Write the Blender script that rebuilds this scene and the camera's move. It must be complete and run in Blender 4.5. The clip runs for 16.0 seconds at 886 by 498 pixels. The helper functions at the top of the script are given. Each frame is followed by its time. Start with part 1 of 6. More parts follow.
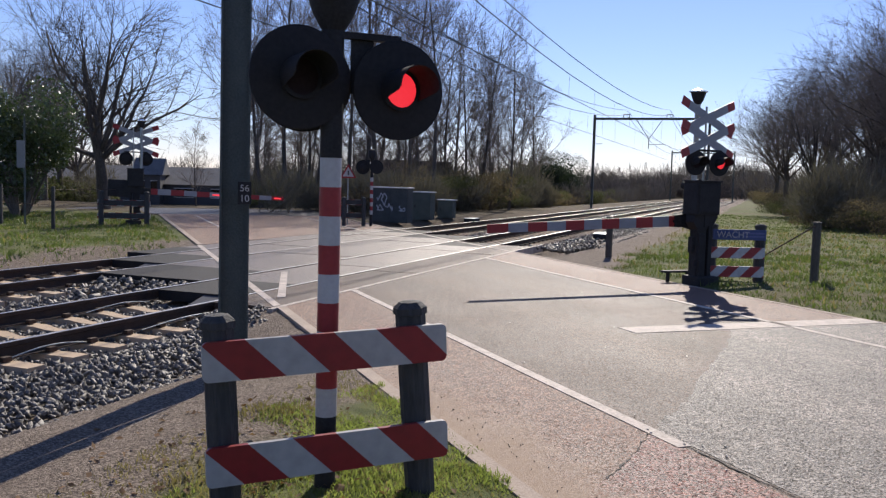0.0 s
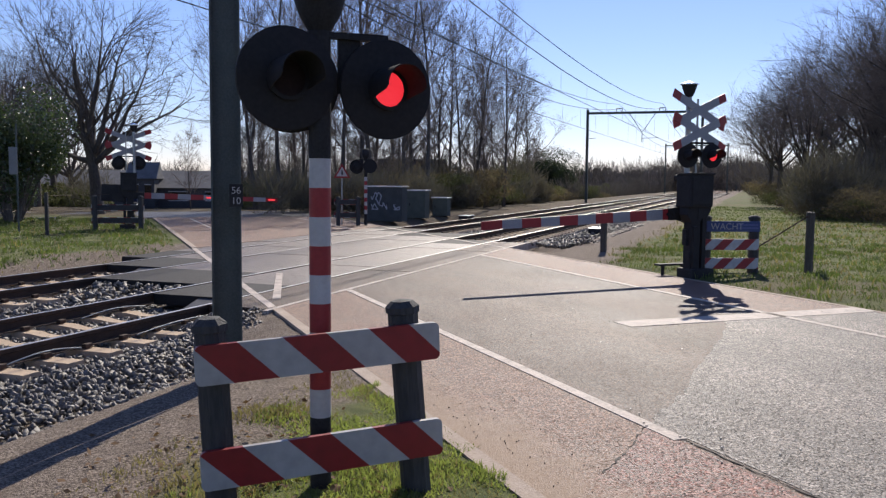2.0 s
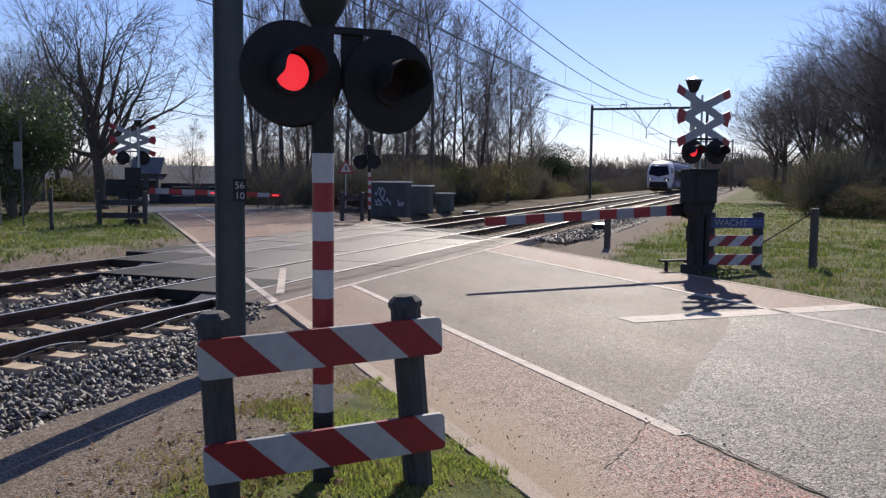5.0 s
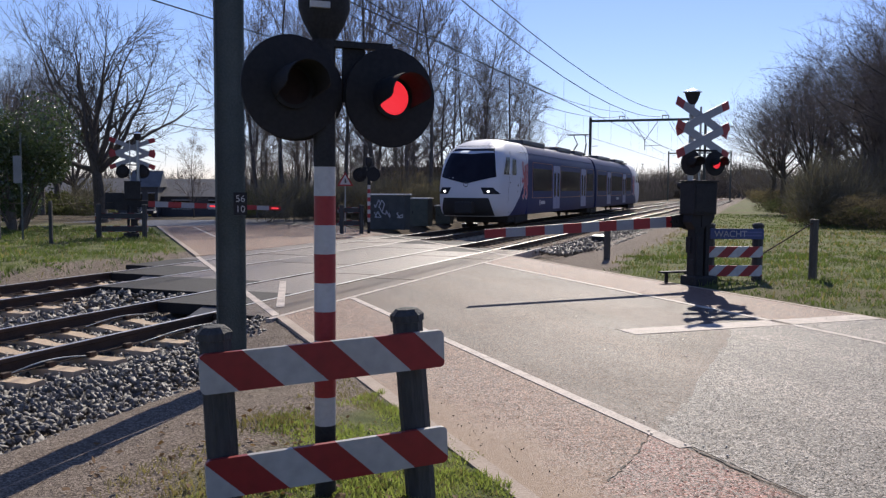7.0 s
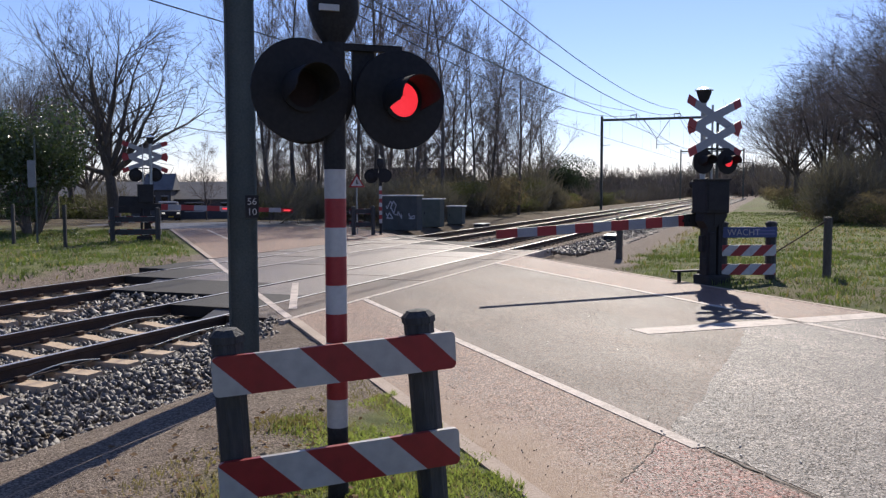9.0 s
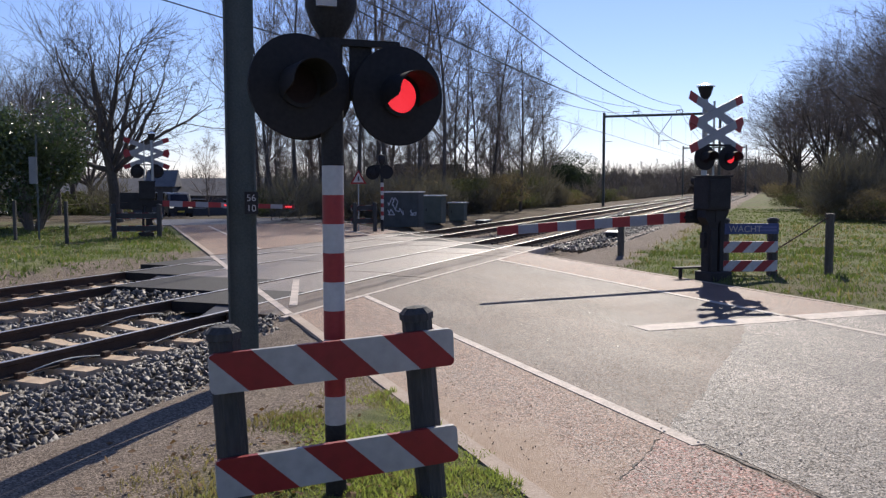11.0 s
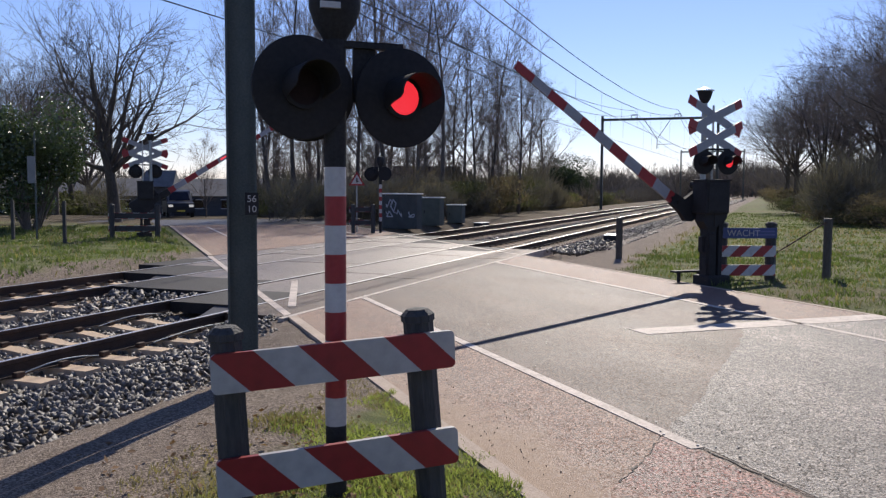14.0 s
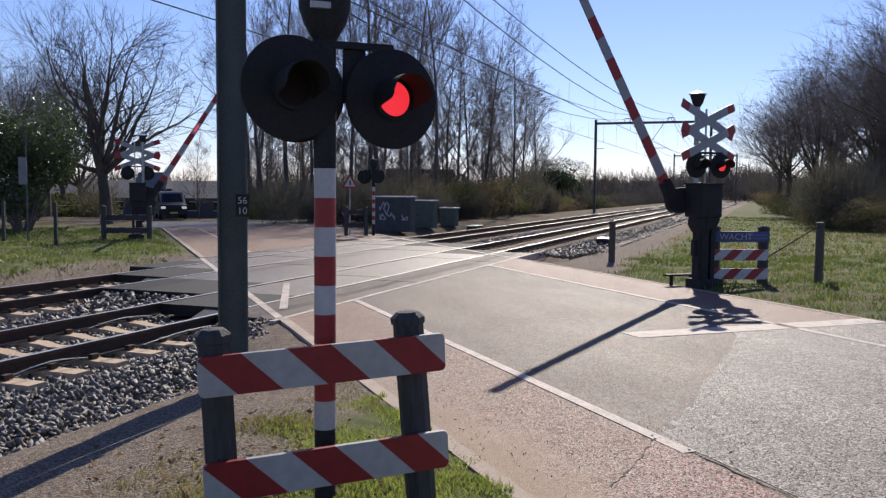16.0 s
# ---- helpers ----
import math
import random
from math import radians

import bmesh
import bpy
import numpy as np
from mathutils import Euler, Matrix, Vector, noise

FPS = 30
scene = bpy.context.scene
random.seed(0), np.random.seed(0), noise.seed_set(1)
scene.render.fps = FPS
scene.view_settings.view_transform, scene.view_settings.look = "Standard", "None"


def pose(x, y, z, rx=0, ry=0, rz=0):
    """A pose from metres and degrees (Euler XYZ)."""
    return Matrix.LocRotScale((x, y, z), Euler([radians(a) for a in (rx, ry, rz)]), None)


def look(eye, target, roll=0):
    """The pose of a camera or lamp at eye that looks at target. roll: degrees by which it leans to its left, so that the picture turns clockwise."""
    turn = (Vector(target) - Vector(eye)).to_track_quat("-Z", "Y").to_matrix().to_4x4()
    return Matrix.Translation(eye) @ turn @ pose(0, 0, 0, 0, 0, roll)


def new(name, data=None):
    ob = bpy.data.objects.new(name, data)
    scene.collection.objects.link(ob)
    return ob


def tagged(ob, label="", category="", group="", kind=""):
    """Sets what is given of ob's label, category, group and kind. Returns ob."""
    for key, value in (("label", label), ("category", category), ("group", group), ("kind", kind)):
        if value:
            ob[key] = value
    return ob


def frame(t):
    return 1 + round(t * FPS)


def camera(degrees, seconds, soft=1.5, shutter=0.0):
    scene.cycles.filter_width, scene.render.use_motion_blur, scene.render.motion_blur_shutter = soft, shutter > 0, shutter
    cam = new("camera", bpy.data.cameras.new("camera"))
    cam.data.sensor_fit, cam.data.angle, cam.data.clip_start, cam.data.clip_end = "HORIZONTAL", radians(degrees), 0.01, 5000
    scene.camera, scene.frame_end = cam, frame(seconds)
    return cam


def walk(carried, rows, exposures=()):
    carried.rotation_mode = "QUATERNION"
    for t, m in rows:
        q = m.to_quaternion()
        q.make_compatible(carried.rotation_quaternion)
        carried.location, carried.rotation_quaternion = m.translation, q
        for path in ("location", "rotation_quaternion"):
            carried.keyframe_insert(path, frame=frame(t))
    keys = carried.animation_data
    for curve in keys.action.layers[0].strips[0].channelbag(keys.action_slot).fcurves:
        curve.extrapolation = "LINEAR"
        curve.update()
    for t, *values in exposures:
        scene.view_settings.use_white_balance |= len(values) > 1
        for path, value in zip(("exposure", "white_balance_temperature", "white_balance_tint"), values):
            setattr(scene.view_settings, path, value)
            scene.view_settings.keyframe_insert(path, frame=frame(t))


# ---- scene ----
cam = camera(54.0, 16.0, 1.35)
PATH = [
    (0, (0.005, 0.016, 1.745), (0.005, 2.01, 1.593), 1.7),
    (0.5, (0.001, 0.016, 1.744), (0.002, 2.01, 1.587), 1.6),
    (1, (0.007, 0.022, 1.745), (0.008, 2.016, 1.586), 1.2),
    (1.5, (0.023, 0.022, 1.749), (0.03, 2.016, 1.593), 0.7),
    (2, (0.033, 0.015, 1.748), (0.042, 2.009, 1.591), 0.5),
    (2.5, (0.033, 0.027, 1.744), (0.041, 2.021, 1.589), 0.6),
    (3, (0.031, 0.028, 1.745), (0.032, 2.022, 1.589), 0.5),
    (3.5, (0.028, 0.016, 1.744), (0.026, 2.009, 1.582), 0.4),
    (4, (0.039, 0.017, 1.745), (0.036, 2.01, 1.577), 0.5),
    (6.5, (0.031, 0.0, 1.744), (0.034, 1.994, 1.594), 0.7),
    (7, (0.024, 0.013, 1.748), (0.026, 2.008, 1.609), 0.4),
    (7.5, (0.016, 0.028, 1.747), (0.013, 2.023, 1.612), 0.4),
    (8, (0.018, 0.01, 1.746), (0.013, 2.005, 1.611), 0.2),
    (8.5, (0.03, 0.019, 1.749), (0.013, 2.015, 1.615), -0.0),
    (9, (0.032, 0.01, 1.754), (0.006, 2.005, 1.616), -0.1),
    (11.5, (0.056, 0.031, 1.752), (0.025, 2.025, 1.606), -0.1),
    (12, (0.053, 0.03, 1.75), (0.025, 2.025, 1.606), -0.0),
    (12.5, (0.053, 0.036, 1.747), (0.021, 2.031, 1.605), 0.1),
    (13, (0.043, 0.039, 1.746), (0.008, 2.033, 1.599), 0.1),
    (13.5, (0.035, 0.019, 1.751), (0.0, 2.013, 1.61), 0.2),
    (14, (0.03, 0.021, 1.753), (0.005, 2.016, 1.612), 0.3),
    (14.5, (0.042, 0.032, 1.751), (0.02, 2.027, 1.607), 0.3),
    (15, (0.039, 0.03, 1.748), (0.022, 2.025, 1.605), 0.3),
    (15.5, (0.049, 0.049, 1.749), (0.032, 2.044, 1.612), 0.3),
    (16, (0.046, 0.056, 1.747), (0.036, 2.051, 1.613), 0.5),
]
EXPOSURES = [(0, 0.25), (7, 0.24), (8, 0.24), (8.8, 0.33), (9.2, 0.34), (11.3, 0.27), (12, 0.25), (16, 0.25)]
walk(cam, [(t, look(eye, target, roll)) for t, eye, target, roll in PATH], EXPOSURES)

# ---- world, sun, exposure ----
SUN_AZ, SUN_EL = radians(12.6), radians(35.3)      # azimuth to the right of +y
world = bpy.data.worlds.new("sky")
scene.world = world
world.use_nodes = True
_n = world.node_tree.nodes
_sky = _n.new("ShaderNodeTexSky")
_sky.sky_type, _sky.sun_disc = "NISHITA", False
_sky.sun_elevation, _sky.sun_rotation = SUN_EL, SUN_AZ
_sky.air_density, _sky.dust_density, _sky.ozone_density = 1.0, 0.05, 4.0
_bg = _n["Background"]
_bg.inputs["Strength"].default_value = 0.089
_tint = _n.new("ShaderNodeVectorMath")
_tint.operation = "MULTIPLY"
_tint.inputs[1].default_value = (1.02, 0.955, 1.21)
world.node_tree.links.new(_sky.outputs[0], _tint.inputs[0])
world.node_tree.links.new(_tint.outputs[0], _bg.inputs[0])
sun_data = bpy.data.lights.new("sun", "SUN")
sun_data.energy, sun_data.angle, sun_data.color = 4.9, radians(0.5), (1.0, 0.91, 0.80)
sun = new("sun", sun_data)
sun.matrix_world = look((0, 0, 30), (-math.sin(SUN_AZ) * math.cos(SUN_EL), -math.cos(SUN_AZ) * math.cos(SUN_EL), 30 - math.sin(SUN_EL)))

# ---- the two frames of the plan: the track (s along, o to its left) and the road (r along, m to its right) ----
TU, TN = Vector((0.342, 0.940)), Vector((-0.940, 0.342))
RR, RM = Vector((-0.363, 0.932)), Vector((0.932, 0.363))
TRACK_A, TRACK_B, GAUGE = 7.87, 11.6, 1.505
TRACK_DEG, ROAD_DEG = 70.0, 21.3


def trk(s, o, z=0.0):
    return Vector((TU.x * s + TN.x * o, TU.y * s + TN.y * o, z))


def rd(r, m, z=0.0):
    return Vector((RR.x * r + RM.x * m, RR.y * r + RM.y * m, z))


def r_at(o, m):
    """Where along the road the line at m meets the track's line o."""
    return (o + 0.752 * m) / 0.660


def smooth(a, b, x):
    k = min(1.0, max(0.0, (x - a) / (b - a)))
    return k * k * (3 - 2 * k)


def height(x, y):
    """The ground's height: level by the crossing, sunk beside the rails, falling away beyond the side street."""
    o, s = TN.x * x + TN.y * y, TU.x * x + TU.y * y
    m, r = RM.x * x + RM.y * y, RR.x * x + RR.y * y
    z = -0.03 + 0.028 * max(smooth(2.5, 2.22, m), smooth(9.9, 10.3, m)) * (1 - smooth(3.4, 4.2, o))
    bed = smooth(4.5, 5.4, o) * (1 - smooth(13.9, 14.6, o))
    off = max(smooth(2.1, 0.9, m), smooth(10.1, 11.5, m))
    if 3.0 < o < 15.5:
        z -= 0.24 * bed * off
    drop = smooth(15, 28, o) * 0.04 * min(62, max(0.0, y - 50))
    z -= drop
    bank = smooth(-7.5, -14.0, o) * smooth(20, 30, y)
    z += 1.6 * bank
    verge = max(smooth(2.0, 1.4, m), smooth(10.2, 10.9, m))
    flat = 1 - smooth(3.2, 4.2, o) * (1 - smooth(14.2, 15.0, o))
    z += verge * flat * (0.05 + 0.07 * noise.noise((x * 0.55, y * 0.55, 0)) + 0.03 * noise.noise((x * 2.3, y * 2.3, 4)))
    return z


# ---- mesh building ----
class Shape:
    """Collects simple solids into one mesh."""

    def __init__(self):
        self.v, self.f = [], []

    def add(self, verts, faces, m=None):
        k = len(self.v)
        self.v.extend(tuple(m @ Vector(p)) if m is not None else tuple(p) for p in verts)
        self.f.extend(tuple(i + k for i in f) for f in faces)
        return self

    def box(self, c, size, m=None, bevel=0.0):
        bm = bmesh.new()
        bmesh.ops.create_cube(bm, size=1.0)
        bmesh.ops.transform(bm, matrix=Matrix.Translation(c) @ Matrix.Diagonal((*size, 1)), verts=bm.verts)
        if bevel:
            bmesh.ops.bevel(bm, geom=bm.edges[:], offset=bevel, segments=2, affect="EDGES", profile=0.6)
        bm.verts.index_update()
        self.add([v.co[:] for v in bm.verts], [[v.index for v in f.verts] for f in bm.faces], m)
        bm.free()
        return self

    def tube(self, p0, p1, r0, r1=None, n=12, cap=True, m=None):
        p0, p1 = Vector(p0), Vector(p1)
        r1 = r0 if r1 is None else r1
        d = (p1 - p0).normalized()
        a = d.orthogonal().normalized()
        b = d.cross(a)
        verts, faces = [], []
        for p, r in ((p0, r0), (p1, r1)):
            for i in range(n):
                t = 2 * math.pi * i / n
                verts.append(p + (a * math.cos(t) + b * math.sin(t)) * r)
        for i in range(n):
            j = (i + 1) % n
            faces.append((i, j, n + j, n + i))
        if cap:
            faces.append(tuple(range(n - 1, -1, -1)))
            faces.append(tuple(range(n, 2 * n)))
        return self.add(verts, faces, m)

    def lathe(self, profile, n=20, m=None, cap=True):
        """Turns a profile of (radius, z) round z."""
        verts, faces = [], []
        for r, z in profile:
            for i in range(n):
                t = 2 * math.pi * i / n
                verts.append((r * math.cos(t), r * math.sin(t), z))
        for k in range(len(profile) - 1):
            for i in range(n):
                j = (i + 1) % n
                faces.append((k * n + i, k * n + j, (k + 1) * n + j, (k + 1) * n + i))
        if cap:
            faces.append(tuple(range(n - 1, -1, -1)))
            faces.append(tuple(range((len(profile) - 1) * n, len(profile) * n)))
        return self.add(verts, faces, m)

    def prism(self, poly, depth, m=None):
        """A flat outline in x, y, drawn out along z from 0 to depth."""
        n = len(poly)
        verts = [(x, y, 0) for x, y in poly] + [(x, y, depth) for x, y in poly]
        faces = [tuple(range(n - 1, -1, -1)), tuple(range(n, 2 * n))]
        faces += [(i, (i + 1) % n, n + (i + 1) % n, n + i) for i in range(n)]
        return self.add(verts, faces, m)

    def slab(self, pts, top, thick):
        """A plate on the ground from plan points, its upper side at top."""
        if sum(pts[i].x * pts[(i + 1) % len(pts)].y - pts[(i + 1) % len(pts)].x * pts[i].y for i in range(len(pts))) < 0:
            pts = pts[::-1]
        return self.prism([(p.x, p.y) for p in pts], thick, Matrix.Translation((0, 0, top - thick)))

    def mesh(self, name, material, smooth_angle=None):
        me = bpy.data.meshes.new(name)
        me.from_pydata(self.v, [], self.f)
        for mm in (material if isinstance(material, (list, tuple)) else [material]):
            me.materials.append(mm)
        if smooth_angle is not None:
            me.polygons.foreach_set("use_smooth", [True] * len(me.polygons))
            me.set_sharp_from_angle(angle=radians(smooth_angle))
        me.update()
        return me


def part(name, shape, material, parent=None, label="", m=None, soft=None):
    ob = new(name, shape.mesh(name, material, soft))
    if parent is not None:
        ob.parent = parent
    if m is not None:
        ob.matrix_basis = m
    return tagged(ob, label)


def thing(name, m, label, category, group="", kind=""):
    ob = new(name)
    ob.matrix_basis = m
    ob.empty_display_size = 0.2
    return tagged(ob, label, category, group, kind)


def solid(name, shape, material, label, category, group="", kind="", m=None, soft=None):
    ob = part(name, shape, material, None, "", m, soft)
    return tagged(ob, label, category, group, kind)


def at_track(s, o, z=0.0):
    """A pose whose x runs along the track."""
    p = trk(s, o, z)
    return pose(p.x, p.y, z, 0, 0, TRACK_DEG)


# ---- materials ----
def links_of(mt):
    return mt.node_tree.nodes, mt.node_tree.links.new


def material(name, dark, light=None, rough=0.6, metal=0.0, fine=40.0, coarse=3.0, bump=0.0, bump_scale=60.0, spec=0.5, rough_vary=0.1, per=0.0, coat=0.0, stretch=(1, 1, 1)):
    """A surface whose colour wanders between dark and light at a coarse and a fine scale, with fine relief."""
    mt = bpy.data.materials.new(name)
    mt.use_nodes = True
    nodes, link = links_of(mt)
    bsdf = nodes["Principled BSDF"]
    light = light or tuple(min(1, c * 1.25) for c in dark)
    tc = nodes.new("ShaderNodeTexCoord")
    mp = nodes.new("ShaderNodeMapping")
    mp.inputs["Scale"].default_value = stretch
    link(tc.outputs["Object"], mp.inputs[0])
    a = nodes.new("ShaderNodeTexNoise")
    a.inputs["Scale"].default_value, a.inputs["Detail"].default_value = fine, 4
    b = nodes.new("ShaderNodeTexNoise")
    b.inputs["Scale"].default_value, b.inputs["Detail"].default_value = coarse, 3
    for q in (a, b):
        link(mp.outputs[0], q.inputs["Vector"])
    add = nodes.new("ShaderNodeMath")
    add.operation = "ADD"
    link(a.outputs[0], add.inputs[0])
    link(b.outputs[0], add.inputs[1])
    last = add
    if per:
        info = nodes.new("ShaderNodeObjectInfo")
        mul = nodes.new("ShaderNodeMath")
        mul.operation = "MULTIPLY_ADD"
        link(info.outputs["Random"], mul.inputs[0])
        mul.inputs[1].default_value = per
        link(add.outputs[0], mul.inputs[2])
        last = mul
    ramp = nodes.new("ShaderNodeMapRange")
    ramp.inputs["From Min"].default_value, ramp.inputs["From Max"].default_value = 0.7, 1.3 + per
    link(last.outputs[0], ramp.inputs[0])
    mix = nodes.new("ShaderNodeMix")
    mix.data_type = "RGBA"
    link(ramp.outputs[0], mix.inputs["Factor"])
    mix.inputs["A"].default_value, mix.inputs["B"].default_value = (*dark, 1), (*light, 1)
    link(mix.outputs["Result"], bsdf.inputs["Base Color"])
    rr = nodes.new("ShaderNodeMapRange")
    rr.inputs["To Min"].default_value, rr.inputs["To Max"].default_value = max(0, rough - rough_vary), min(1, rough + rough_vary)
    link(b.outputs[0], rr.inputs[0])
    link(rr.outputs[0], bsdf.inputs["Roughness"])
    bsdf.inputs["Metallic"].default_value = metal
    bsdf.inputs["Specular IOR Level"].default_value = spec
    bsdf.inputs["Coat Weight"].default_value = coat
    if bump:
        c = nodes.new("ShaderNodeTexNoise")
        c.inputs["Scale"].default_value, c.inputs["Detail"].default_value = bump_scale, 5
        link(mp.outputs[0], c.inputs["Vector"])
        bp = nodes.new("ShaderNodeBump")
        bp.inputs["Strength"].default_value, bp.inputs["Distance"].default_value = bump, 0.02
        link(c.outputs[0], bp.inputs["Height"])
        link(bp.outputs[0], bsdf.inputs["Normal"])
    return mt


def stripes(name, first, second, axis, period, share=0.5, phase=0.0, rough=0.4):
    """Painted stripes across a board: axis weights x, y, z of the object's own space."""
    mt = material(name, first, tuple(c * 0.9 for c in first), rough)
    nodes, link = links_of(mt)
    bsdf = nodes["Principled BSDF"]
    tc = nodes.new("ShaderNodeTexCoord")
    dot = nodes.new("ShaderNodeVectorMath")
    dot.operation = "DOT_PRODUCT"
    link(tc.outputs["Object"], dot.inputs[0])
    dot.inputs[1].default_value = [a / period for a in axis]
    off = nodes.new("ShaderNodeMath")
    off.operation = "ADD"
    link(dot.outputs["Value"], off.inputs[0])
    off.inputs[1].default_value = phase + 100
    fr = nodes.new("ShaderNodeMath")
    fr.operation = "FRACT"
    link(off.outputs[0], fr.inputs[0])
    gt = nodes.new("ShaderNodeMath")
    gt.operation = "GREATER_THAN"
    link(fr.outputs[0], gt.inputs[0])
    gt.inputs[1].default_value = share
    dirt = nodes.new("ShaderNodeTexNoise")
    dirt.inputs["Scale"].default_value, dirt.inputs["Detail"].default_value = 14, 5
    link(tc.outputs["Object"], dirt.inputs["Vector"])
    dr = nodes.new("ShaderNodeMapRange")
    dr.inputs["From Min"].default_value, dr.inputs["From Max"].default_value = 0.35, 0.75
    dr.inputs["To Min"].default_value, dr.inputs["To Max"].default_value = 1.0, 0.78
    link(dirt.outputs[0], dr.inputs[0])
    mix = nodes.new("ShaderNodeMix")
    mix.data_type = "RGBA"
    link(gt.outputs[0], mix.inputs["Factor"])
    mix.inputs["A"].default_value, mix.inputs["B"].default_value = (*first, 1), (*second, 1)
    mul = nodes.new("ShaderNodeVectorMath")
    mul.operation = "SCALE"
    link(mix.outputs["Result"], mul.inputs[0])
    link(dr.outputs[0], mul.inputs["Scale"])
    link(mul.outputs[0], bsdf.inputs["Base Color"])
    return mt


def glow(name, colour, strength):
    mt = bpy.data.materials.new(name)
    mt.use_nodes = True
    b = mt.node_tree.nodes["Principled BSDF"]
    b.inputs["Base Color"].default_value = (*colour, 1)
    b.inputs["Emission Color"].default_value = (*colour, 1)
    b.inputs["Emission Strength"].default_value = strength
    return mt


def ground_material():
    mt = bpy.data.materials.new("ground_soil")
    mt.use_nodes = True
    nodes, link = links_of(mt)
    bsdf = nodes["Principled BSDF"]
    geo = nodes.new("ShaderNodeNewGeometry")

    def noise_at(scale, detail=4):
        q = nodes.new("ShaderNodeTexNoise")
        q.inputs["Scale"].default_value, q.inputs["Detail"].default_value = scale, detail
        link(geo.outputs["Position"], q.inputs["Vector"])
        return q.outputs[0]

    def dotted(vec):
        q = nodes.new("ShaderNodeVectorMath")
        q.operation = "DOT_PRODUCT"
        link(geo.outputs["Position"], q.inputs[0])
        q.inputs[1].default_value = vec
        return q.outputs["Value"]

    def ranged(x, a, b, c=0.0, d=1.0):
        q = nodes.new("ShaderNodeMapRange")
        q.interpolation_type = "SMOOTHSTEP"
        link(x, q.inputs[0])
        for k, val in zip(("From Min", "From Max", "To Min", "To Max"), (a, b, c, d)):
            q.inputs[k].default_value = val
        return q.outputs[0]

    def op(kind, x, y):
        q = nodes.new("ShaderNodeMath")
        q.operation = kind
        for k, val in enumerate((x, y)):
            if isinstance(val, (int, float)):
                q.inputs[k].default_value = val
            else:
                link(val, q.inputs[k])
        return q.outputs[0]

    def mixed(f, a, b):
        q = nodes.new("ShaderNodeMix")
        q.data_type = "RGBA"
        link(f, q.inputs["Factor"])
        for k, val in (("A", a), ("B", b)):
            if isinstance(val, tuple):
                q.inputs[k].default_value = (*val, 1)
            else:
                link(val, q.inputs[k])
        return q.outputs["Result"]

    o = op("ADD", dotted((TN.x, TN.y, 0)), op("MULTIPLY", op("SUBTRACT", noise_at(0.9, 5), 0.5), 1.6))
    fine, mid, big = noise_at(70, 6), noise_at(2.2, 5), noise_at(0.22, 3)
    grass = mixed(ranged(mid, 0.4, 0.62), (0.075, 0.09, 0.028), (0.14, 0.152, 0.052))
    grass = mixed(ranged(big, 0.5, 0.64), grass, (0.115, 0.10, 0.048))
    grass = mixed(ranged(fine, 0.5, 0.75, 0, 0.5), grass, (0.16, 0.17, 0.05))
    cells = nodes.new("ShaderNodeTexVoronoi")
    cells.inputs["Scale"].default_value = 75
    link(geo.outputs["Position"], cells.inputs["Vector"])
    cell = nodes.new("ShaderNodeSeparateColor")
    link(cells.outputs["Color"], cell.inputs[0])
    grit = mixed(ranged(op("ADD", op("MULTIPLY", fine, 0.9), op("MULTIPLY", cell.outputs[0], 0.5)), 0.5, 1.0), (0.095, 0.073, 0.056), (0.33, 0.268, 0.21))
    grit = mixed(ranged(mid, 0.5, 0.7, 0, 0.35), grit, (0.12, 0.09, 0.066))
    litter = mixed(ranged(fine, 0.4, 0.6), (0.05, 0.036, 0.022), (0.12, 0.085, 0.05))
    strip = op("MULTIPLY", ranged(o, 2.6, 3.1), ranged(o, 15.0, 14.4))
    col = mixed(strip, grass, grit)
    col = mixed(ranged(o, -9.0, -11.5), col, litter)
    scrub = op("MULTIPLY", ranged(o, 13.0, 13.8), ranged(dotted((TU.x, TU.y, 0)), 29.5, 33.0))
    col = mixed(op("MULTIPLY", scrub, 0.92), col, litter)
    link(col, bsdf.inputs["Base Color"])
    bsdf.inputs["Roughness"].default_value = 0.95
    bsdf.inputs["Specular IOR Level"].default_value = 0.2
    bp = nodes.new("ShaderNodeBump")
    bp.inputs["Strength"].default_value, bp.inputs["Distance"].default_value = 0.7, 0.03
    link(noise_at(85, 6), bp.inputs["Height"])
    link(bp.outputs[0], bsdf.inputs["Normal"])
    return mt


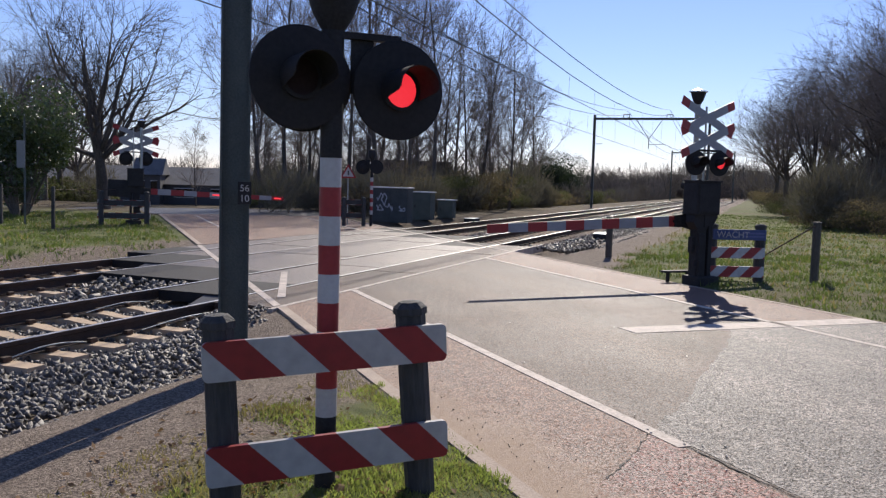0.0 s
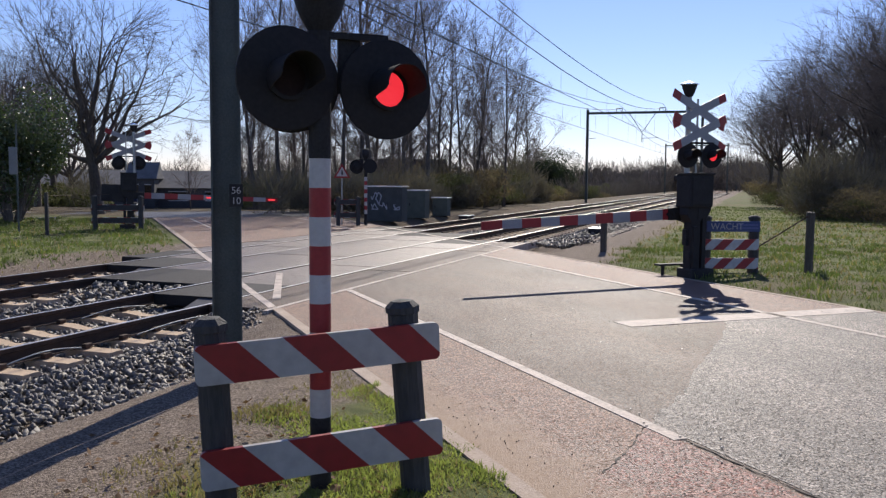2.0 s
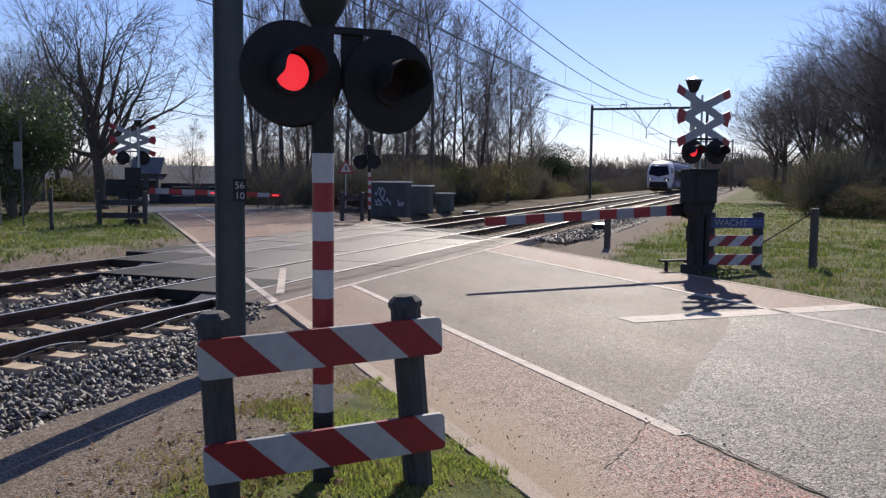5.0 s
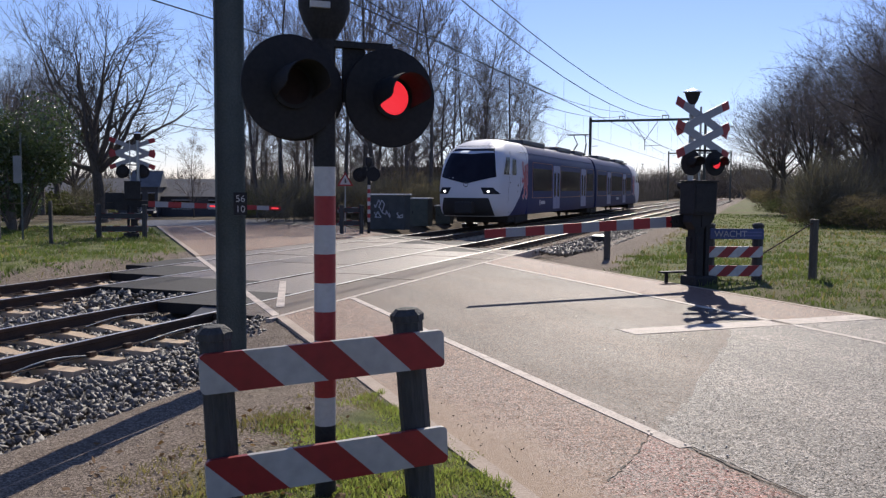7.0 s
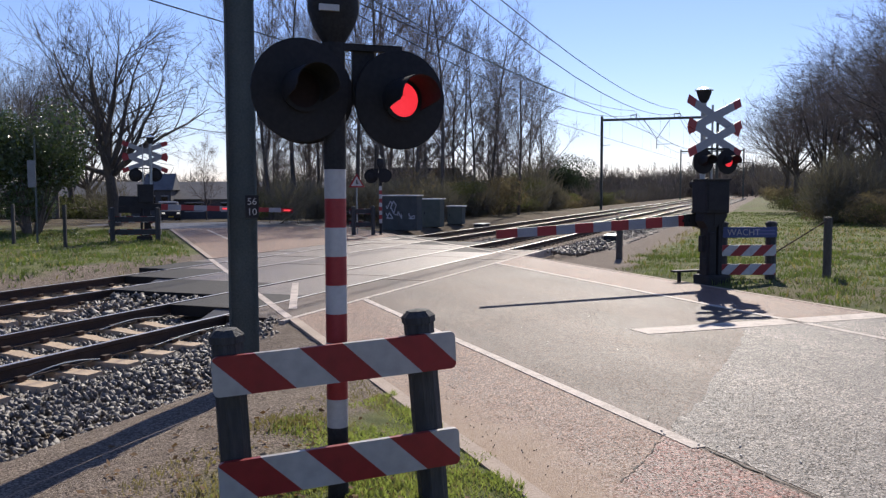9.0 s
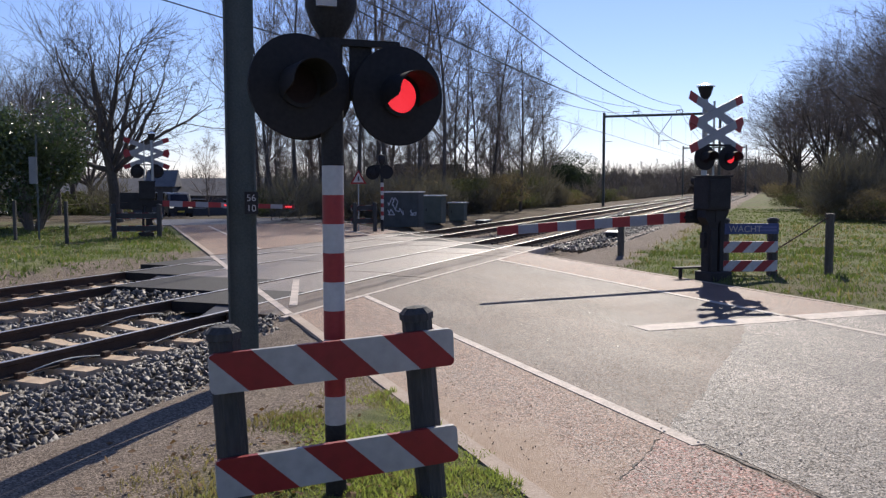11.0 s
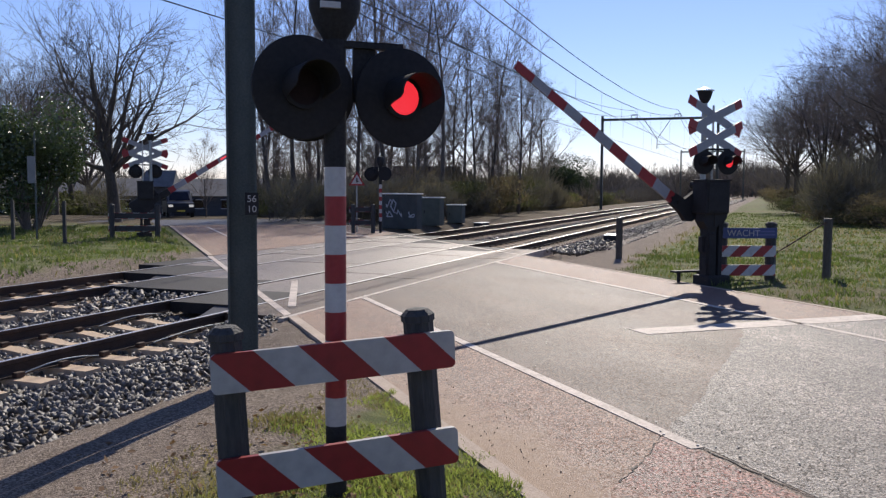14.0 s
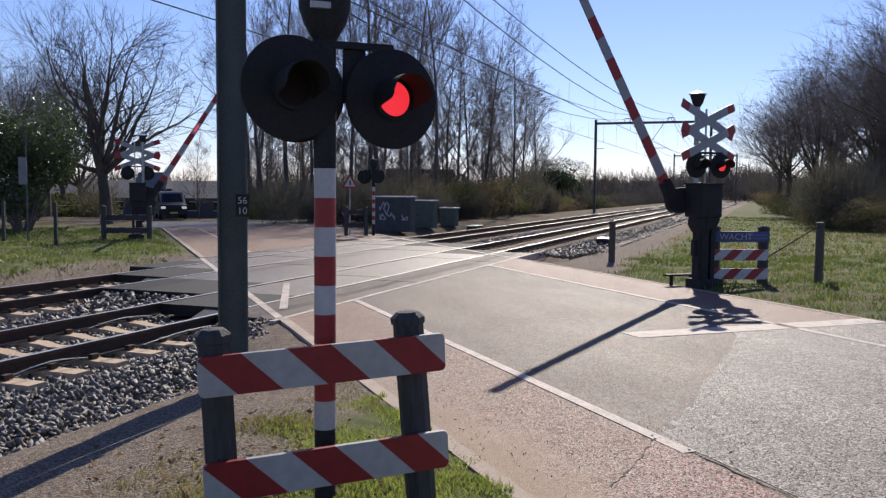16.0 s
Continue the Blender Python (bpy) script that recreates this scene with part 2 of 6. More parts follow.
def asphalt(name, dark, light, rough=0.55, stone=70.0, bump=0.8, grain=0.55, spec=0.24):
    """Worn asphalt: single stones of their own tone, patches of wear, and relief that glitters against the light."""
    mt = material(name, dark, light, rough, 0, 9.0, 0.7, 0, rough_vary=0.08)
    nodes, link = links_of(mt)
    bsdf = nodes["Principled BSDF"]
    geo = nodes.new("ShaderNodeNewGeometry")
    vo = nodes.new("ShaderNodeTexVoronoi")
    vo.inputs["Scale"].default_value = stone
    link(geo.outputs["Position"], vo.inputs["Vector"])
    sep = nodes.new("ShaderNodeSeparateColor")
    link(vo.outputs["Color"], sep.inputs[0])
    vf = nodes.new("ShaderNodeTexVoronoi")
    vf.inputs["Scale"].default_value = stone * 2.3
    link(geo.outputs["Position"], vf.inputs["Vector"])
    sf = nodes.new("ShaderNodeSeparateColor")
    link(vf.outputs["Color"], sf.inputs[0])
    mixv = nodes.new("ShaderNodeMath")
    mixv.operation = "MULTIPLY_ADD"
    link(sep.outputs[0], mixv.inputs[0])
    link(sep.outputs[0], mixv.inputs[1])
    fl = nodes.new("ShaderNodeMath")
    fl.operation = "MULTIPLY"
    link(sf.outputs[0], fl.inputs[0])
    fl.inputs[1].default_value = 0.35
    link(fl.outputs[0], mixv.inputs[2])
    twice = nodes.new("ShaderNodeMapRange")
    twice.inputs["From Max"].default_value = 1.0
    twice.clamp = False
    twice.inputs["To Min"].default_value, twice.inputs["To Max"].default_value = 1 - 0.87 * grain, 1 + 1.0 * grain
    link(mixv.outputs[0], twice.inputs[0])
    mul = nodes.new("ShaderNodeVectorMath")
    mul.operation = "SCALE"
    old = bsdf.inputs["Base Color"].links[0].from_socket
    link(old, mul.inputs[0])
    link(twice.outputs[0], mul.inputs["Scale"])
    link(mul.outputs[0], bsdf.inputs["Base Color"])
    shine = nodes.new("ShaderNodeMapRange")            # some stones are polished, others dull
    shine.inputs["From Min"].default_value, shine.inputs["From Max"].default_value = 0.15, 1.0
    shine.inputs["To Min"].default_value, shine.inputs["To Max"].default_value = spec * 0.1, spec * 2.3
    link(sep.outputs[1], shine.inputs[0])
    link(shine.outputs[0], bsdf.inputs["Specular IOR Level"])
    fine = nodes.new("ShaderNodeTexNoise")
    fine.inputs["Scale"].default_value, fine.inputs["Detail"].default_value = stone * 1.1, 2
    link(geo.outputs["Position"], fine.inputs["Vector"])
    bp = nodes.new("ShaderNodeBump")
    bp.inputs["Strength"].default_value, bp.inputs["Distance"].default_value = bump * 0.8, 0.007
    link(fine.outputs[0], bp.inputs["Height"])
    link(bp.outputs[0], bsdf.inputs["Normal"])
    return mt


def sandy(mt):
    """Blown sand lies along the lane's outer edge, ragged and thinning out inwards."""
    nodes, link = links_of(mt)
    bsdf = nodes["Principled BSDF"]
    geo = nodes.new("ShaderNodeNewGeometry")

    def dotted(vec):
        q = nodes.new("ShaderNodeVectorMath")
        q.operation = "DOT_PRODUCT"
        link(geo.outputs["Position"], q.inputs[0])
        q.inputs[1].default_value = (*vec, 0)
        return q.outputs["Value"]

    nz = nodes.new("ShaderNodeTexNoise")
    nz.inputs["Scale"].default_value, nz.inputs["Detail"].default_value = 2.4, 7
    link(geo.outputs["Position"], nz.inputs["Vector"])
    add = nodes.new("ShaderNodeMath")
    add.operation = "MULTIPLY_ADD"
    link(nz.outputs[0], add.inputs[0])
    add.inputs[1].default_value = 0.9
    link(dotted(RM), add.inputs[2])
    fac = nodes.new("ShaderNodeMapRange")
    fac.interpolation_type = "SMOOTHSTEP"
    for k, v in zip(("From Min", "From Max", "To Min", "To Max"), (3.55, 2.85, 0.0, 0.95)):
        fac.inputs[k].default_value = v
    link(add.outputs[0], fac.inputs[0])
    far = nodes.new("ShaderNodeMapRange")
    for k, v in zip(("From Min", "From Max", "To Min", "To Max"), (5.5, 8.5, 1.0, 0.25)):
        far.inputs[k].default_value = v
    link(dotted(RR), far.inputs[0])
    both = nodes.new("ShaderNodeMath")
    both.operation = "MULTIPLY"
    link(fac.outputs[0], both.inputs[0])
    link(far.outputs[0], both.inputs[1])
    mix = nodes.new("ShaderNodeMix")
    mix.data_type = "RGBA"
    link(both.outputs[0], mix.inputs["Factor"])
    link(bsdf.inputs["Base Color"].links[0].from_socket, mix.inputs["A"])
    mix.inputs["B"].default_value = (0.37, 0.282, 0.207, 1)
    dull, less = nodes.new("ShaderNodeMapRange"), nodes.new("ShaderNodeMath")      # sand does not shine
    dull.inputs["To Min"].default_value, dull.inputs["To Max"].default_value = 1.0, 0.1
    link(both.outputs[0], dull.inputs[0])
    less.operation = "MULTIPLY"
    link(bsdf.inputs["Specular IOR Level"].links[0].from_socket, less.inputs[0])
    link(dull.outputs[0], less.inputs[1])
    link(less.outputs[0], bsdf.inputs["Specular IOR Level"])
    link(mix.outputs["Result"], bsdf.inputs["Base Color"])
    return mt


M_GROUND = ground_material()
M_ROAD = asphalt("asphalt_grey", (0.062, 0.039, 0.028), (0.096, 0.064, 0.047), 0.65, 105.0, 0.9, 0.9, 0.29)
M_PATCH = asphalt("asphalt_coarse", (0.058, 0.048, 0.040), (0.158, 0.135, 0.115), 0.60, 82.0, 1.8, 1.6, 0.34)
M_RED = asphalt("asphalt_red", (0.118, 0.064, 0.044), (0.190, 0.112, 0.080), 0.66, 90.0, 1.2, 1.1, 0.30)
M_RED_NEW = asphalt("asphalt_red_coarse", (0.100, 0.043, 0.034), (0.205, 0.102, 0.080), 0.62, 80.0, 1.6, 1.3, 0.30)


def tracked(mt):
    """Wheels have darkened and polished the asphalt in long bands along the road."""
    nodes, link = links_of(mt)
    bsdf = nodes["Principled BSDF"]
    geo, join, nz = nodes.new("ShaderNodeNewGeometry"), nodes.new("ShaderNodeCombineXYZ"), nodes.new("ShaderNodeTexNoise")
    for k, vec in ((0, RM * 0.95), (1, RR * 0.07)):
        q = nodes.new("ShaderNodeVectorMath")
        q.operation = "DOT_PRODUCT"
        link(geo.outputs["Position"], q.inputs[0])
        q.inputs[1].default_value = (*vec, 0)
        link(q.outputs["Value"], join.inputs[k])
    nz.inputs["Scale"].default_value, nz.inputs["Detail"].default_value = 1.0, 4
    link(join.outputs[0], nz.inputs["Vector"])
    mr, mul = nodes.new("ShaderNodeMapRange"), nodes.new("ShaderNodeVectorMath")
    for k, v in zip(("From Min", "From Max", "To Min", "To Max"), (0.36, 0.66, 0.68, 1.3)):
        mr.inputs[k].default_value = v
    link(nz.outputs[0], mr.inputs[0])
    mul.operation = "SCALE"
    link(bsdf.inputs["Base Color"].links[0].from_socket, mul.inputs[0])
    link(mr.outputs[0], mul.inputs["Scale"])
    link(mul.outputs[0], bsdf.inputs["Base Color"])


tracked(M_ROAD)
tracked(M_PATCH)
sandy(M_RED)
sandy(M_RED_NEW)
M_STREET = asphalt("asphalt_dark", (0.05, 0.048, 0.05), (0.085, 0.08, 0.08))
M_PANEL = asphalt("crossing_panel", (0.080, 0.060, 0.049), (0.145, 0.112, 0.093), 0.50, 105.0, 0.8, 0.8, 0.42)
M_RUBBER = material("rubber_panel", (0.010, 0.010, 0.011), (0.026, 0.024, 0.024), 0.75, bump=0.3, spec=0.25)
M_PAINT = material("road_paint", (0.25, 0.208, 0.177), (0.60, 0.515, 0.445), 0.7, 0, 38, 4, 0.3, spec=0.3)
M_KERB = material("concrete_kerb", (0.27, 0.205, 0.155), (0.44, 0.35, 0.275), 0.85, 0, 50, 2, 0.3)
M_CONC = material("concrete_sleeper", (0.40, 0.295, 0.20), (0.58, 0.445, 0.31), 0.9, 0, 50, 3, 0.4, per=0.3)
M_RUST = material("rusty_rail", (0.035, 0.022, 0.016), (0.085, 0.05, 0.035), 0.8, 0.2, 80, 5, 0.4)
M_STEEL = material("polished_rail_head", (0.52, 0.505, 0.49), (0.64, 0.62, 0.60), 0.42, 1.0, 80, 5)
M_STONE = material("ballast_stone", (0.046, 0.042, 0.038), (0.27, 0.247, 0.22), 0.62, 0, 22, 11, 0.3, spec=0.45)
M_MAST = material("painted_mast", (0.068, 0.084, 0.082), (0.118, 0.135, 0.130), 0.6, 0.3, 60, 3, 0.2)
M_GALV = material("galvanised_steel", (0.26, 0.28, 0.29), (0.42, 0.44, 0.45), 0.45, 0.8, 60, 3)
M_WIRE = material("copper_wire", (0.03, 0.032, 0.03), (0.06, 0.06, 0.055), 0.5, 0.5)
M_BLACK = material("black_paint", (0.024, 0.024, 0.025), (0.044, 0.043, 0.045), 0.7, 0, 60, 4, 0.1, spec=0.15)
M_WOODPOST = material("tarred_post", (0.028, 0.029, 0.030), (0.066, 0.064, 0.062), 0.8, 0, 40, 4, 0.6, stretch=(1, 1, 0.2))
M_GREYPOST = material("weathered_post", (0.05, 0.045, 0.04), (0.12, 0.105, 0.09), 0.85, 0, 40, 4, 0.5, stretch=(1, 1, 0.2))
M_WHITE = material("white_enamel", (0.42, 0.41, 0.405), (0.52, 0.51, 0.505), 0.45)
M_REDPAINT = material("red_enamel", (0.25, 0.014, 0.018), (0.34, 0.022, 0.026), 0.45)
M_BOARD = stripes("striped_board", (0.41, 0.395, 0.385), (0.26, 0.013, 0.018), (1, 0, 1), 0.4515, 0.5, 0.09)
M_BARK = material("bark", (0.055, 0.047, 0.04), (0.155, 0.132, 0.112), 0.9, 0, 24, 2, 0.6, stretch=(1, 1, 0.25))
M_TWIG = material("twigs", (0.12, 0.098, 0.085), (0.28, 0.235, 0.205), 0.85, 0, 4, 0.6)
M_PANE = material("tinted_pane", (0.011, 0.012, 0.020), (0.019, 0.020, 0.032), 0.16, 0, 2, 0.4, spec=0.10)
M_GLASS = material("dark_glass", (0.004, 0.005, 0.007), (0.009, 0.01, 0.013), 0.06, 0, 5, 1, spec=0.6, rough_vary=0.02)

# ---- ground ----
def build_ground():
    def steps(near, far, lo, hi):
        out, x, d = [0.0], 0.0, near
        while x < hi:
            d = near if x < far else d * 1.13
            x += d
            out.append(x)
        neg, x, d = [], 0.0, near
        while x > lo:
            d = near if -x < far else d * 1.13
            x -= d
            neg.append(x)
        return neg[::-1] + out

    xs, ys = steps(0.4, 24, -2500, 2500), steps(0.4, 52, -1500, 4000)
    verts = [(x, y, height(x, y)) for y in ys for x in xs]
    w = len(xs)
    sh = Shape()
    sh.v = verts
    sh.f = [(j * w + i, j * w + i + 1, (j + 1) * w + i + 1, (j + 1) * w + i) for j in range(len(ys) - 1) for i in range(w - 1)]
    solid("ground", sh, M_GROUND, "grassy verge and bare gravelly soil round the crossing", "ground", kind="structure", soft=60)


build_ground()


# ---- road ----
def strip_points(m0, m1, r0=None, r1=None, o0=None, o1=None):
    a = [rd(r0 if r0 is not None else r_at(o0, m), m) for m in (m0, m1)]
    b = [rd(r1 if r1 is not None else r_at(o1, m), m) for m in (m1, m0)]
    return a + b


NEAR_O, FAR_O = 6.10, 13.25
M_KL, M_L, M_R, M_KR = 2.30, 3.68, 8.37, 9.90


def build_road():
    S = lambda: Shape()
    solid("road", S().slab(strip_points(M_L, M_R, r0=-40, o1=6.015), 0.0, 0.14), M_ROAD, "worn grey asphalt carriageway up to the level crossing", "road", kind="structure")
    solid("road_beyond", S().slab(strip_points(M_L, M_R, o0=FAR_O, r1=40.5), 0.0, 0.14), M_RED, "pale reddish asphalt carriageway beyond the tracks", "road", kind="structure")
    for nm, a, b in (("cycle_lane_left", M_KL, M_L), ("cycle_lane_right", M_R, M_KR)):
        solid(nm, S().slab(strip_points(a - 0.125 if a < 3 else a, b, r0=-40, o1=NEAR_O), 0.0, 0.14), M_RED, "faded red asphalt cycle lane along the road", "cycle lane", kind="structure")
        solid(nm + "_beyond", S().slab(strip_points(a, b, o0=FAR_O, r1=40.5), 0.0, 0.14), M_RED, "faded red asphalt cycle lane beyond the tracks", "cycle lane", kind="structure")
    rag = random.Random(3)
    edge = [(3.74, 5.2), (3.92, 5.44), (4.2, 5.62), (4.48, 5.86), (5.1, 6.5), (5.89, 7.28), (6.4, 7.75), (6.94, 8.32), (7.5, 8.95)]
    pts = [(9.88, 8.95), (9.88, -39), (3.74, -39)]
    for (m0, r0), (m1, r1) in zip(edge, edge[1:]):
        pts += [(m0 + (m1 - m0) * k / 6 + rag.uniform(-0.025, 0.025) * (m0 > 3.8), r0 + (r1 - r0) * k / 6 + rag.uniform(-0.025, 0.025)) for k in range(6)]
    pts.append(edge[-1])
    solid("asphalt_patch", S().slab([rd(r, m) for m, r in pts], 0.003, 0.1), M_PATCH, "coarser lighter asphalt repair patch with a ragged edge", "road patch", kind="structure")
    pts = [(3.655, 5.15), (3.1, 4.62), (2.5, 4.16), (2.19, 3.8), (2.19, -39), (3.655, -39)]
    solid("red_asphalt_patch", S().slab([rd(r, m) for m, r in pts], 0.003, 0.1), M_RED_NEW, "coarse dark red asphalt repair in the cycle lane", "road patch", kind="structure")
    for nm, a, b, r0 in (("kerb_left", M_KL - 0.13, M_KL, 0.0), ("kerb_right", M_KR, M_KR + 0.1, -40)):
        solid(nm, S().slab(strip_points(a, b, r0=r0, o1=NEAR_O), 0.005, 0.2), M_KERB, "pale concrete edging flush with the asphalt", "kerb", kind="structure")
        solid(nm + "_beyond", S().slab(strip_points(a, b, o0=FAR_O, r1=40), 0.012, 0.2), M_KERB, "pale concrete edging beyond the tracks", "kerb", kind="structure")
    for nm, m in (("road_line_left", M_L), ("road_line_right", M_R)):
        solid(nm, S().slab(strip_points(m - 0.055, m + 0.055, r0=4.8 if m < 5 else -39, o1=NEAR_O - 0.1), 0.007, 0.01), M_PAINT, "worn white painted line along the cycle lane", "road marking", kind="structure")
        solid(nm + "_beyond", S().slab(strip_points(m - 0.055, m + 0.055, o0=FAR_O + 0.1, r1=39), 0.005, 0.01), M_PAINT, "worn white painted line beyond the tracks", "road marking", kind="structure")
    solid("stop_line", S().slab(strip_points(5.98, 9.96, r0=8.84, r1=9.24), 0.007, 0.012), M_PAINT, "white painted stop line before the barrier", "road marking", kind="structure")
    rng = random.Random(8)
    M_TAR = material("dark_seam", (0.03, 0.025, 0.02), (0.075, 0.06, 0.05), 0.85, bump=0.4)
    for nm, line, wide in (("patch_seam_long", [(3.71, 4.9), (3.70, 4.2), (3.72, 3.4), (3.70, 2.6), (3.71, 1.5)], 0.006), ("lane_seam", [(3.655, 5.17), (3.35, 4.86), (3.1, 4.63), (2.8, 4.38)], 0.004)):
        sh = Shape()
        for (m0, r0), (m1, r1) in zip(line, line[1:]):
            last = None
            for k in range(9):
                q = k / 8
                c = rd(r0 + (r1 - r0) * q, m0 + (m1 - m0) * q) + Vector((rng.uniform(-0.015, 0.015), rng.uniform(-0.015, 0.015), 0))
                w = wide * rng.choice((0.15, 0.4, 1.0, 1.9))
                n = Vector((-(r1 - r0), (m1 - m0), 0)).normalized()
                n = Vector((RM.x * n.x + RR.x * n.y, RM.y * n.x + RR.y * n.y, 0))
                if last is not None:
                    sh.slab([last[0] - last[1], last[0] + last[1], c + n * w, c - n * w], 0.0068, 0.003)
                last = (c, n * w)
        solid(nm, sh, M_TAR, "dark ragged seam along the asphalt repair", "road seam", kind="structure")
    p = [rd(40.5, -60), rd(40.5, 13), rd(47.5, 13), rd(47.5, -60)]
    solid("side_street", S().slab(p, 0.004, 0.14), M_STREET, "dark asphalt side street beyond the crossing", "road", kind="structure")


build_road()


def road_litter():
    """Small pale flakes and stone chips lying on the asphalt."""
    rng = random.Random(19)
    M_FLAKE = material("pale_flake", (0.4, 0.36, 0.3), (0.7, 0.64, 0.56), 0.8)
    sh = Shape()
    for k in range(60):
        near = k % 3 == 0
        m, r = (rng.uniform(3.6, 4.3), rng.uniform(4.2, 5.6)) if near else (rng.uniform(3.8, 9.6), rng.uniform(4.5, 12.5))
        c = rd(r, m, 0.012)
        q = rng.uniform(0.006, 0.016)
        sh.box(tuple(c), (q, q * rng.uniform(0.6, 1.6), 0.006), bevel=0.0)
    grit = Shape()
    for k in range(100):
        m = 2.35 + abs(rng.gauss(0, 0.35))
        q = rng.uniform(0.003, 0.008)
        grit.box(tuple(rd(rng.uniform(3.4, 9.0), m, 0.006)), (q, q * rng.uniform(0.6, 1.7), 0.007), bevel=0.0)
    solid("lane_grit", grit, material("dark_grit", (0.08, 0.06, 0.045), (0.22, 0.17, 0.13), 0.85), "small dark stones and crumbs on the sandy lane edge", "grit", kind="stuff")
    solid("road_litter", sh, M_FLAKE, "small pale flakes and chips on the asphalt", "litter", kind="stuff")


road_litter()


# ---- track ----
def rail_profile():
    h = [(-0.036, 0.0), (0.036, 0.0), (0.036, -0.04), (0.009, -0.055), (0.009, -0.135), (0.07, -0.152), (0.07, -0.165), (-0.07, -0.165), (-0.07, -0.152), (-0.009, -0.135), (-0.009, -0.055), (-0.036, -0.04)]
    return h


def build_track(name, o, s0, s1):
    tr = thing(name, at_track(0, o), "railway track with rusty rails on concrete sleepers and stone ballast", "railway track", "tracks over the crossing", "structure")
    prof = rail_profile()
    for side in (-1, 1):
        sh = Shape()
        n = len(prof)
        for s in (s0, s1):
            sh.v += [(s, side * GAUGE / 2 + y, z) for y, z in prof]
        sh.f = [(i, (i + 1) % n, n + (i + 1) % n, n + i) for i in range(n)] + [tuple(range(n - 1, -1, -1)), tuple(range(n, 2 * n))]
        rail = part("rail", sh, M_RUST, tr, "rusty steel rail")
        top = Shape().box(((s0 + s1) / 2, side * GAUGE / 2, 0.0005), (s1 - s0, 0.046, 0.003))
        part("rail_head", top, M_STEEL, rail, "bright worn running surface")
    return tr


track_near = build_track("track_near", TRACK_A, -360, 420)
track_far = build_track("track_far", TRACK_B, -360, 420)


def sleeper_shape():
    sh = Shape()
    v = []
    for y, w, z in ((-1.25, 0.11, -0.18), (-0.5, 0.11, -0.18), (-0.3, 0.09, -0.21), (0.3, 0.09, -0.21), (0.5, 0.11, -0.18), (1.25, 0.11, -0.18)):
        v += [(-w, y, z), (w, y, z), (w + 0.03, y, z - 0.16), (-w - 0.03, y, z - 0.16)]
    f = []
    for k in range(5):
        a, b = 4 * k, 4 * k + 4
        f += [(a + i, a + (i + 1) % 4, b + (i + 1) % 4, b + i) for i in range(4)]
    f += [(3, 2, 1, 0), (20, 21, 22, 23)]
    return sh.add(v, f)


SLEEPER = sleeper_shape().mesh("sleeper", M_CONC)
CLIP = Shape()
for side in (-1, 1):
    for q in (-1, 1):
        CLIP.box((0, side * GAUGE / 2 + q * 0.10, -0.146), (0.11, 0.065, 0.055), bevel=0.01)
CLIP_MESH = CLIP.mesh("rail_fastening", M_RUST)


def lay_sleepers():
    for tr, o, ends in ((track_near, TRACK_A, (10.6, 24.6)), (track_far, TRACK_B, (14.3, 29.3))):
        far, k = Shape(), 0
        base = sleeper_shape()
        s = -12.0
        while s < 330:
            if not ends[0] < s < ends[1]:
                if s < 66:
                    ob = new("sleeper", SLEEPER)
                    ob.parent, ob.location = tr, (s, 0, 0)
                    cl = new("rail_fastening", CLIP_MESH)
                    cl.parent = ob
                else:
                    far.add(base.v, base.f, Matrix.Translation((s, 0, 0)))
            s += 0.6
        tagged(part("distant_sleepers", far, M_CONC, tr), kind="stuff")


lay_sleepers()


def build_panels():
    """The plates that carry the road over the rails; the outermost are black rubber."""
    g = GAUGE / 2
    lanes = (("near_edge", NEAR_O, TRACK_A - g - 0.045, 10.2, 24.2, 0.0), ("near_track", TRACK_A - g + 0.07, TRACK_A + g - 0.07, 10.9, 24.6, 0.0),
             ("between", TRACK_A + g + 0.045, TRACK_B - g - 0.045, 12.2, 27.4, 0.0), ("far_track", TRACK_B - g + 0.07, TRACK_B + g - 0.07, 14.2, 29.4, 0.0),
             ("far_edge", TRACK_B + g + 0.045, FAR_O, 15.8, 30.6, 0.0))
    deck = thing("crossing_deck", Matrix.Identity(4), "level crossing deck of asphalt-grey plates between the rails", "crossing deck", kind="structure")
    for nm, o0, o1, s0, s1, z in lanes:
        n = max(1, round((s1 - s0) / 1.8))
        for k in range(n):
            a, b = s0 + (s1 - s0) * k / n + 0.004, s0 + (s1 - s0) * (k + 1) / n - 0.004
            pl = Shape().slab([trk(a, o0), trk(b, o0), trk(b, o1), trk(a, o1)], -0.004 - 0.003 * ((k * 7) % 3), 0.16)
            part("plate", pl, M_RUBBER if k in (0, n - 1) and nm != "near_edge" else M_ROAD if nm == "near_edge" else M_PANEL, deck)


build_panels()


def deck_ramps():
    """Steel deflectors that slope from the deck's ends down to the sleepers, in each track."""
    g = GAUGE / 2
    for o, ends in ((TRACK_A, ((10.9, -1), (24.6, 1))), (TRACK_B, ((14.2, -1), (29.4, 1)))):
        for s, way in ends:
            for w0, w1 in ((-g + 0.14, -0.14),):
                sh = Shape().add([(0, w0, -0.03), (0, w1, -0.03), (way * 0.62, w1, -0.2), (way * 0.62, w0, -0.2), (0, w0, -0.06), (0, w1, -0.06), (way * 0.62, w1, -0.23), (way * 0.62, w0, -0.23)],
                                 [(0, 1, 2, 3), (7, 6, 5, 4), (0, 4, 5, 1), (1, 5, 6, 2), (2, 6, 7, 3), (3, 7, 4, 0)])
                solid("deck_ramp", sh, M_RAMP, "grey steel deflector sloping off the crossing deck", "deflector", "deck deflectors", m=at_track(s, o))


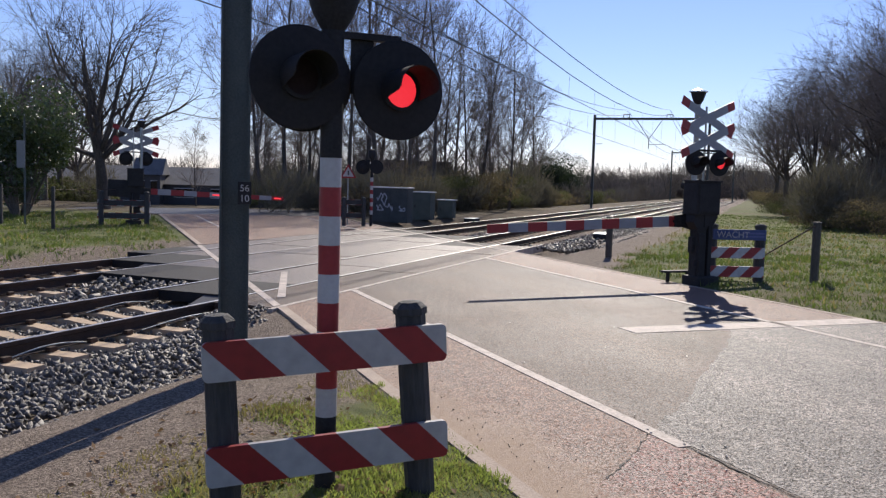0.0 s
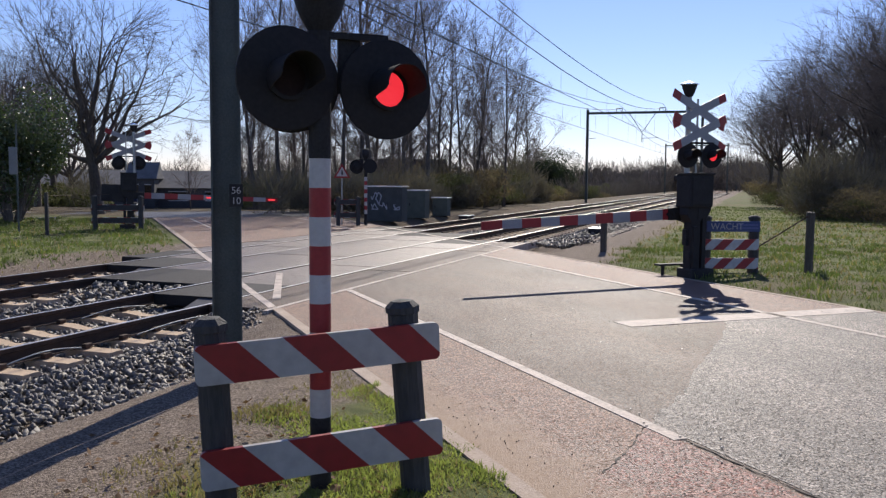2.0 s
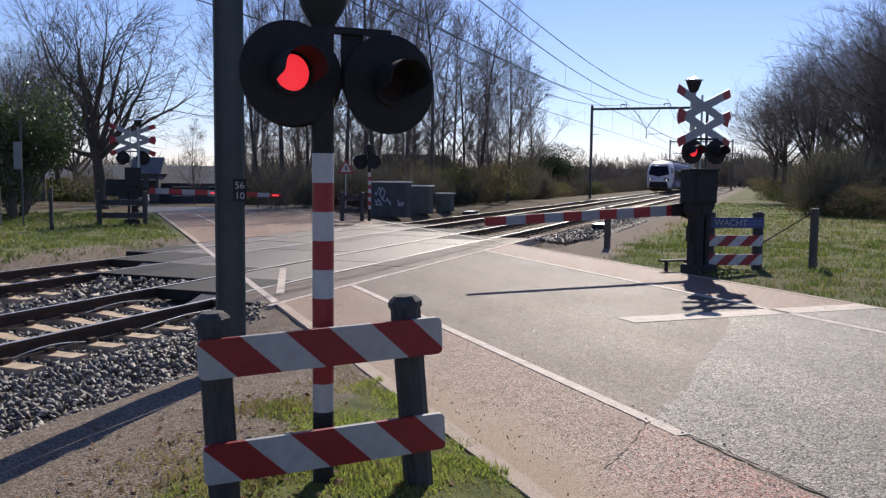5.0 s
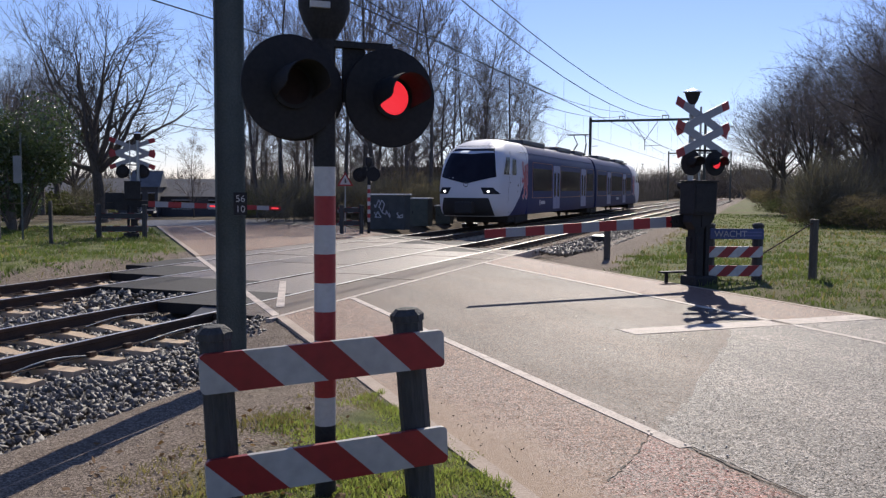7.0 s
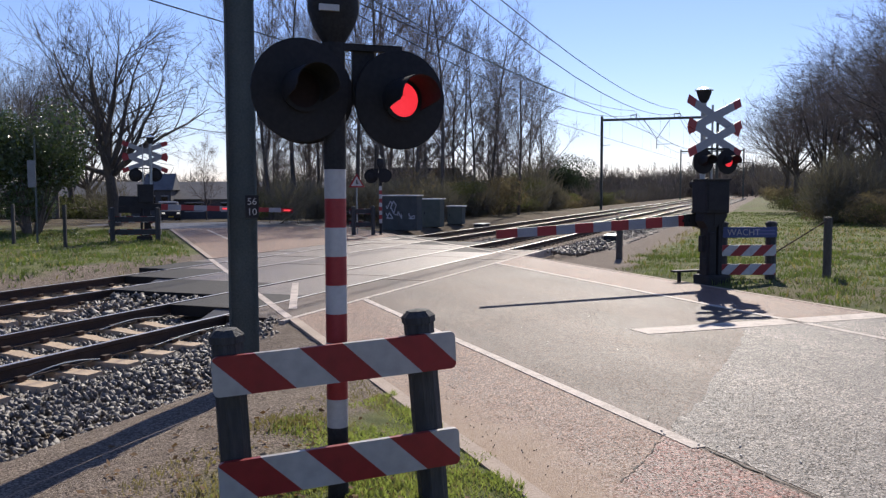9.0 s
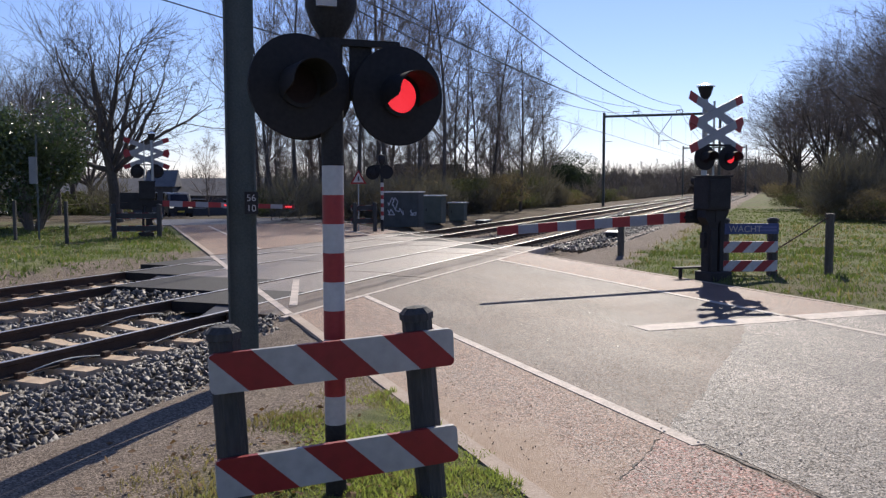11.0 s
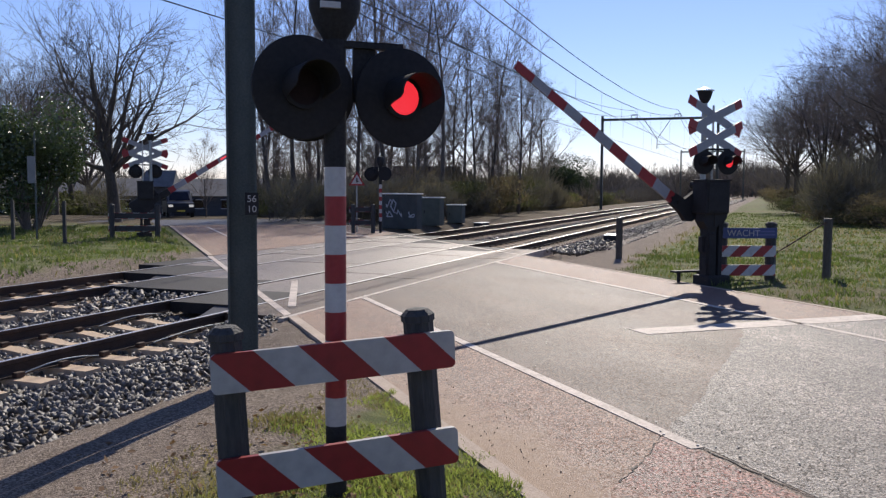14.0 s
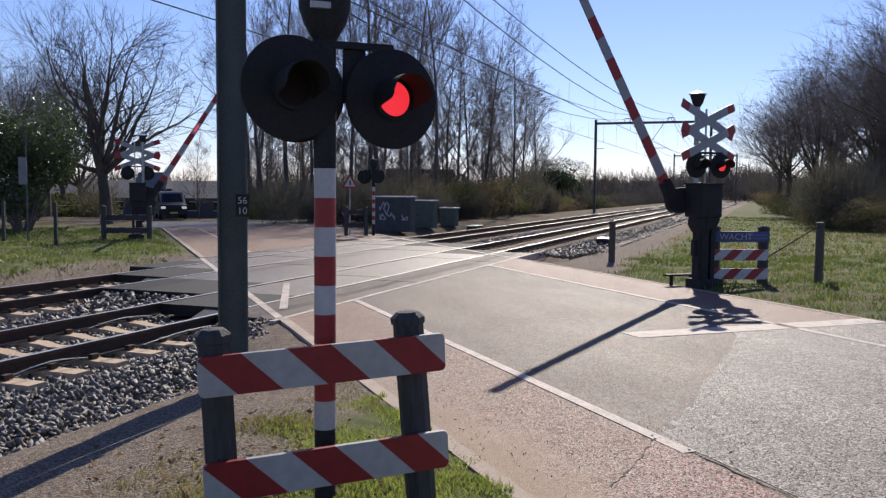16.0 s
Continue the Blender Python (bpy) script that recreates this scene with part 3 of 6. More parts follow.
M_RAMP = material("dull_steel", (0.05, 0.05, 0.055), (0.10, 0.10, 0.105), 0.6, 0.3, 40, 4, 0.2)
deck_ramps()


def deck_lines():
    solid("deck_edge", Shape().slab([trk(10.0, 6.015), trk(25.2, 6.015), trk(25.2, 6.10), trk(10.0, 6.10)], 0.006, 0.2), M_PAINT, "pale concrete edge strip along the crossing deck", "kerb", kind="structure")
    for nm, m, w in (("deck_line_left", 2.2, 0.06), ("deck_line_right", 9.9, 0.05)):
        solid(nm, Shape().slab(strip_points(m - w, m + w, o0=6.15, o1=13.2), 0.003, 0.005), M_PAINT, "worn pale line across the crossing deck", "road marking", kind="structure")
    solid("deck_mark", Shape().slab([rd(12.64, 2.35), rd(12.63, 2.47), rd(16.1, 3.18), rd(16.1, 3.06)], 0.003, 0.005), M_PAINT, "short worn white mark on the crossing deck", "road marking", kind="structure")


deck_lines()


# ---- ballast ----
def stones(name, region, count, size, seed, label, parent=None):
    rng = np.random.default_rng(seed)
    base = np.array([(x, y, z) for x in (-1, 1) for y in (-1, 1) for z in (-1, 1)], float) * 0.66
    tri = np.array([(0, 1, 3), (0, 3, 2), (4, 6, 7), (4, 7, 5), (0, 4, 5), (0, 5, 1), (2, 3, 7), (2, 7, 6), (0, 2, 6), (0, 6, 4), (1, 5, 7), (1, 7, 3)])
    P = region(rng, count)
    n = len(P)
    sc = rng.uniform(0.55, 1.25, (n, 1, 3)) * size * rng.uniform(0.7, 1.3, (n, 1, 1))
    sc *= (1.3, 0.95, 0.6)
    v = base[None] * sc * rng.uniform(0.55, 1.15, (n, 8, 1)) + rng.normal(0, 0.10 * size, (n, 8, 3))
    q = rng.normal(size=(n, 4)) * (1, 0.4, 0.4, 1)            # most lie flat
    q /= np.linalg.norm(q, axis=1)[:, None]
    w, x, y, z = q.T
    R = np.stack([1 - 2 * (y * y + z * z), 2 * (x * y - z * w), 2 * (x * z + y * w), 2 * (x * y + z * w), 1 - 2 * (x * x + z * z), 2 * (y * z - x * w), 2 * (x * z - y * w), 2 * (y * z + x * w), 1 - 2 * (x * x + y * y)], 1).reshape(n, 3, 3)
    v = np.einsum("nij,nkj->nki", R, v) + P[:, None]
    f = (tri[None] + 8 * np.arange(n)[:, None, None]).reshape(-1, 3)
    return fast_mesh(name, v.reshape(-1, 3), f, M_STONE, label, "ballast")


def fast_mesh(name, v, f, mat_, label, category, kind="stuff"):
    me = bpy.data.meshes.new(name)
    k = f.shape[1]
    me.vertices.add(len(v))
    me.vertices.foreach_set("co", np.ascontiguousarray(v, dtype=np.float32).ravel())
    me.loops.add(f.size)
    me.loops.foreach_set("vertex_index", np.ascontiguousarray(f, dtype=np.int32).ravel())
    me.polygons.add(len(f))
    me.polygons.foreach_set("loop_start", np.arange(0, f.size, k, dtype=np.int32))
    me.materials.append(mat_)
    me.update(calc_edges=True)
    ob = new(name, me)
    return tagged(ob, label, category, kind=kind)


def bed_region(s0, s1, o0, o1):
    def f(rng, n):
        s, o = rng.uniform(s0, s1, n), rng.uniform(o0, o1, n)
        x, y = TU.x * s + TN.x * o, TU.y * s + TN.y * o
        m, r = RM.x * x + RM.y * y, RR.x * x + RR.y * y
        top = np.where(o < 6.85, -0.27 + 0.09 * np.clip((o - 4.9) / 0.9, 0, 1) * (1 - 0.75 * np.clip((o - 6.3) / 0.25, 0, 1)) + 0.2 * np.clip((5.2 - o) / 0.7, 0, 1.2), np.where(o > 13.1, -0.30 + 0.09 * np.clip((14.3 - o) / 1.0, 0, 1), -0.25))
        edge = np.clip(4.9 - 0.22 * (s - 5), 3.85, 5.2) + 0.07 * np.sin(s * 1.7) + 0.05 * np.sin(s * 6.1) + rng.normal(0, 0.05, n)
        keep = (o > edge) & (o < 14.4)
        deck0 = np.where(o < 7.0, 10.2, np.where(o < 8.7, 10.9, np.where(o < 10.8, 12.2, np.where(o < 12.4, 14.2, 15.8))))
        deck1 = np.where(o < 7.0, 24.2, np.where(o < 8.7, 24.6, np.where(o < 10.8, 27.4, np.where(o < 12.4, 29.4, 30.6))))
        keep &= (s < deck0 - 0.03) | (s > deck1 + 0.03)
        shoulder = (o < 6.9) | ((o > 8.8) & (o < 10.7))
        top = top + np.where(shoulder, 0.18, 0.0) * np.clip(1 - np.maximum(deck0 - s, s - deck1) / 1.4, 0, 1)
        z = top + rng.uniform(-0.035, 0.02, n)
        keep &= ~((o < 6.15) & (m > 1.9) & (m < 10.3))
        return np.stack([x, y, z], 1)[keep]
    return f


near_ballast = stones("ballast_stones", bed_region(-2, 12.5, 3.8, 9.2), 30000, 0.040, 3, "grey crushed stone ballast round the near track")
stones("ballast_stones", bed_region(4, 17, 8.8, 14.4), 8500, 0.055, 4, "grey crushed stone ballast round the far track")
stones("ballast_stones", bed_region(24, 60, 4.3, 14.4), 22000, 0.055, 5, "grey crushed stone ballast beyond the crossing")
stones("ballast_stones", bed_region(60, 160, 4.3, 14.4), 14000, 0.11, 6, "grey crushed stone ballast far along the line")
stones("ballast_stones", bed_region(-12, 4, 4.3, 14.4), 6000, 0.06, 7, "grey crushed stone ballast beside the path")


def single_stones(parent):
    """The larger stones on top of the near ballast, one by one."""
    rng = random.Random(31)
    kinds = []
    for k in range(8):
        bm = bmesh.new()
        bmesh.ops.create_icosphere(bm, subdivisions=1, radius=1.0)
        for v in bm.verts:
            v.co *= rng.uniform(0.72, 1.12)
        me = bpy.data.meshes.new("stone")
        bm.to_mesh(me)
        bm.free()
        me.materials.append(M_STONE)
        kinds.append(me)
    made = 0
    while made < 300:
        t, o = rng.uniform(2.6, 7.2), rng.uniform(4.9, 6.35)
        if o < 5.4 - 0.22 * (t - 5):
            continue
        p = trk(t, o)
        top = -0.27 + 0.09 * min(1.0, max(0.0, (o - 4.9) / 0.9)) + 0.2 * min(1.2, max(0.0, (5.2 - o) / 0.7))
        st = new("stone", kinds[made % 8])
        st.parent = parent
        q = rng.uniform(0.022, 0.04)
        st.matrix_basis = Matrix.LocRotScale((p.x, p.y, top + 0.022), Euler([rng.uniform(0, 6.28) for _ in range(3)]), (q * rng.uniform(0.9, 1.5), q * rng.uniform(0.8, 1.2), q * rng.uniform(0.55, 0.8)))
        made += 1


single_stones(near_ballast)


def bed_slabs():
    sh = Shape()
    for s0, s1 in ((-360, 10.1), (30.7, 420)):
        sh.slab([trk(s0, 4.9), trk(s1, 4.9), trk(s1, 14.0), trk(s0, 14.0)], -0.27, 0.2)
    solid("ballast_bed", sh, material("ballast_fill", (0.06, 0.05, 0.043), (0.18, 0.158, 0.136), 0.9, 0, 22, 3, 0.9, 22), "grey stone ballast bed under the tracks", "ballast", kind="structure")


bed_slabs()


# ---- near barrier fence ----
def fence_post(parent, x, y, top, w, label="", lean=0.0):
    sh = Shape().lathe([(w * 0.5, -0.3), (w * 0.5, top - 0.07), (w * 0.56, top - 0.065), (w * 0.56, top - 0.03), (w * 0.36, top), (0.01, top + 0.008)], 8, pose(x, y, 0, 0, lean, 0) @ pose(0, 0, 0, 0, 0, 22.5))
    return part("post", sh, M_WOODPOST, parent, label, soft=25)


def striped_fence(m, length=1.28, tops=(0.975, 0.445), high=0.2, post_w=0.165, top=1.09, label="low black-posted fence with two red and white striped boards", inset=(0.10, 0.14), group="striped fences", leans=(0.0, 0.0)):
    fe = thing("striped_fence", m, label, "fence", group)
    for x, lean in zip((inset[0], length - inset[1]), leans):
        fence_post(fe, x + 0.55 * math.tan(radians(-lean)), 0.115, top, post_w, lean=lean)
    for z in tops:
        rim = []
        for cx, cz, a0 in ((length - 0.03, 0.03, -90), (length - 0.03, high - 0.03, 0), (0.03, high - 0.03, 90), (0.03, 0.03, 180)):
            rim += [(cx + 0.03 * math.cos(radians(a0 + 18 * k)), cz + 0.03 * math.sin(radians(a0 + 18 * k))) for k in range(6)]
        sh = Shape().prism(rim, 0.03, Matrix.Translation((0, 0.015, 0)) @ pose(0, 0, 0, 90, 0, 0))
        bd = part("board", sh, M_BOARD, fe, "red and white striped board", Matrix.Translation((0, 0, z - high)))
        part("board_back", Shape().box((length / 2, 0.0175, high / 2), (length - 0.06, 0.007, high - 0.03)), M_WOODPOST, bd, "dark unpainted back")
    return fe


striped_fence(pose(-1.12, 4.215, -0.042, 0, -2.5, 21.6), label="black-posted fence with two red and white striped boards in rough grass", leans=(-0.6, -2.4))

# ---- warning lights ----
M_LENS = glow("lit_red_lens", (0.80, 0.03, 0.045), 1.05)


def facet(mt):
    """The lens is moulded in small facets that gather the lamp's light unevenly."""
    nodes, link = links_of(mt)
    tc, vo, mr = nodes.new("ShaderNodeTexCoord"), nodes.new("ShaderNodeTexVoronoi"), nodes.new("ShaderNodeMapRange")
    vo.inputs["Scale"].default_value = 130
    mr.inputs["From Max"].default_value = 0.7
    mr.inputs["To Min"].default_value, mr.inputs["To Max"].default_value = 1.3, 0.72
    link(tc.outputs["Object"], vo.inputs["Vector"])
    link(vo.outputs["Distance"], mr.inputs[0])
    link(mr.outputs[0], nodes["Principled BSDF"].inputs["Emission Strength"])


facet(M_LENS)
M_DARKLENS = material("unlit_red_lens", (0.026, 0.018, 0.018), (0.036, 0.025, 0.025), 0.6, spec=0.05)
M_HOOD = material("matt_black", (0.021, 0.0205, 0.022), (0.032, 0.031, 0.033), 0.75, spec=0.2)
FLASH = []           # lamp flashers with their half of the beat


def lamp_head(parent, m, radius=0.27, phase=0):
    """A round black target board with a hooded lens; the flasher is a disc, lit on one face, that turns."""
    head = part("target_board", Shape().lathe([(0.06, 0.12), (0.13, 0.10), (0.135, 0.02), (radius, 0.014), (radius, -0.004), (radius - 0.01, -0.008), (0.10, -0.008)], 36, m @ pose(0, 0, 0, -90, 0, 0)), M_HOOD, parent, "round black target board", soft=35)
    hood = Shape()
    n = 28
    for k in range(n + 1):
        t = radians(-50 + 280 * k / n)
        d = 0.03 + 0.22 * smooth(-0.55, -0.05, math.sin(t))
        for rr, dd in ((0.113, 0.0), (0.117, -d), (0.111, -d), (0.107, 0.0)):
            hood.v.append(tuple(m @ Vector((rr * math.cos(t), -0.008 + dd, rr * math.sin(t)))))
    for k in range(n):
        for j in range(4):
            hood.f.append((4 * k + j, 4 * k + (j + 1) % 4, 4 * k + 4 + (j + 1) % 4, 4 * k + 4 + j))
    part("hood", hood, M_HOOD, head, "black metal hood", soft=40)
    disc = Shape().lathe([(0.097, 0.004), (0.06, 0.010), (0.001, 0.013)], 28, pose(0, 0, 0, 90, 0, 0), cap=False)
    lit = len(disc.f)
    disc.lathe([(0.097, 0.0), (0.001, -0.002)], 28, pose(0, 0, 0, 90, 0, 0), cap=False)
    me = disc.mesh("lens", [M_LENS, M_DARKLENS], 60)
    for i in range(lit, len(disc.f)):
        me.polygons[i].material_index = 1
    lens = new("lens", me)
    lens.parent = head
    lens.matrix_basis = m @ Matrix.Translation((0, -0.012, 0))
    part("bezel", Shape().lathe([(0.094, 0.0), (0.114, 0.0), (0.114, 0.012), (0.094, 0.012)], 32, m @ Matrix.Translation((0, -0.028, 0)) @ pose(0, 0, 0, 90, 0, 0), cap=False), M_HOOD, head, "black lens ring")
    tagged(lens, "red signal lens")
    FLASH.append((lens, phase))
    return head


def banded_post(parent, r, z0, z1, bands, first):
    """A round post in bands of white and red."""
    h = (z1 - z0) / bands
    for k in range(bands):
        c = M_WHITE if (k % 2 == 0) == (first == "white") else M_REDPAINT
        part("band", Shape().tube((0, 0, z1 - h * (k + 1)), (0, 0, z1 - h * k), r, n=24), c, parent, "white band" if c is M_WHITE else "red band", soft=40)


def bell(parent, z):
    sh = Shape().lathe([(0.05, z - 0.14), (0.075, z - 0.10), (0.11, z - 0.04), (0.138, z + 0.04), (0.14, z + 0.2), (0.10, z + 0.26), (0.03, z + 0.28)], 24)
    part("bell", sh, M_BLACK, parent, "black warning bell", soft=40)
    part("bell_label", Shape().box((-0.055, -0.135, z + 0.035), (0.105, 0.02, 0.032)), M_WHITE, parent, "pale label plate")


def light_post(m, tilt, label, radius=0.27):
    """A post with two alternately flashing red lights, as on the side without a barrier arm."""
    po = thing("warning_light_post", m, label, "warning light")
    part("lower_column", Shape().tube((0, 0, -0.3), (0, 0, 0.445), 0.057, n=24), M_BLACK, po, "black steel foot", soft=40)
    part("upper_column", Shape().tube((0, 0, 1.86), (0, 0, 2.66), 0.06, n=24), M_BLACK, po, "black steel post", soft=40)
    banded_post(po, 0.0585, 0.445, 1.86, 9, "white")
    part("bracket", Shape().box((0.15, -0.02, 2.515), (0.44, 0.05, 0.035)).box((0.16, -0.0, 2.36), (0.12, 0.03, 0.3)), M_BLACK, po)
    lamp_head(po, Matrix.Translation((-0.195, -0.09, 2.27)) @ pose(0, 0, 0, 0, 0, tilt), radius, 0)
    lamp_head(po, Matrix.Translation((0.36, -0.05, 2.24)) @ pose(0, 0, 0, 0, 0, tilt), radius, 1)
    part("rear_target_board", Shape().lathe([(0.06, 0.1), (0.13, 0.09), (radius, 0.014), (radius, -0.004)], 36, Matrix.Translation((-0.135, 0.12, 2.27)) @ pose(0, 0, 0, 90, 0, 0)), M_HOOD, po, "round black target board facing away", soft=35)
    bell(po, 2.66)
    return po


light_post(pose(-0.615, 4.74, 0, 0.0, 0.0, 21.3), 8, "red and white banded post with two flashing red lights")


# ---- barrier with crossed boards ----
M_CROSS = material("dull_white_board", (0.25, 0.258, 0.28), (0.33, 0.338, 0.36), 0.5)
ARMS = []


def cross(parent, m):
    for k, zc in enumerate((0.2, -0.2)):
        for s in (-1, 1):
            a = math.atan2(0.27, 0.70) * s
            mm = m @ Matrix.Translation((0, -0.012 * (k * 2 + (s > 0)), zc)) @ pose(0, 0, 0, 0, -math.degrees(a), 0)
            bar = part("cross_board", Shape().box((0, 0, 0), (1.14, 0.01, 0.155)), M_CROSS, parent, "white crossed board")
            bar.matrix_basis = mm
            for e in (-1, 1):
                part("cross_tip", Shape().box((e * 0.675, -0.0005, 0), (0.21, 0.011, 0.155)), M_REDPAINT, bar, "red board end")


def barrier(m, arm_deg, arm_len, pivot, label, tilt, turn, lamps, weight):
    """Its drive box stands on a column, with the crossed boards above and the arm at its side."""
    ba = thing("level_crossing_barrier", m, label, "barrier", "barriers of the crossing")
    col = Shape().box((-0.02, 0, 0.62), (0.21, 0.22, 1.5), bevel=0.02).box((-0.04, -0.13, 0.5), (0.12, 0.06, 0.9), bevel=0.01).box((-0.15, 0.02, 0.74), (0.06, 0.12, 0.30), bevel=0.015).box((-0.13, -0.06, 0.42), (0.05, 0.1, 0.12), bevel=0.01)
    col.prism([(-0.20, 1.32), (0.18, 1.32), (0.13, 1.14), (0.06, 1.02), (-0.12, 1.02), (-0.22, 1.16)], 0.26, Matrix.Translation((0, 0.13, 0)) @ pose(0, 0, 0, 90, 0, 0))
    part("side_plate", Shape().box((0.165, -0.02, 0.60), (0.085, 0.2, 1.18), bevel=0.012), M_BLACK, ba, "black steel cover plate")
    part("column", col, M_BLACK, ba, "black steel column")
    part("foot", Shape().box((0.08, 0, 0.04), (0.5, 0.46, 0.26), bevel=0.03), M_BLACK, ba)
    box = Shape().box((0.02, 0, 1.60), (0.52, 0.42, 0.60), bevel=0.03).box((0.02, 0, 1.91), (0.56, 0.46, 0.03), bevel=0.008).prism([(0.0, 1.34), (0.28, 1.34), (0.28, 1.25), (0.2, 1.12), (0.0, 1.08)], 0.3, Matrix.Translation((0, 0.15, 0)) @ pose(0, 0, 0, 90, 0, 0))
    part("drive_box", box, M_BLACK, ba, "black barrier drive box")
    part("box_door", Shape().box((0.02, -0.217, 1.6), (0.44, 0.02, 0.50), bevel=0.008), M_BLACK, ba)
    part("upper_post", Shape().tube((-0.17, 0, 1.9), (-0.17, 0, 3.36), 0.05, n=16), M_GALV, ba, "grey steel post", soft=40)
    part("back_post", Shape().tube((0.09, 0.08, 1.9), (0.09, 0.08, 3.28), 0.02, n=10), M_GALV, ba, "thin grey steel post", soft=40)
    cross(ba, Matrix.Translation((0.0, -0.09, 2.86)) @ pose(0, 0, 0, 0, 0, turn))
    part("bracket", Shape().box(((lamps[0] + lamps[1]) / 2, -0.07, 2.47), (lamps[1] - lamps[0] + 0.1, 0.04, 0.04)), M_BLACK, ba)
    lamp_head(ba, Matrix.Translation((lamps[0], -0.1, 2.24)) @ pose(0, 0, 0, 0, 0, tilt), 0.225, 0)
    lamp_head(ba, Matrix.Translation((lamps[1], -0.1, 2.24)) @ pose(0, 0, 0, 0, 0, tilt), 0.225, 1)
    part("top_bell", Shape().lathe([(0.05, 3.30), (0.09, 3.36), (0.13, 3.48), (0.14, 3.53)], 20, Matrix.Translation((-0.17, 0, 0))), M_BLACK, ba, "black warning bell", soft=40)
    part("bell_cap", Shape().lathe([(0.165, 3.52), (0.165, 3.54), (0.08, 3.572), (0.01, 3.597)], 32, Matrix.Translation((-0.17, 0, 0))), M_CAP, ba, "bright metal cap that glints in the sun", soft=60)
    arm = new("arm")
    arm.parent = ba
    arm.matrix_basis = Matrix.Translation(pivot) @ pose(0, 0, 0, 0, 0, arm_deg)
    tagged(arm, "red and white striped barrier arm")
    n, root = 11, 0.30 if weight < 1 else 0.38
    low = -0.65                                # the arm hangs below the shaft that turns it
    for k in range(n):
        a, b = root + (arm_len - root) * k / n, root + (arm_len - root) * (k + 1) / n
        ha, hb = 0.102 - 0.03 * k / n, 0.102 - 0.03 * (k + 1) / n
        sh = Shape().add([(a, -0.02, -ha), (b, -0.02, -hb), (b, 0.02, -hb), (a, 0.02, -ha), (a, -0.02, ha), (b, -0.02, hb), (b, 0.02, hb), (a, 0.02, ha)],
                         [(0, 1, 5, 4), (1, 2, 6, 5), (2, 3, 7, 6), (3, 0, 4, 7), (4, 5, 6, 7), (3, 2, 1, 0)])
        part("arm_band", Shape().add(sh.v, sh.f, Matrix.Translation((0, 0, low))), M_REDPAINT if k % 2 == 0 else M_CROSS, arm, "red band" if k % 2 == 0 else "white band")
    if weight < 1:
        cw = Shape().prism([(-0.14, -0.08), (-0.12, 0.08), (-0.04, 0.12), (0.08, 0.10), (0.10, -0.10), (0.32, low + 0.13), (0.56, low + 0.11), (0.56, low - 0.11), (0.30, low - 0.12), (0.08, low - 0.19), (-0.06, low - 0.12), (-0.30, low * 0.55)], 0.09, Matrix.Translation((0, 0.045, 0)) @ pose(0, 0, 0, 90, 0, 0))
        cw.tube((0, -0.34, 0), (0, 0.09, 0), 0.075, n=16).tube((0.43, -0.07, low), (0.43, 0.07, low), 0.04, n=8).tube((0.57, -0.06, low), (0.57, 0.06, low), 0.03, n=8)
    else:
        cw = Shape().box((0.40 - weight * 0.45, 0.0, low), (weight * 0.95, 0.07, 0.2), bevel=0.02).box((0.4 - weight * 0.72, 0, low + 0.05 * weight), (weight * 0.62, 0.16, weight * 0.5), bevel=0.03).box((0.42, 0, low), (0.34, 0.1, 0.24), bevel=0.03)
        cw.prism([(-0.08, 0.05), (-0.08, -0.75), (0.3, -0.75), (0.08, 0.05)], 0.03, Matrix.Translation((0, 0.05, 0)) @ pose(0, 0, 0, 90, 0, 0))
    if weight > 1:
        for k in (5, 10):
            a = root + (arm_len - root) * (k + 0.5) / n
            for q in (-1, 1):
                part("arm_lamp", Shape().box((a, q * 0.03, low), (0.24, 0.022, 0.045), bevel=0.008), M_ARMLAMP, arm, "lit red lamp on the arm")
    part("arm_carrier" if weight < 1 else "counterweight", cw, M_BLACK, arm, "black arm carrier" if weight < 1 else "black counterweight", soft=30)
    ARMS.append(arm)
    return ba


M_ARMLAMP = glow("lit_arm_lamp", (0.95, 0.05, 0.06), 1.0)
M_CAP = material("bright_metal_cap", (0.8, 0.8, 0.8), (0.9, 0.9, 0.9), 0.24, 1.0, rough_vary=0.03)
barrier(pose(4.72, 16.05, 0, 0, 0, 21.3), 187.7, 4.61, (0.136, 0.32, 1.83), "barrier unit with red and white arm, crossed boards and flashing lights", 0, 14, (-0.23, 0.30), 0.6)
barrier(pose(-10.48, 29.6, 0, 0, 0, 201.3), 181.5, 5.15, (0.09, 0.04, 1.82), "barrier unit with crossed boards seen from behind, beside the grass verge", 0, 0, (-0.32, 0.32), 1.15)


# ---- overhead line ----
def h_beam(sh, p0, p1, w, t=0.014, turn=0.0):
    """A rolled H section from p0 to p1."""
    p0, p1 = Vector(p0), Vector(p1)
    a, g = w / 2, t / 2
    prof = [(-a, -a), (a, -a), (a, -a + t), (g, -a + t), (g, a - t), (a, a - t), (a, a), (-a, a), (-a, a - t), (-g, a - t), (-g, -a + t), (-a, -a + t)]
    rot = (p1 - p0).normalized().to_track_quat("Z", "Y").to_matrix().to_4x4()
    sh.prism(prof, (p1 - p0).length, Matrix.Translation(p0) @ rot @ pose(0, 0, 0, 0, 0, turn))


O_R, O_L, BEAM = 4.5, 14.4, 7.85


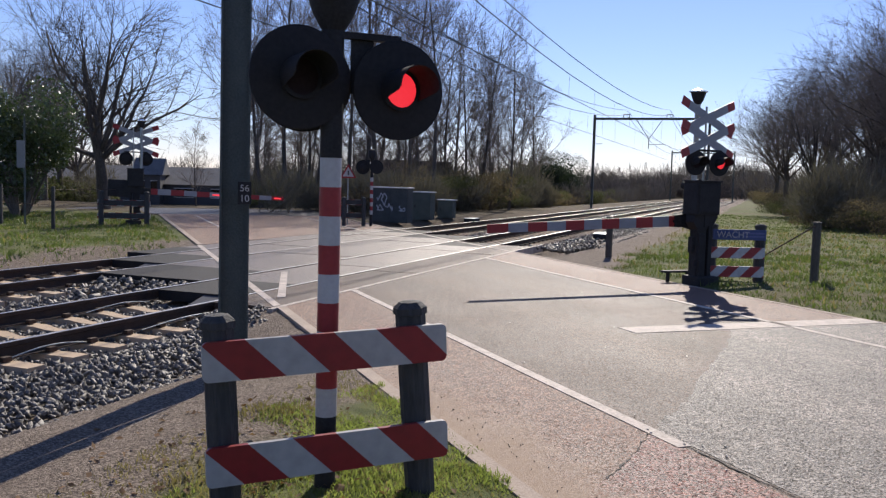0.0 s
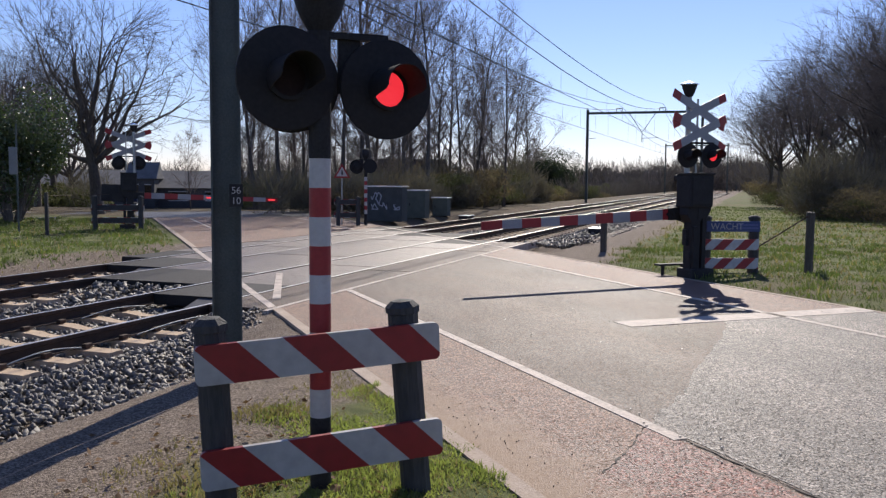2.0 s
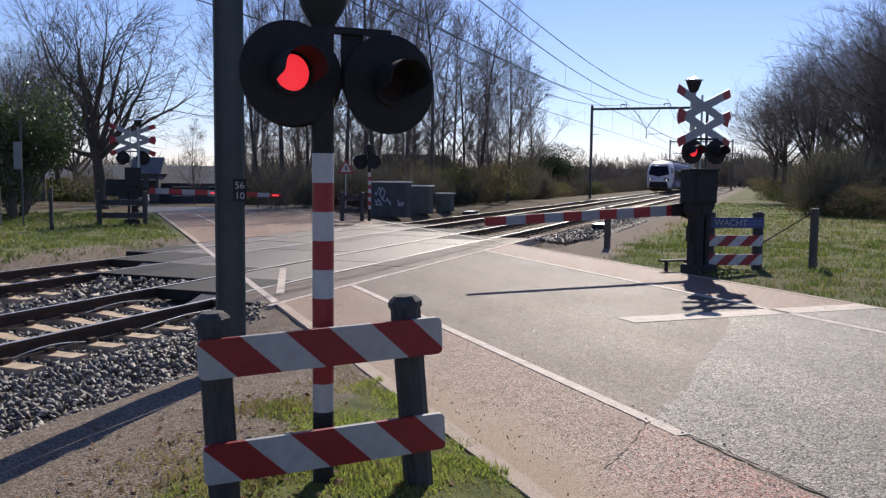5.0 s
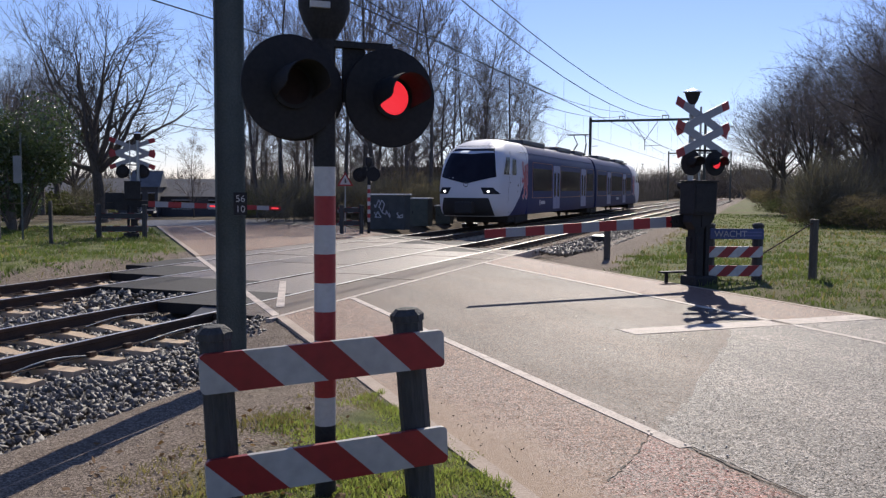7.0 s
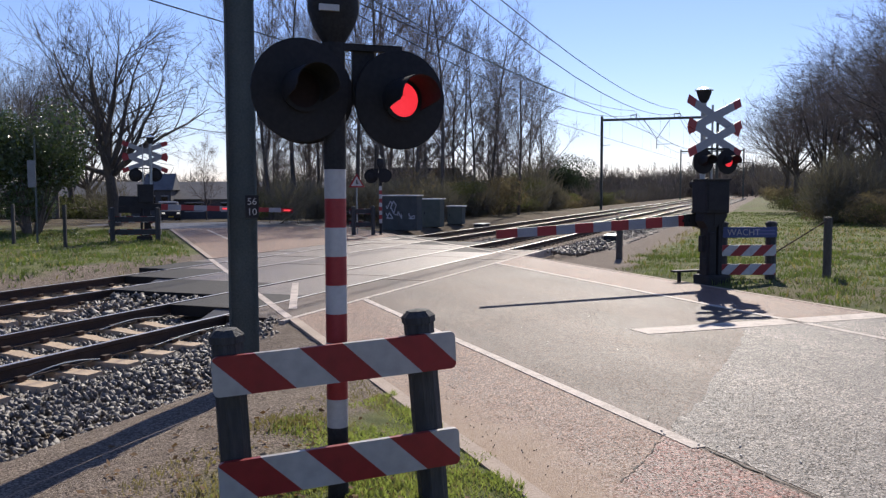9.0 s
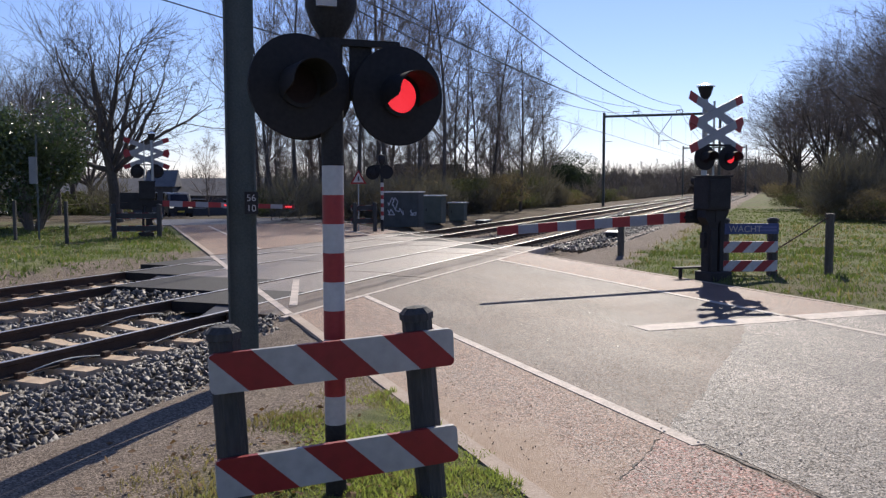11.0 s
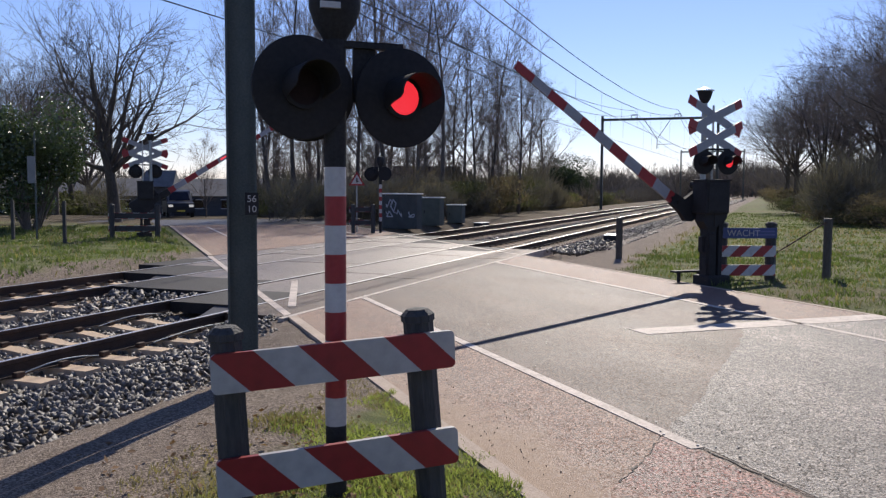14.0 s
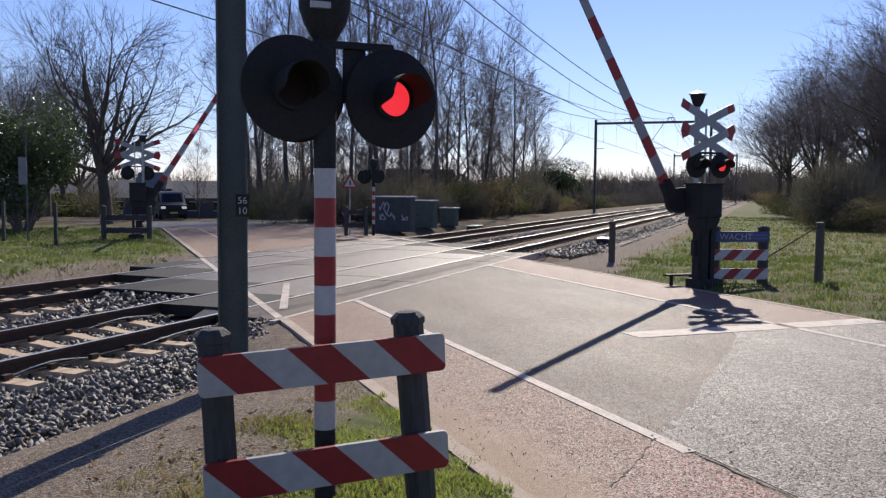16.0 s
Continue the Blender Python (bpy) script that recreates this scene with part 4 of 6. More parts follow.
def portal(s, number=False):
    p = thing("catenary_portal", at_track(s, 0), "grey-green steel catenary portal over both tracks", "catenary portal", "catenary portals")
    for o in (O_R, O_L):
        sh = Shape()
        h_beam(sh, (0, o, -0.6), (0, o, BEAM + 0.35), 0.262 if number and o == O_R else 0.215, 0.016, 33 if number and o == O_R else 0)
        mast = part("mast", sh, M_MAST, p, "grey-green steel mast")
        part("footing", Shape().box((0, o, -0.42), (0.6, 0.6, 0.35), bevel=0.03), M_KERB, mast, "concrete footing")
    beam = Shape()
    h_beam(beam, (0, O_R, BEAM), (0, O_L, BEAM), 0.2)
    part("beam", beam, M_MAST, p, "steel cross beam")
    o = (TRACK_A + TRACK_B) / 2 - 0.15
    hang = Shape()
    hang.tube((0, o - 1.1, BEAM - 0.1), (0, o, BEAM - 1.75), 0.028, n=6).tube((0, o + 1.1, BEAM - 0.1), (0, o, BEAM - 1.75), 0.028, n=6).tube((0, o, BEAM - 1.7), (0, o, BEAM - 2.6), 0.035, n=6)
    part("hanger", hang, M_MAST, p)
    for q, e in ((o, TRACK_A + 0.3), (O_L, O_L - 0.75)):
        part("registration_arm", Shape().tube((0, q, BEAM - 2.25), (0, e, BEAM - 2.2), 0.022, n=6), M_MAST, p)
    for o in (TRACK_A, TRACK_B):
        ins = Shape().tube((0, o - 0.25, BEAM), (0, o - 0.25, BEAM + 0.4), 0.03, n=6).tube((0, o + 0.25, BEAM), (0, o + 0.25, BEAM + 0.4), 0.03, n=6).tube((0, o - 0.25, BEAM + 0.38), (0, o + 0.25, BEAM + 0.38), 0.04, n=6)
        part("insulator", ins, M_MAST, p)
    return p


for k in range(-1, 6):
    portal(6.8 + 71.5 * k, k == 0)


def wire(name, pts, r, label):
    sh = Shape()
    for a, b in zip(pts, pts[1:]):
        sh.tube(a, b, r, n=5, cap=False)
    return solid(name, sh, M_WIRE, label, "overhead wire", "overhead wires")


def build_wires():
    for o in (TRACK_A, TRACK_B):
        spans = [6.8 + 71.5 * k for k in range(-1, 6)]
        cat = []
        for a, b in zip(spans, spans[1:]):
            for k in range(12):
                u = k / 12
                cat.append(trk(a + (b - a) * u, o, 8.2 - 4 * 1.8 * u * (1 - u)))
        wire("carrier_wire", cat, 0.019, "sagging carrier wire above the track")
        wire("contact_wire", [trk(spans[0], o, 5.5), trk(spans[-1], o, 5.5)], 0.015, "level contact wire above the track")
        drop = Shape()
        for a, b in zip(spans, spans[1:]):
            for k in range(1, 12):
                u = k / 12
                drop.tube(trk(a + (b - a) * u, o, 5.5), trk(a + (b - a) * u, o, 8.2 - 4 * 1.9 * u * (1 - u)), 0.006, n=4, cap=False)
        solid("dropper_wire", drop, M_WIRE, "thin droppers between carrier and contact wire", "overhead wire", kind="stuff")
    for o, z, sag in ((TRACK_A, BEAM + 0.75, 1.4), (TRACK_B, BEAM + 0.75, 1.4)):
        pts = []
        for a, b in zip(spans, spans[1:]):
            for k in range(12):
                u = k / 12
                pts.append(trk(a + (b - a) * u, o, z - 4 * sag * u * (1 - u)))
        wire("feeder_wire", pts, 0.018, "sagging feeder wire along the masts")


build_wires()


# ---- trees ----
def grow(name, seed, tall, trunk_r, clear, limbs, spread, up, twigs=6, sub=5, lean=0.0, droop=0.0, fork=False, heavy=0.5, branches=(6, 9), fine=1.0, angle=(32, 62), dark=False, bend=0.10, side=(22, 50), slim=1.0):
    """A bare tree: a tapered trunk, limbs, branches and many fine twigs."""
    rng = random.Random(seed)
    trunk, crown = Shape(), Shape()

    def limb(sh, p, d, length, r0, r1, n, segs, bend, lift):
        pts = [(p.copy(), r0)]
        step = length / segs
        for k in range(segs):
            d = (d + Vector((rng.uniform(-bend, bend), rng.uniform(-bend, bend), rng.uniform(-bend, bend) + lift))).normalized()
            p = p + d * step
            pts.append((p.copy(), r0 + (r1 - r0) * (k + 1) / segs))
        base = len(sh.v)
        for q, (c, r) in enumerate(pts):
            dd = (pts[min(q + 1, segs)][0] - pts[max(q - 1, 0)][0]).normalized()
            a = dd.orthogonal().normalized()
            b = dd.cross(a)
            for i in range(n):
                t = 2 * math.pi * i / n
                sh.v.append(tuple(c + (a * math.cos(t) + b * math.sin(t)) * r))
        for q in range(segs):
            for i in range(n):
                j = (i + 1) % n
                sh.f.append((base + q * n + i, base + q * n + j, base + (q + 1) * n + j, base + (q + 1) * n + i))
        return pts

    def along(pts, u):
        k = min(len(pts) - 2, int(u * (len(pts) - 1)))
        w = u * (len(pts) - 1) - k
        return pts[k][0].lerp(pts[k + 1][0], w), (pts[k + 1][0] - pts[k][0]).normalized(), pts[k][1] * (1 - w) + pts[k + 1][1] * w

    def sideways(d, angle):
        a = d.orthogonal().normalized()
        a.rotate(Matrix.Rotation(rng.uniform(0, 2 * math.pi), 3, d))
        return (d * math.cos(angle) + a * math.sin(angle)).normalized()

    main = limb(trunk, Vector((0, 0, -0.4)), Vector((lean, 0, 1)).normalized(), tall * (clear if fork else 0.95), trunk_r, trunk_r * (0.6 if fork else 0.12), 9, 8, 0.05, 0.03)
    for k in range(limbs):
        u = (clear + (1 - clear) * (k + rng.uniform(0, 0.8)) / limbs) if not fork else rng.uniform(0.66, 1.0)
        p, d, r = along(main, min(0.985, u))
        length = spread * tall * (rng.uniform(0.88, 1.06) if fork else rng.uniform(0.7, 1.15)) * ((1.15 - 0.7 * (u - clear) / (1 - clear)) if not fork else 1.0)
        ang = radians(rng.uniform(*angle)) if not fork else radians(rng.uniform(*angle))
        L1 = limb(trunk if fork else crown, p, sideways(d, ang), length, max(0.02, r * (0.52 if not fork else heavy)), 0.014, 6 if fork else 5, 9, bend, up)
        for b in range(rng.randint(*branches)):
            ub = rng.uniform(0.18, 0.98)
            p2, d2, r2 = along(L1, ub)
            L2 = limb(crown, p2, sideways(d2, radians(rng.uniform(*side))), length * rng.uniform(0.36, 0.60) * (1.15 - 0.6 * ub), max(0.011 * fine, r2 * 0.60), 0.007 * fine, 4, 5, bend * 1.2, up * 1.1 - droop * 0.3)
            for c in range(twigs):
                p3, d3, r3 = along(L2, rng.uniform(0.15, 1.0))
                l3 = length * rng.uniform(0.13, 0.30) * slim
                L3 = limb(crown, p3, sideways(d3, radians(rng.uniform(18, 50))), l3, 0.0088 * fine, 0.005 * fine, 3, 2, 0.16, up - droop)
                for e in range(sub):
                    p4, d4, r4 = along(L3, rng.uniform(0.2, 1.0))
                    limb(crown, p4, sideways(d4, radians(rng.uniform(20, 55))), l3 * rng.uniform(0.4, 0.8), 0.006 * fine, 0.0035 * fine, 3, 1, 0.2, up - droop)
    return trunk.mesh("trunk", M_BARK, 60), crown.mesh("crown", M_BARK if dark else M_TWIG, 60), max(v[2] for v in crown.v)


def tree(kind, x, y, scale=1.0, turn=0.0, label="tall bare deciduous tree at the edge of the wood", group="bare trees", z=None):
    t = thing("tree", Matrix.LocRotScale((x, y, height(x, y) if z is None else z), Euler((0, 0, radians(turn))), (scale, scale, scale)), label, "tree", group)
    for nm, me in zip(("trunk", "crown"), kind):
        ob = new(nm, me)
        ob.parent = t
    return t


SPREADING = grow("spreading", 11, 10.5, 0.34, 0.33, 12, 0.60, 0.03, 5, 4, fork=True, heavy=0.62, branches=(8, 10), lean=-0.06, fine=1.2, dark=True, bend=0.19, side=(26, 56), angle=(8, 78))
OPEN = grow("open", 12, 10.5, 0.26, 0.3, 11, 0.62, 0.04, 5, 3, fork=True, heavy=0.5, branches=(6, 8), fine=0.8, angle=(12, 66))
TALL = [grow("tall", 21 + k, 17.0, 0.17, 0.24, 17, 0.37, 0.075, 4, 3, angle=(24, 52), branches=(6, 9), fine=0.9, lean=0.03 * (k - 1), bend=0.09, side=(22, 48)) for k in range(3)]
BIRCH = grow("birch", 31, 13.0, 0.14, 0.15, 20, 0.34, 0.08, 5, 5, droop=0.12, angle=(24, 52), bend=0.09, fine=0.9)
OAK = [grow("oak", 51 + k, 13.0, 0.26, 0.30, 15, 0.455, 0.03, 5, 5, fork=True, heavy=0.42, branches=(9, 11), fine=0.72, bend=0.12, side=(26, 56), angle=(8, 62)) for k in range(2)]
FAR = grow("far", 45, 9.0, 0.16, 0.1, 15, 0.4, 0.06, 4, 2, branches=(5, 7))
LOW = grow("low", 41, 9.0, 0.13, 0.08, 22, 0.36, 0.07, 7, 5)


def at_px(u, d):
    """A place d metres ahead, u metres aside for each metre ahead."""
    return u * d, d


def plant_trees():
    rng = random.Random(5)
    tree(SPREADING, -15.9, 40.8, 1.0, 40, "large bare spreading tree with a dark forked trunk on the lawn")
    for u, d, s in ((-0.50, 52, 1.0), (-0.46, 60, 1.05), (-0.53, 66, 1.2), (-0.42, 75, 1.2), (-0.485, 70, 1.35), (-0.545, 56, 1.2), (-0.44, 66, 1.1)):
        tree(OPEN, *at_px(u, d), s, rng.uniform(0, 360), "bare spreading tree behind the evergreen hedge")
    tree(BIRCH, *at_px(-0.285, 88), 0.62, 10, "airy bare tree before the low building")
    for k in range(15):
        u = -0.225 + 0.315 * (k + rng.uniform(-0.4, 0.4)) / 15
        d = rng.uniform(50, 72)
        s = (1.0 if u < -0.02 else 0.82 if u < 0.05 else 0.66) * rng.uniform(0.9, 1.1)
        tree(TALL[k % 3], *at_px(u, d), s, rng.uniform(0, 360))
    for k in range(6):                                   # a second rank where the wood is deeper
        u = -0.21 + 0.25 * (k + rng.uniform(-0.3, 0.3)) / 6
        tree(TALL[(k + 1) % 3], *at_px(u, rng.uniform(68, 82)), rng.uniform(0.9, 1.1) * (1 if u < -0.03 else 0.86), rng.uniform(0, 360))
    for k in range(13):                                  # slim trunks deeper in the wood
        u = -0.22 + 0.21 * (k + rng.uniform(-0.4, 0.4)) / 13
        tree(TALL[k % 3], *at_px(u, rng.uniform(74, 98)), rng.uniform(0.52, 0.68), rng.uniform(0, 360), "slim bare tree deep in the wood")
    for k in range(7):
        u = -0.215 + 0.29 * (k + rng.uniform(-0.3, 0.3)) / 7
        tree(LOW, *at_px(u, rng.uniform(60, 84)), rng.uniform(0.7, 1.0), rng.uniform(0, 360), "low bare tree under the taller ones")
    for u, d, s in ((0.055, 74, 1.0), (0.082, 82, 0.98), (0.105, 86, 0.95), (0.065, 94, 1.0)):
        tree(BIRCH, *at_px(u, d), s, rng.uniform(0, 360), "bare birch with fine drooping twigs beside the railway")
    # broad crowns of the wood along the meadow
    for k, (u, d, top) in enumerate(((0.392, 66, 11.8), (0.378, 84, 11.2), (0.42, 60, 11.8), (0.445, 68, 13.6), (0.485, 62, 15.4), (0.51, 72, 17.0), (0.50, 52, 13.0), (0.53, 50, 14.8), (0.575, 46, 14.0), (0.60, 44, 13.0))):
        kind = OAK[k % 2]
        x, y = at_px(u, d)
        tree(kind, x, y, (top - max(0, height(x, y)) + 0.4) / kind[2], rng.uniform(0, 360), "broad bare tree in the wood along the meadow")
    for k in range(7):
        u = 0.42 + 0.2 * (k + rng.uniform(0, 1)) / 7
        d = 58 - 80 * (u - 0.40) + rng.uniform(-4, 6)
        tree(LOW, *at_px(u, d), rng.uniform(0.55, 0.85), rng.uniform(0, 360), "low bare tree at the edge of the wood")


plant_trees()


# Unseen trees, added behind the viewpoint to hold back low sky light.
def sky_blocking_trees():
    rng = random.Random(77)
    for k in range(18):
        a = math.pi + math.pi * (k + rng.random()) / 18
        d = rng.uniform(16, 26)
        x, y = d * math.cos(a), d * math.sin(a) - 2
        if 1.0 < RM.x * x + RM.y * y < 11 or 3.0 < TN.x * x + TN.y * y < 16:
            continue
        tree(TALL[k % 3], x, y, rng.uniform(0.6, 0.85), rng.uniform(0, 360), "unseen bare tree added behind the viewpoint to cut sky light", "bare trees")


sky_blocking_trees()
MOVERS = []


# ---- train ----
TRAIN_LEN = 44.8


def livery():
    """White cab ends with a slanting edge, deep blue between."""
    mt = material("train_paint", (0.023, 0.032, 0.105), (0.029, 0.040, 0.128), 0.55, 0, 3, 0.3, rough_vary=0.06, spec=0.14)
    nodes, link = links_of(mt)
    bsdf = nodes["Principled BSDF"]
    tc = nodes.new("ShaderNodeTexCoord")
    sep = nodes.new("ShaderNodeSeparateXYZ")
    link(tc.outputs["Object"], sep.inputs[0])

    def op(kind, a, b):
        q = nodes.new("ShaderNodeMath")
        q.operation = kind
        for k, v in enumerate((a, b)):
            if isinstance(v, (int, float)):
                q.inputs[k].default_value = v
            else:
                link(v, q.inputs[k])
        return q.outputs[0]

    x, z = sep.outputs["X"], sep.outputs["Z"]
    d = op("MINIMUM", x, op("SUBTRACT", TRAIN_LEN, x))
    lim = op("MINIMUM", op("ADD", op("MULTIPLY", z, 1.72), 0.71), op("MINIMUM", op("ADD", op("MULTIPLY", z, 1.13), 1.55), op("ADD", op("MULTIPLY", z, 0.76), 2.41)))
    white = op("LESS_THAN", d, lim)
    mix = nodes.new("ShaderNodeMix")
    mix.data_type = "RGBA"
    link(white, mix.inputs["Factor"])
    old = bsdf.inputs["Base Color"].links[0].from_socket
    link(old, mix.inputs["A"])
    mix.inputs["B"].default_value = (0.58, 0.60, 0.66, 1)
    link(mix.outputs["Result"], bsdf.inputs["Base Color"])
    return mt


SIDE = [(1.36, 0.57), (1.40, 0.70), (1.41, 1.2), (1.41, 2.0), (1.40, 2.75), (1.36, 3.12), (1.27, 3.42), (1.10, 3.70), (0.80, 3.90), (0.40, 3.97)]


def car_shell(x0, x1):
    ring = [(-y, z) for y, z in SIDE] + [(y, z) for y, z in SIDE[::-1]]
    n = len(ring)
    sh = Shape()
    xs = [x0, x0 + 0.02, x1 - 0.02, x1]
    for k, x in enumerate(xs):
        f = 0.985 if k in (0, 3) else 1.0
        sh.v += [(x, y * f, 2 + (z - 2) * f) for y, z in ring]
    for k in range(3):
        sh.f += [(k * n + i, k * n + (i + 1) % n, (k + 1) * n + (i + 1) % n, (k + 1) * n + i) for i in range(n)]
    sh.f += [tuple(range(n)), tuple(range(4 * n - 1, 3 * n - 1, -1))]
    return sh


NOSE_Z = [(0.57, 1.30, -0.05), (0.75, 1.37, -0.28), (1.0, 1.40, -0.38), (1.45, 1.41, -0.42), (1.85, 1.41, -0.40), (2.2, 1.41, -0.33), (2.6, 1.40, -0.12), (3.0, 1.375, 0.14), (3.3, 1.306, 0.42), (3.55, 1.19, 0.85), (3.75, 1.03, 1.4), (3.9, 0.80, 2.0), (3.97, 0.40, 2.6)]


def nose_at(z):
    for a, b in zip(NOSE_Z, NOSE_Z[1:]):
        if a[0] <= z <= b[0]:
            k = (z - a[0]) / (b[0] - a[0])
            return a[1] + (b[1] - a[1]) * k, a[2] + (b[2] - a[2]) * k
    return NOSE_Z[-1][1:] if z > 3 else NOSE_Z[0][1:]


def flank_y(x, z):
    """Half the cab's width at x behind the nose and height z."""
    w, x0 = nose_at(z)
    return w * min(1.0, max(0.01, (x - x0) / 0.7) ** 0.2)


def flank_sheet(corners, side, out=0.014, n=8):
    """A curved plate on the cab's flank between four corners (x, z)."""
    a, b, c, d = [Vector((*q, 0)) for q in corners]
    sh = Shape()
    for i in range(n + 1):
        for j in range(n + 1):
            p = a.lerp(b, j / n).lerp(d.lerp(c, j / n), i / n)
            sh.v.append((p.x, side * (flank_y(p.x, p.y) + out), p.y))
    w = n + 1
    sh.f = [(i * w + j, (i + 1) * w + j, (i + 1) * w + j + 1, i * w + j + 1) for i in range(n) for j in range(n)]
    return sh


def ribbon(sh, pts, grow_, depth, m):
    """A flat painted stroke along points (x, z, half width)."""
    for (x0, z0, r0), (x1, z1, r1) in zip(pts, pts[1:]):
        ang = math.atan2(z1 - z0, x1 - x0)
        r0, r1 = r0 + grow_, r1 + grow_
        poly = [(x0 + r0 * math.cos(ang + q), z0 + r0 * math.sin(ang + q)) for q in (1.57, 2.2, 2.8, 3.5, 4.1, 4.71)]
        poly += [(x1 + r1 * math.cos(ang + q), z1 + r1 * math.sin(ang + q)) for q in (-1.57, -0.9, -0.3, 0.3, 0.9, 1.57)]
        sh.prism(poly, depth, m)
        depth += 0.0006
    return sh


EMBLEM = (
    [(0.62, 1.0, 0.20), (0.66, 1.25, 0.17), (0.70, 1.45, 0.13), (0.52, 1.47, 0.07)],
    [(0.60, 0.95, 0.17), (0.50, 1.12, 0.12), (0.30, 1.15, 0.09), (0.16, 1.45, 0.07), (0.14, 1.62, 0.08)],
    [(0.55, 0.98, 0.12), (0.30, 0.82, 0.08), (0.10, 0.78, 0.07), (0.06, 0.92, 0.05)],
    [(0.62, 0.9, 0.17), (0.52, 0.55, 0.14), (0.48, 0.25, 0.08), (0.30, 0.06, 0.07), (0.18, 0.12, 0.05)],
    [(0.72, 0.85, 0.16), (0.88, 0.5, 0.13), (1.02, 0.25, 0.08), (0.90, 0.06, 0.06), (0.76, 0.08, 0.05)],
    [(0.85, 0.7, 0.06), (1.08, 0.75, 0.05), (1.05, 1.05, 0.06), (0.92, 1.2, 0.06), (1.06, 1.4, 0.05), (0.96, 1.58, 0.06)])




def nose_point(v, z, out=0.0):
    w, x0 = nose_at(z)
    return (x0 + 0.7 * abs(v) ** 5 - out, v * (w + out * 0.7), z)


def nose_shell(x1):
    vs = [-1 + k / 12 for k in range(25)]
    sh = Shape()
    for z, w, x0 in NOSE_Z:
        row = [(x1, -w, z)] + [nose_point(v, z) for v in vs] + [(x1, w, z)]
        sh.v += row
    n = len(vs) + 2
    for k in range(len(NOSE_Z) - 1):
        sh.f += [(k * n + i, (k + 1) * n + i, (k + 1) * n + i + 1, k * n + i + 1) for i in range(n - 1)]
    top = (len(NOSE_Z) - 1) * n
    sh.f.append(tuple(range(top, top + n)))
    sh.f.append(tuple(range(n - 1, -1, -1)))
    return sh


def nose_sheet(z0, z1, v0, v1, out, dip=0.0, nz=8, nv=14):
    sh = Shape()
    for i in range(nz + 1):
        for j in range(nv + 1):
            v = v0 + (v1 - v0) * j / nv
            z = z0 + (z1 - z0) * i / nz
            z += dip * (1 - i / nz) * (abs(v) - 0.5)
            f = 1 - 0.18 * (i / nz)
            sh.v.append(nose_point(v * f, z, out))
    w = nv + 1
    sh.f = [(i * w + j, (i + 1) * w + j, (i + 1) * w + j + 1, i * w + j + 1) for i in range(nz) for j in range(nv)]
    return sh


def side_plate(x0, x1, z0, z1, side, out=0.012, corner=0.0):
    """A thin plate on a car's flank with cut corners."""
    c = corner
    poly = [(x0 + c, z0), (x1 - c, z0), (x1, z0 + c), (x1, z1 - c), (x1 - c, z1), (x0 + c, z1), (x0, z1 - c), (x0, z0 + c)] if c else [(x0, z0), (x1, z0), (x1, z1), (x0, z1)]
    return Shape().prism(poly, out, Matrix.Translation((0, side * 1.408 + (0.0 if side < 0 else out), 0)) @ pose(0, 0, 0, 90, 0, 0))


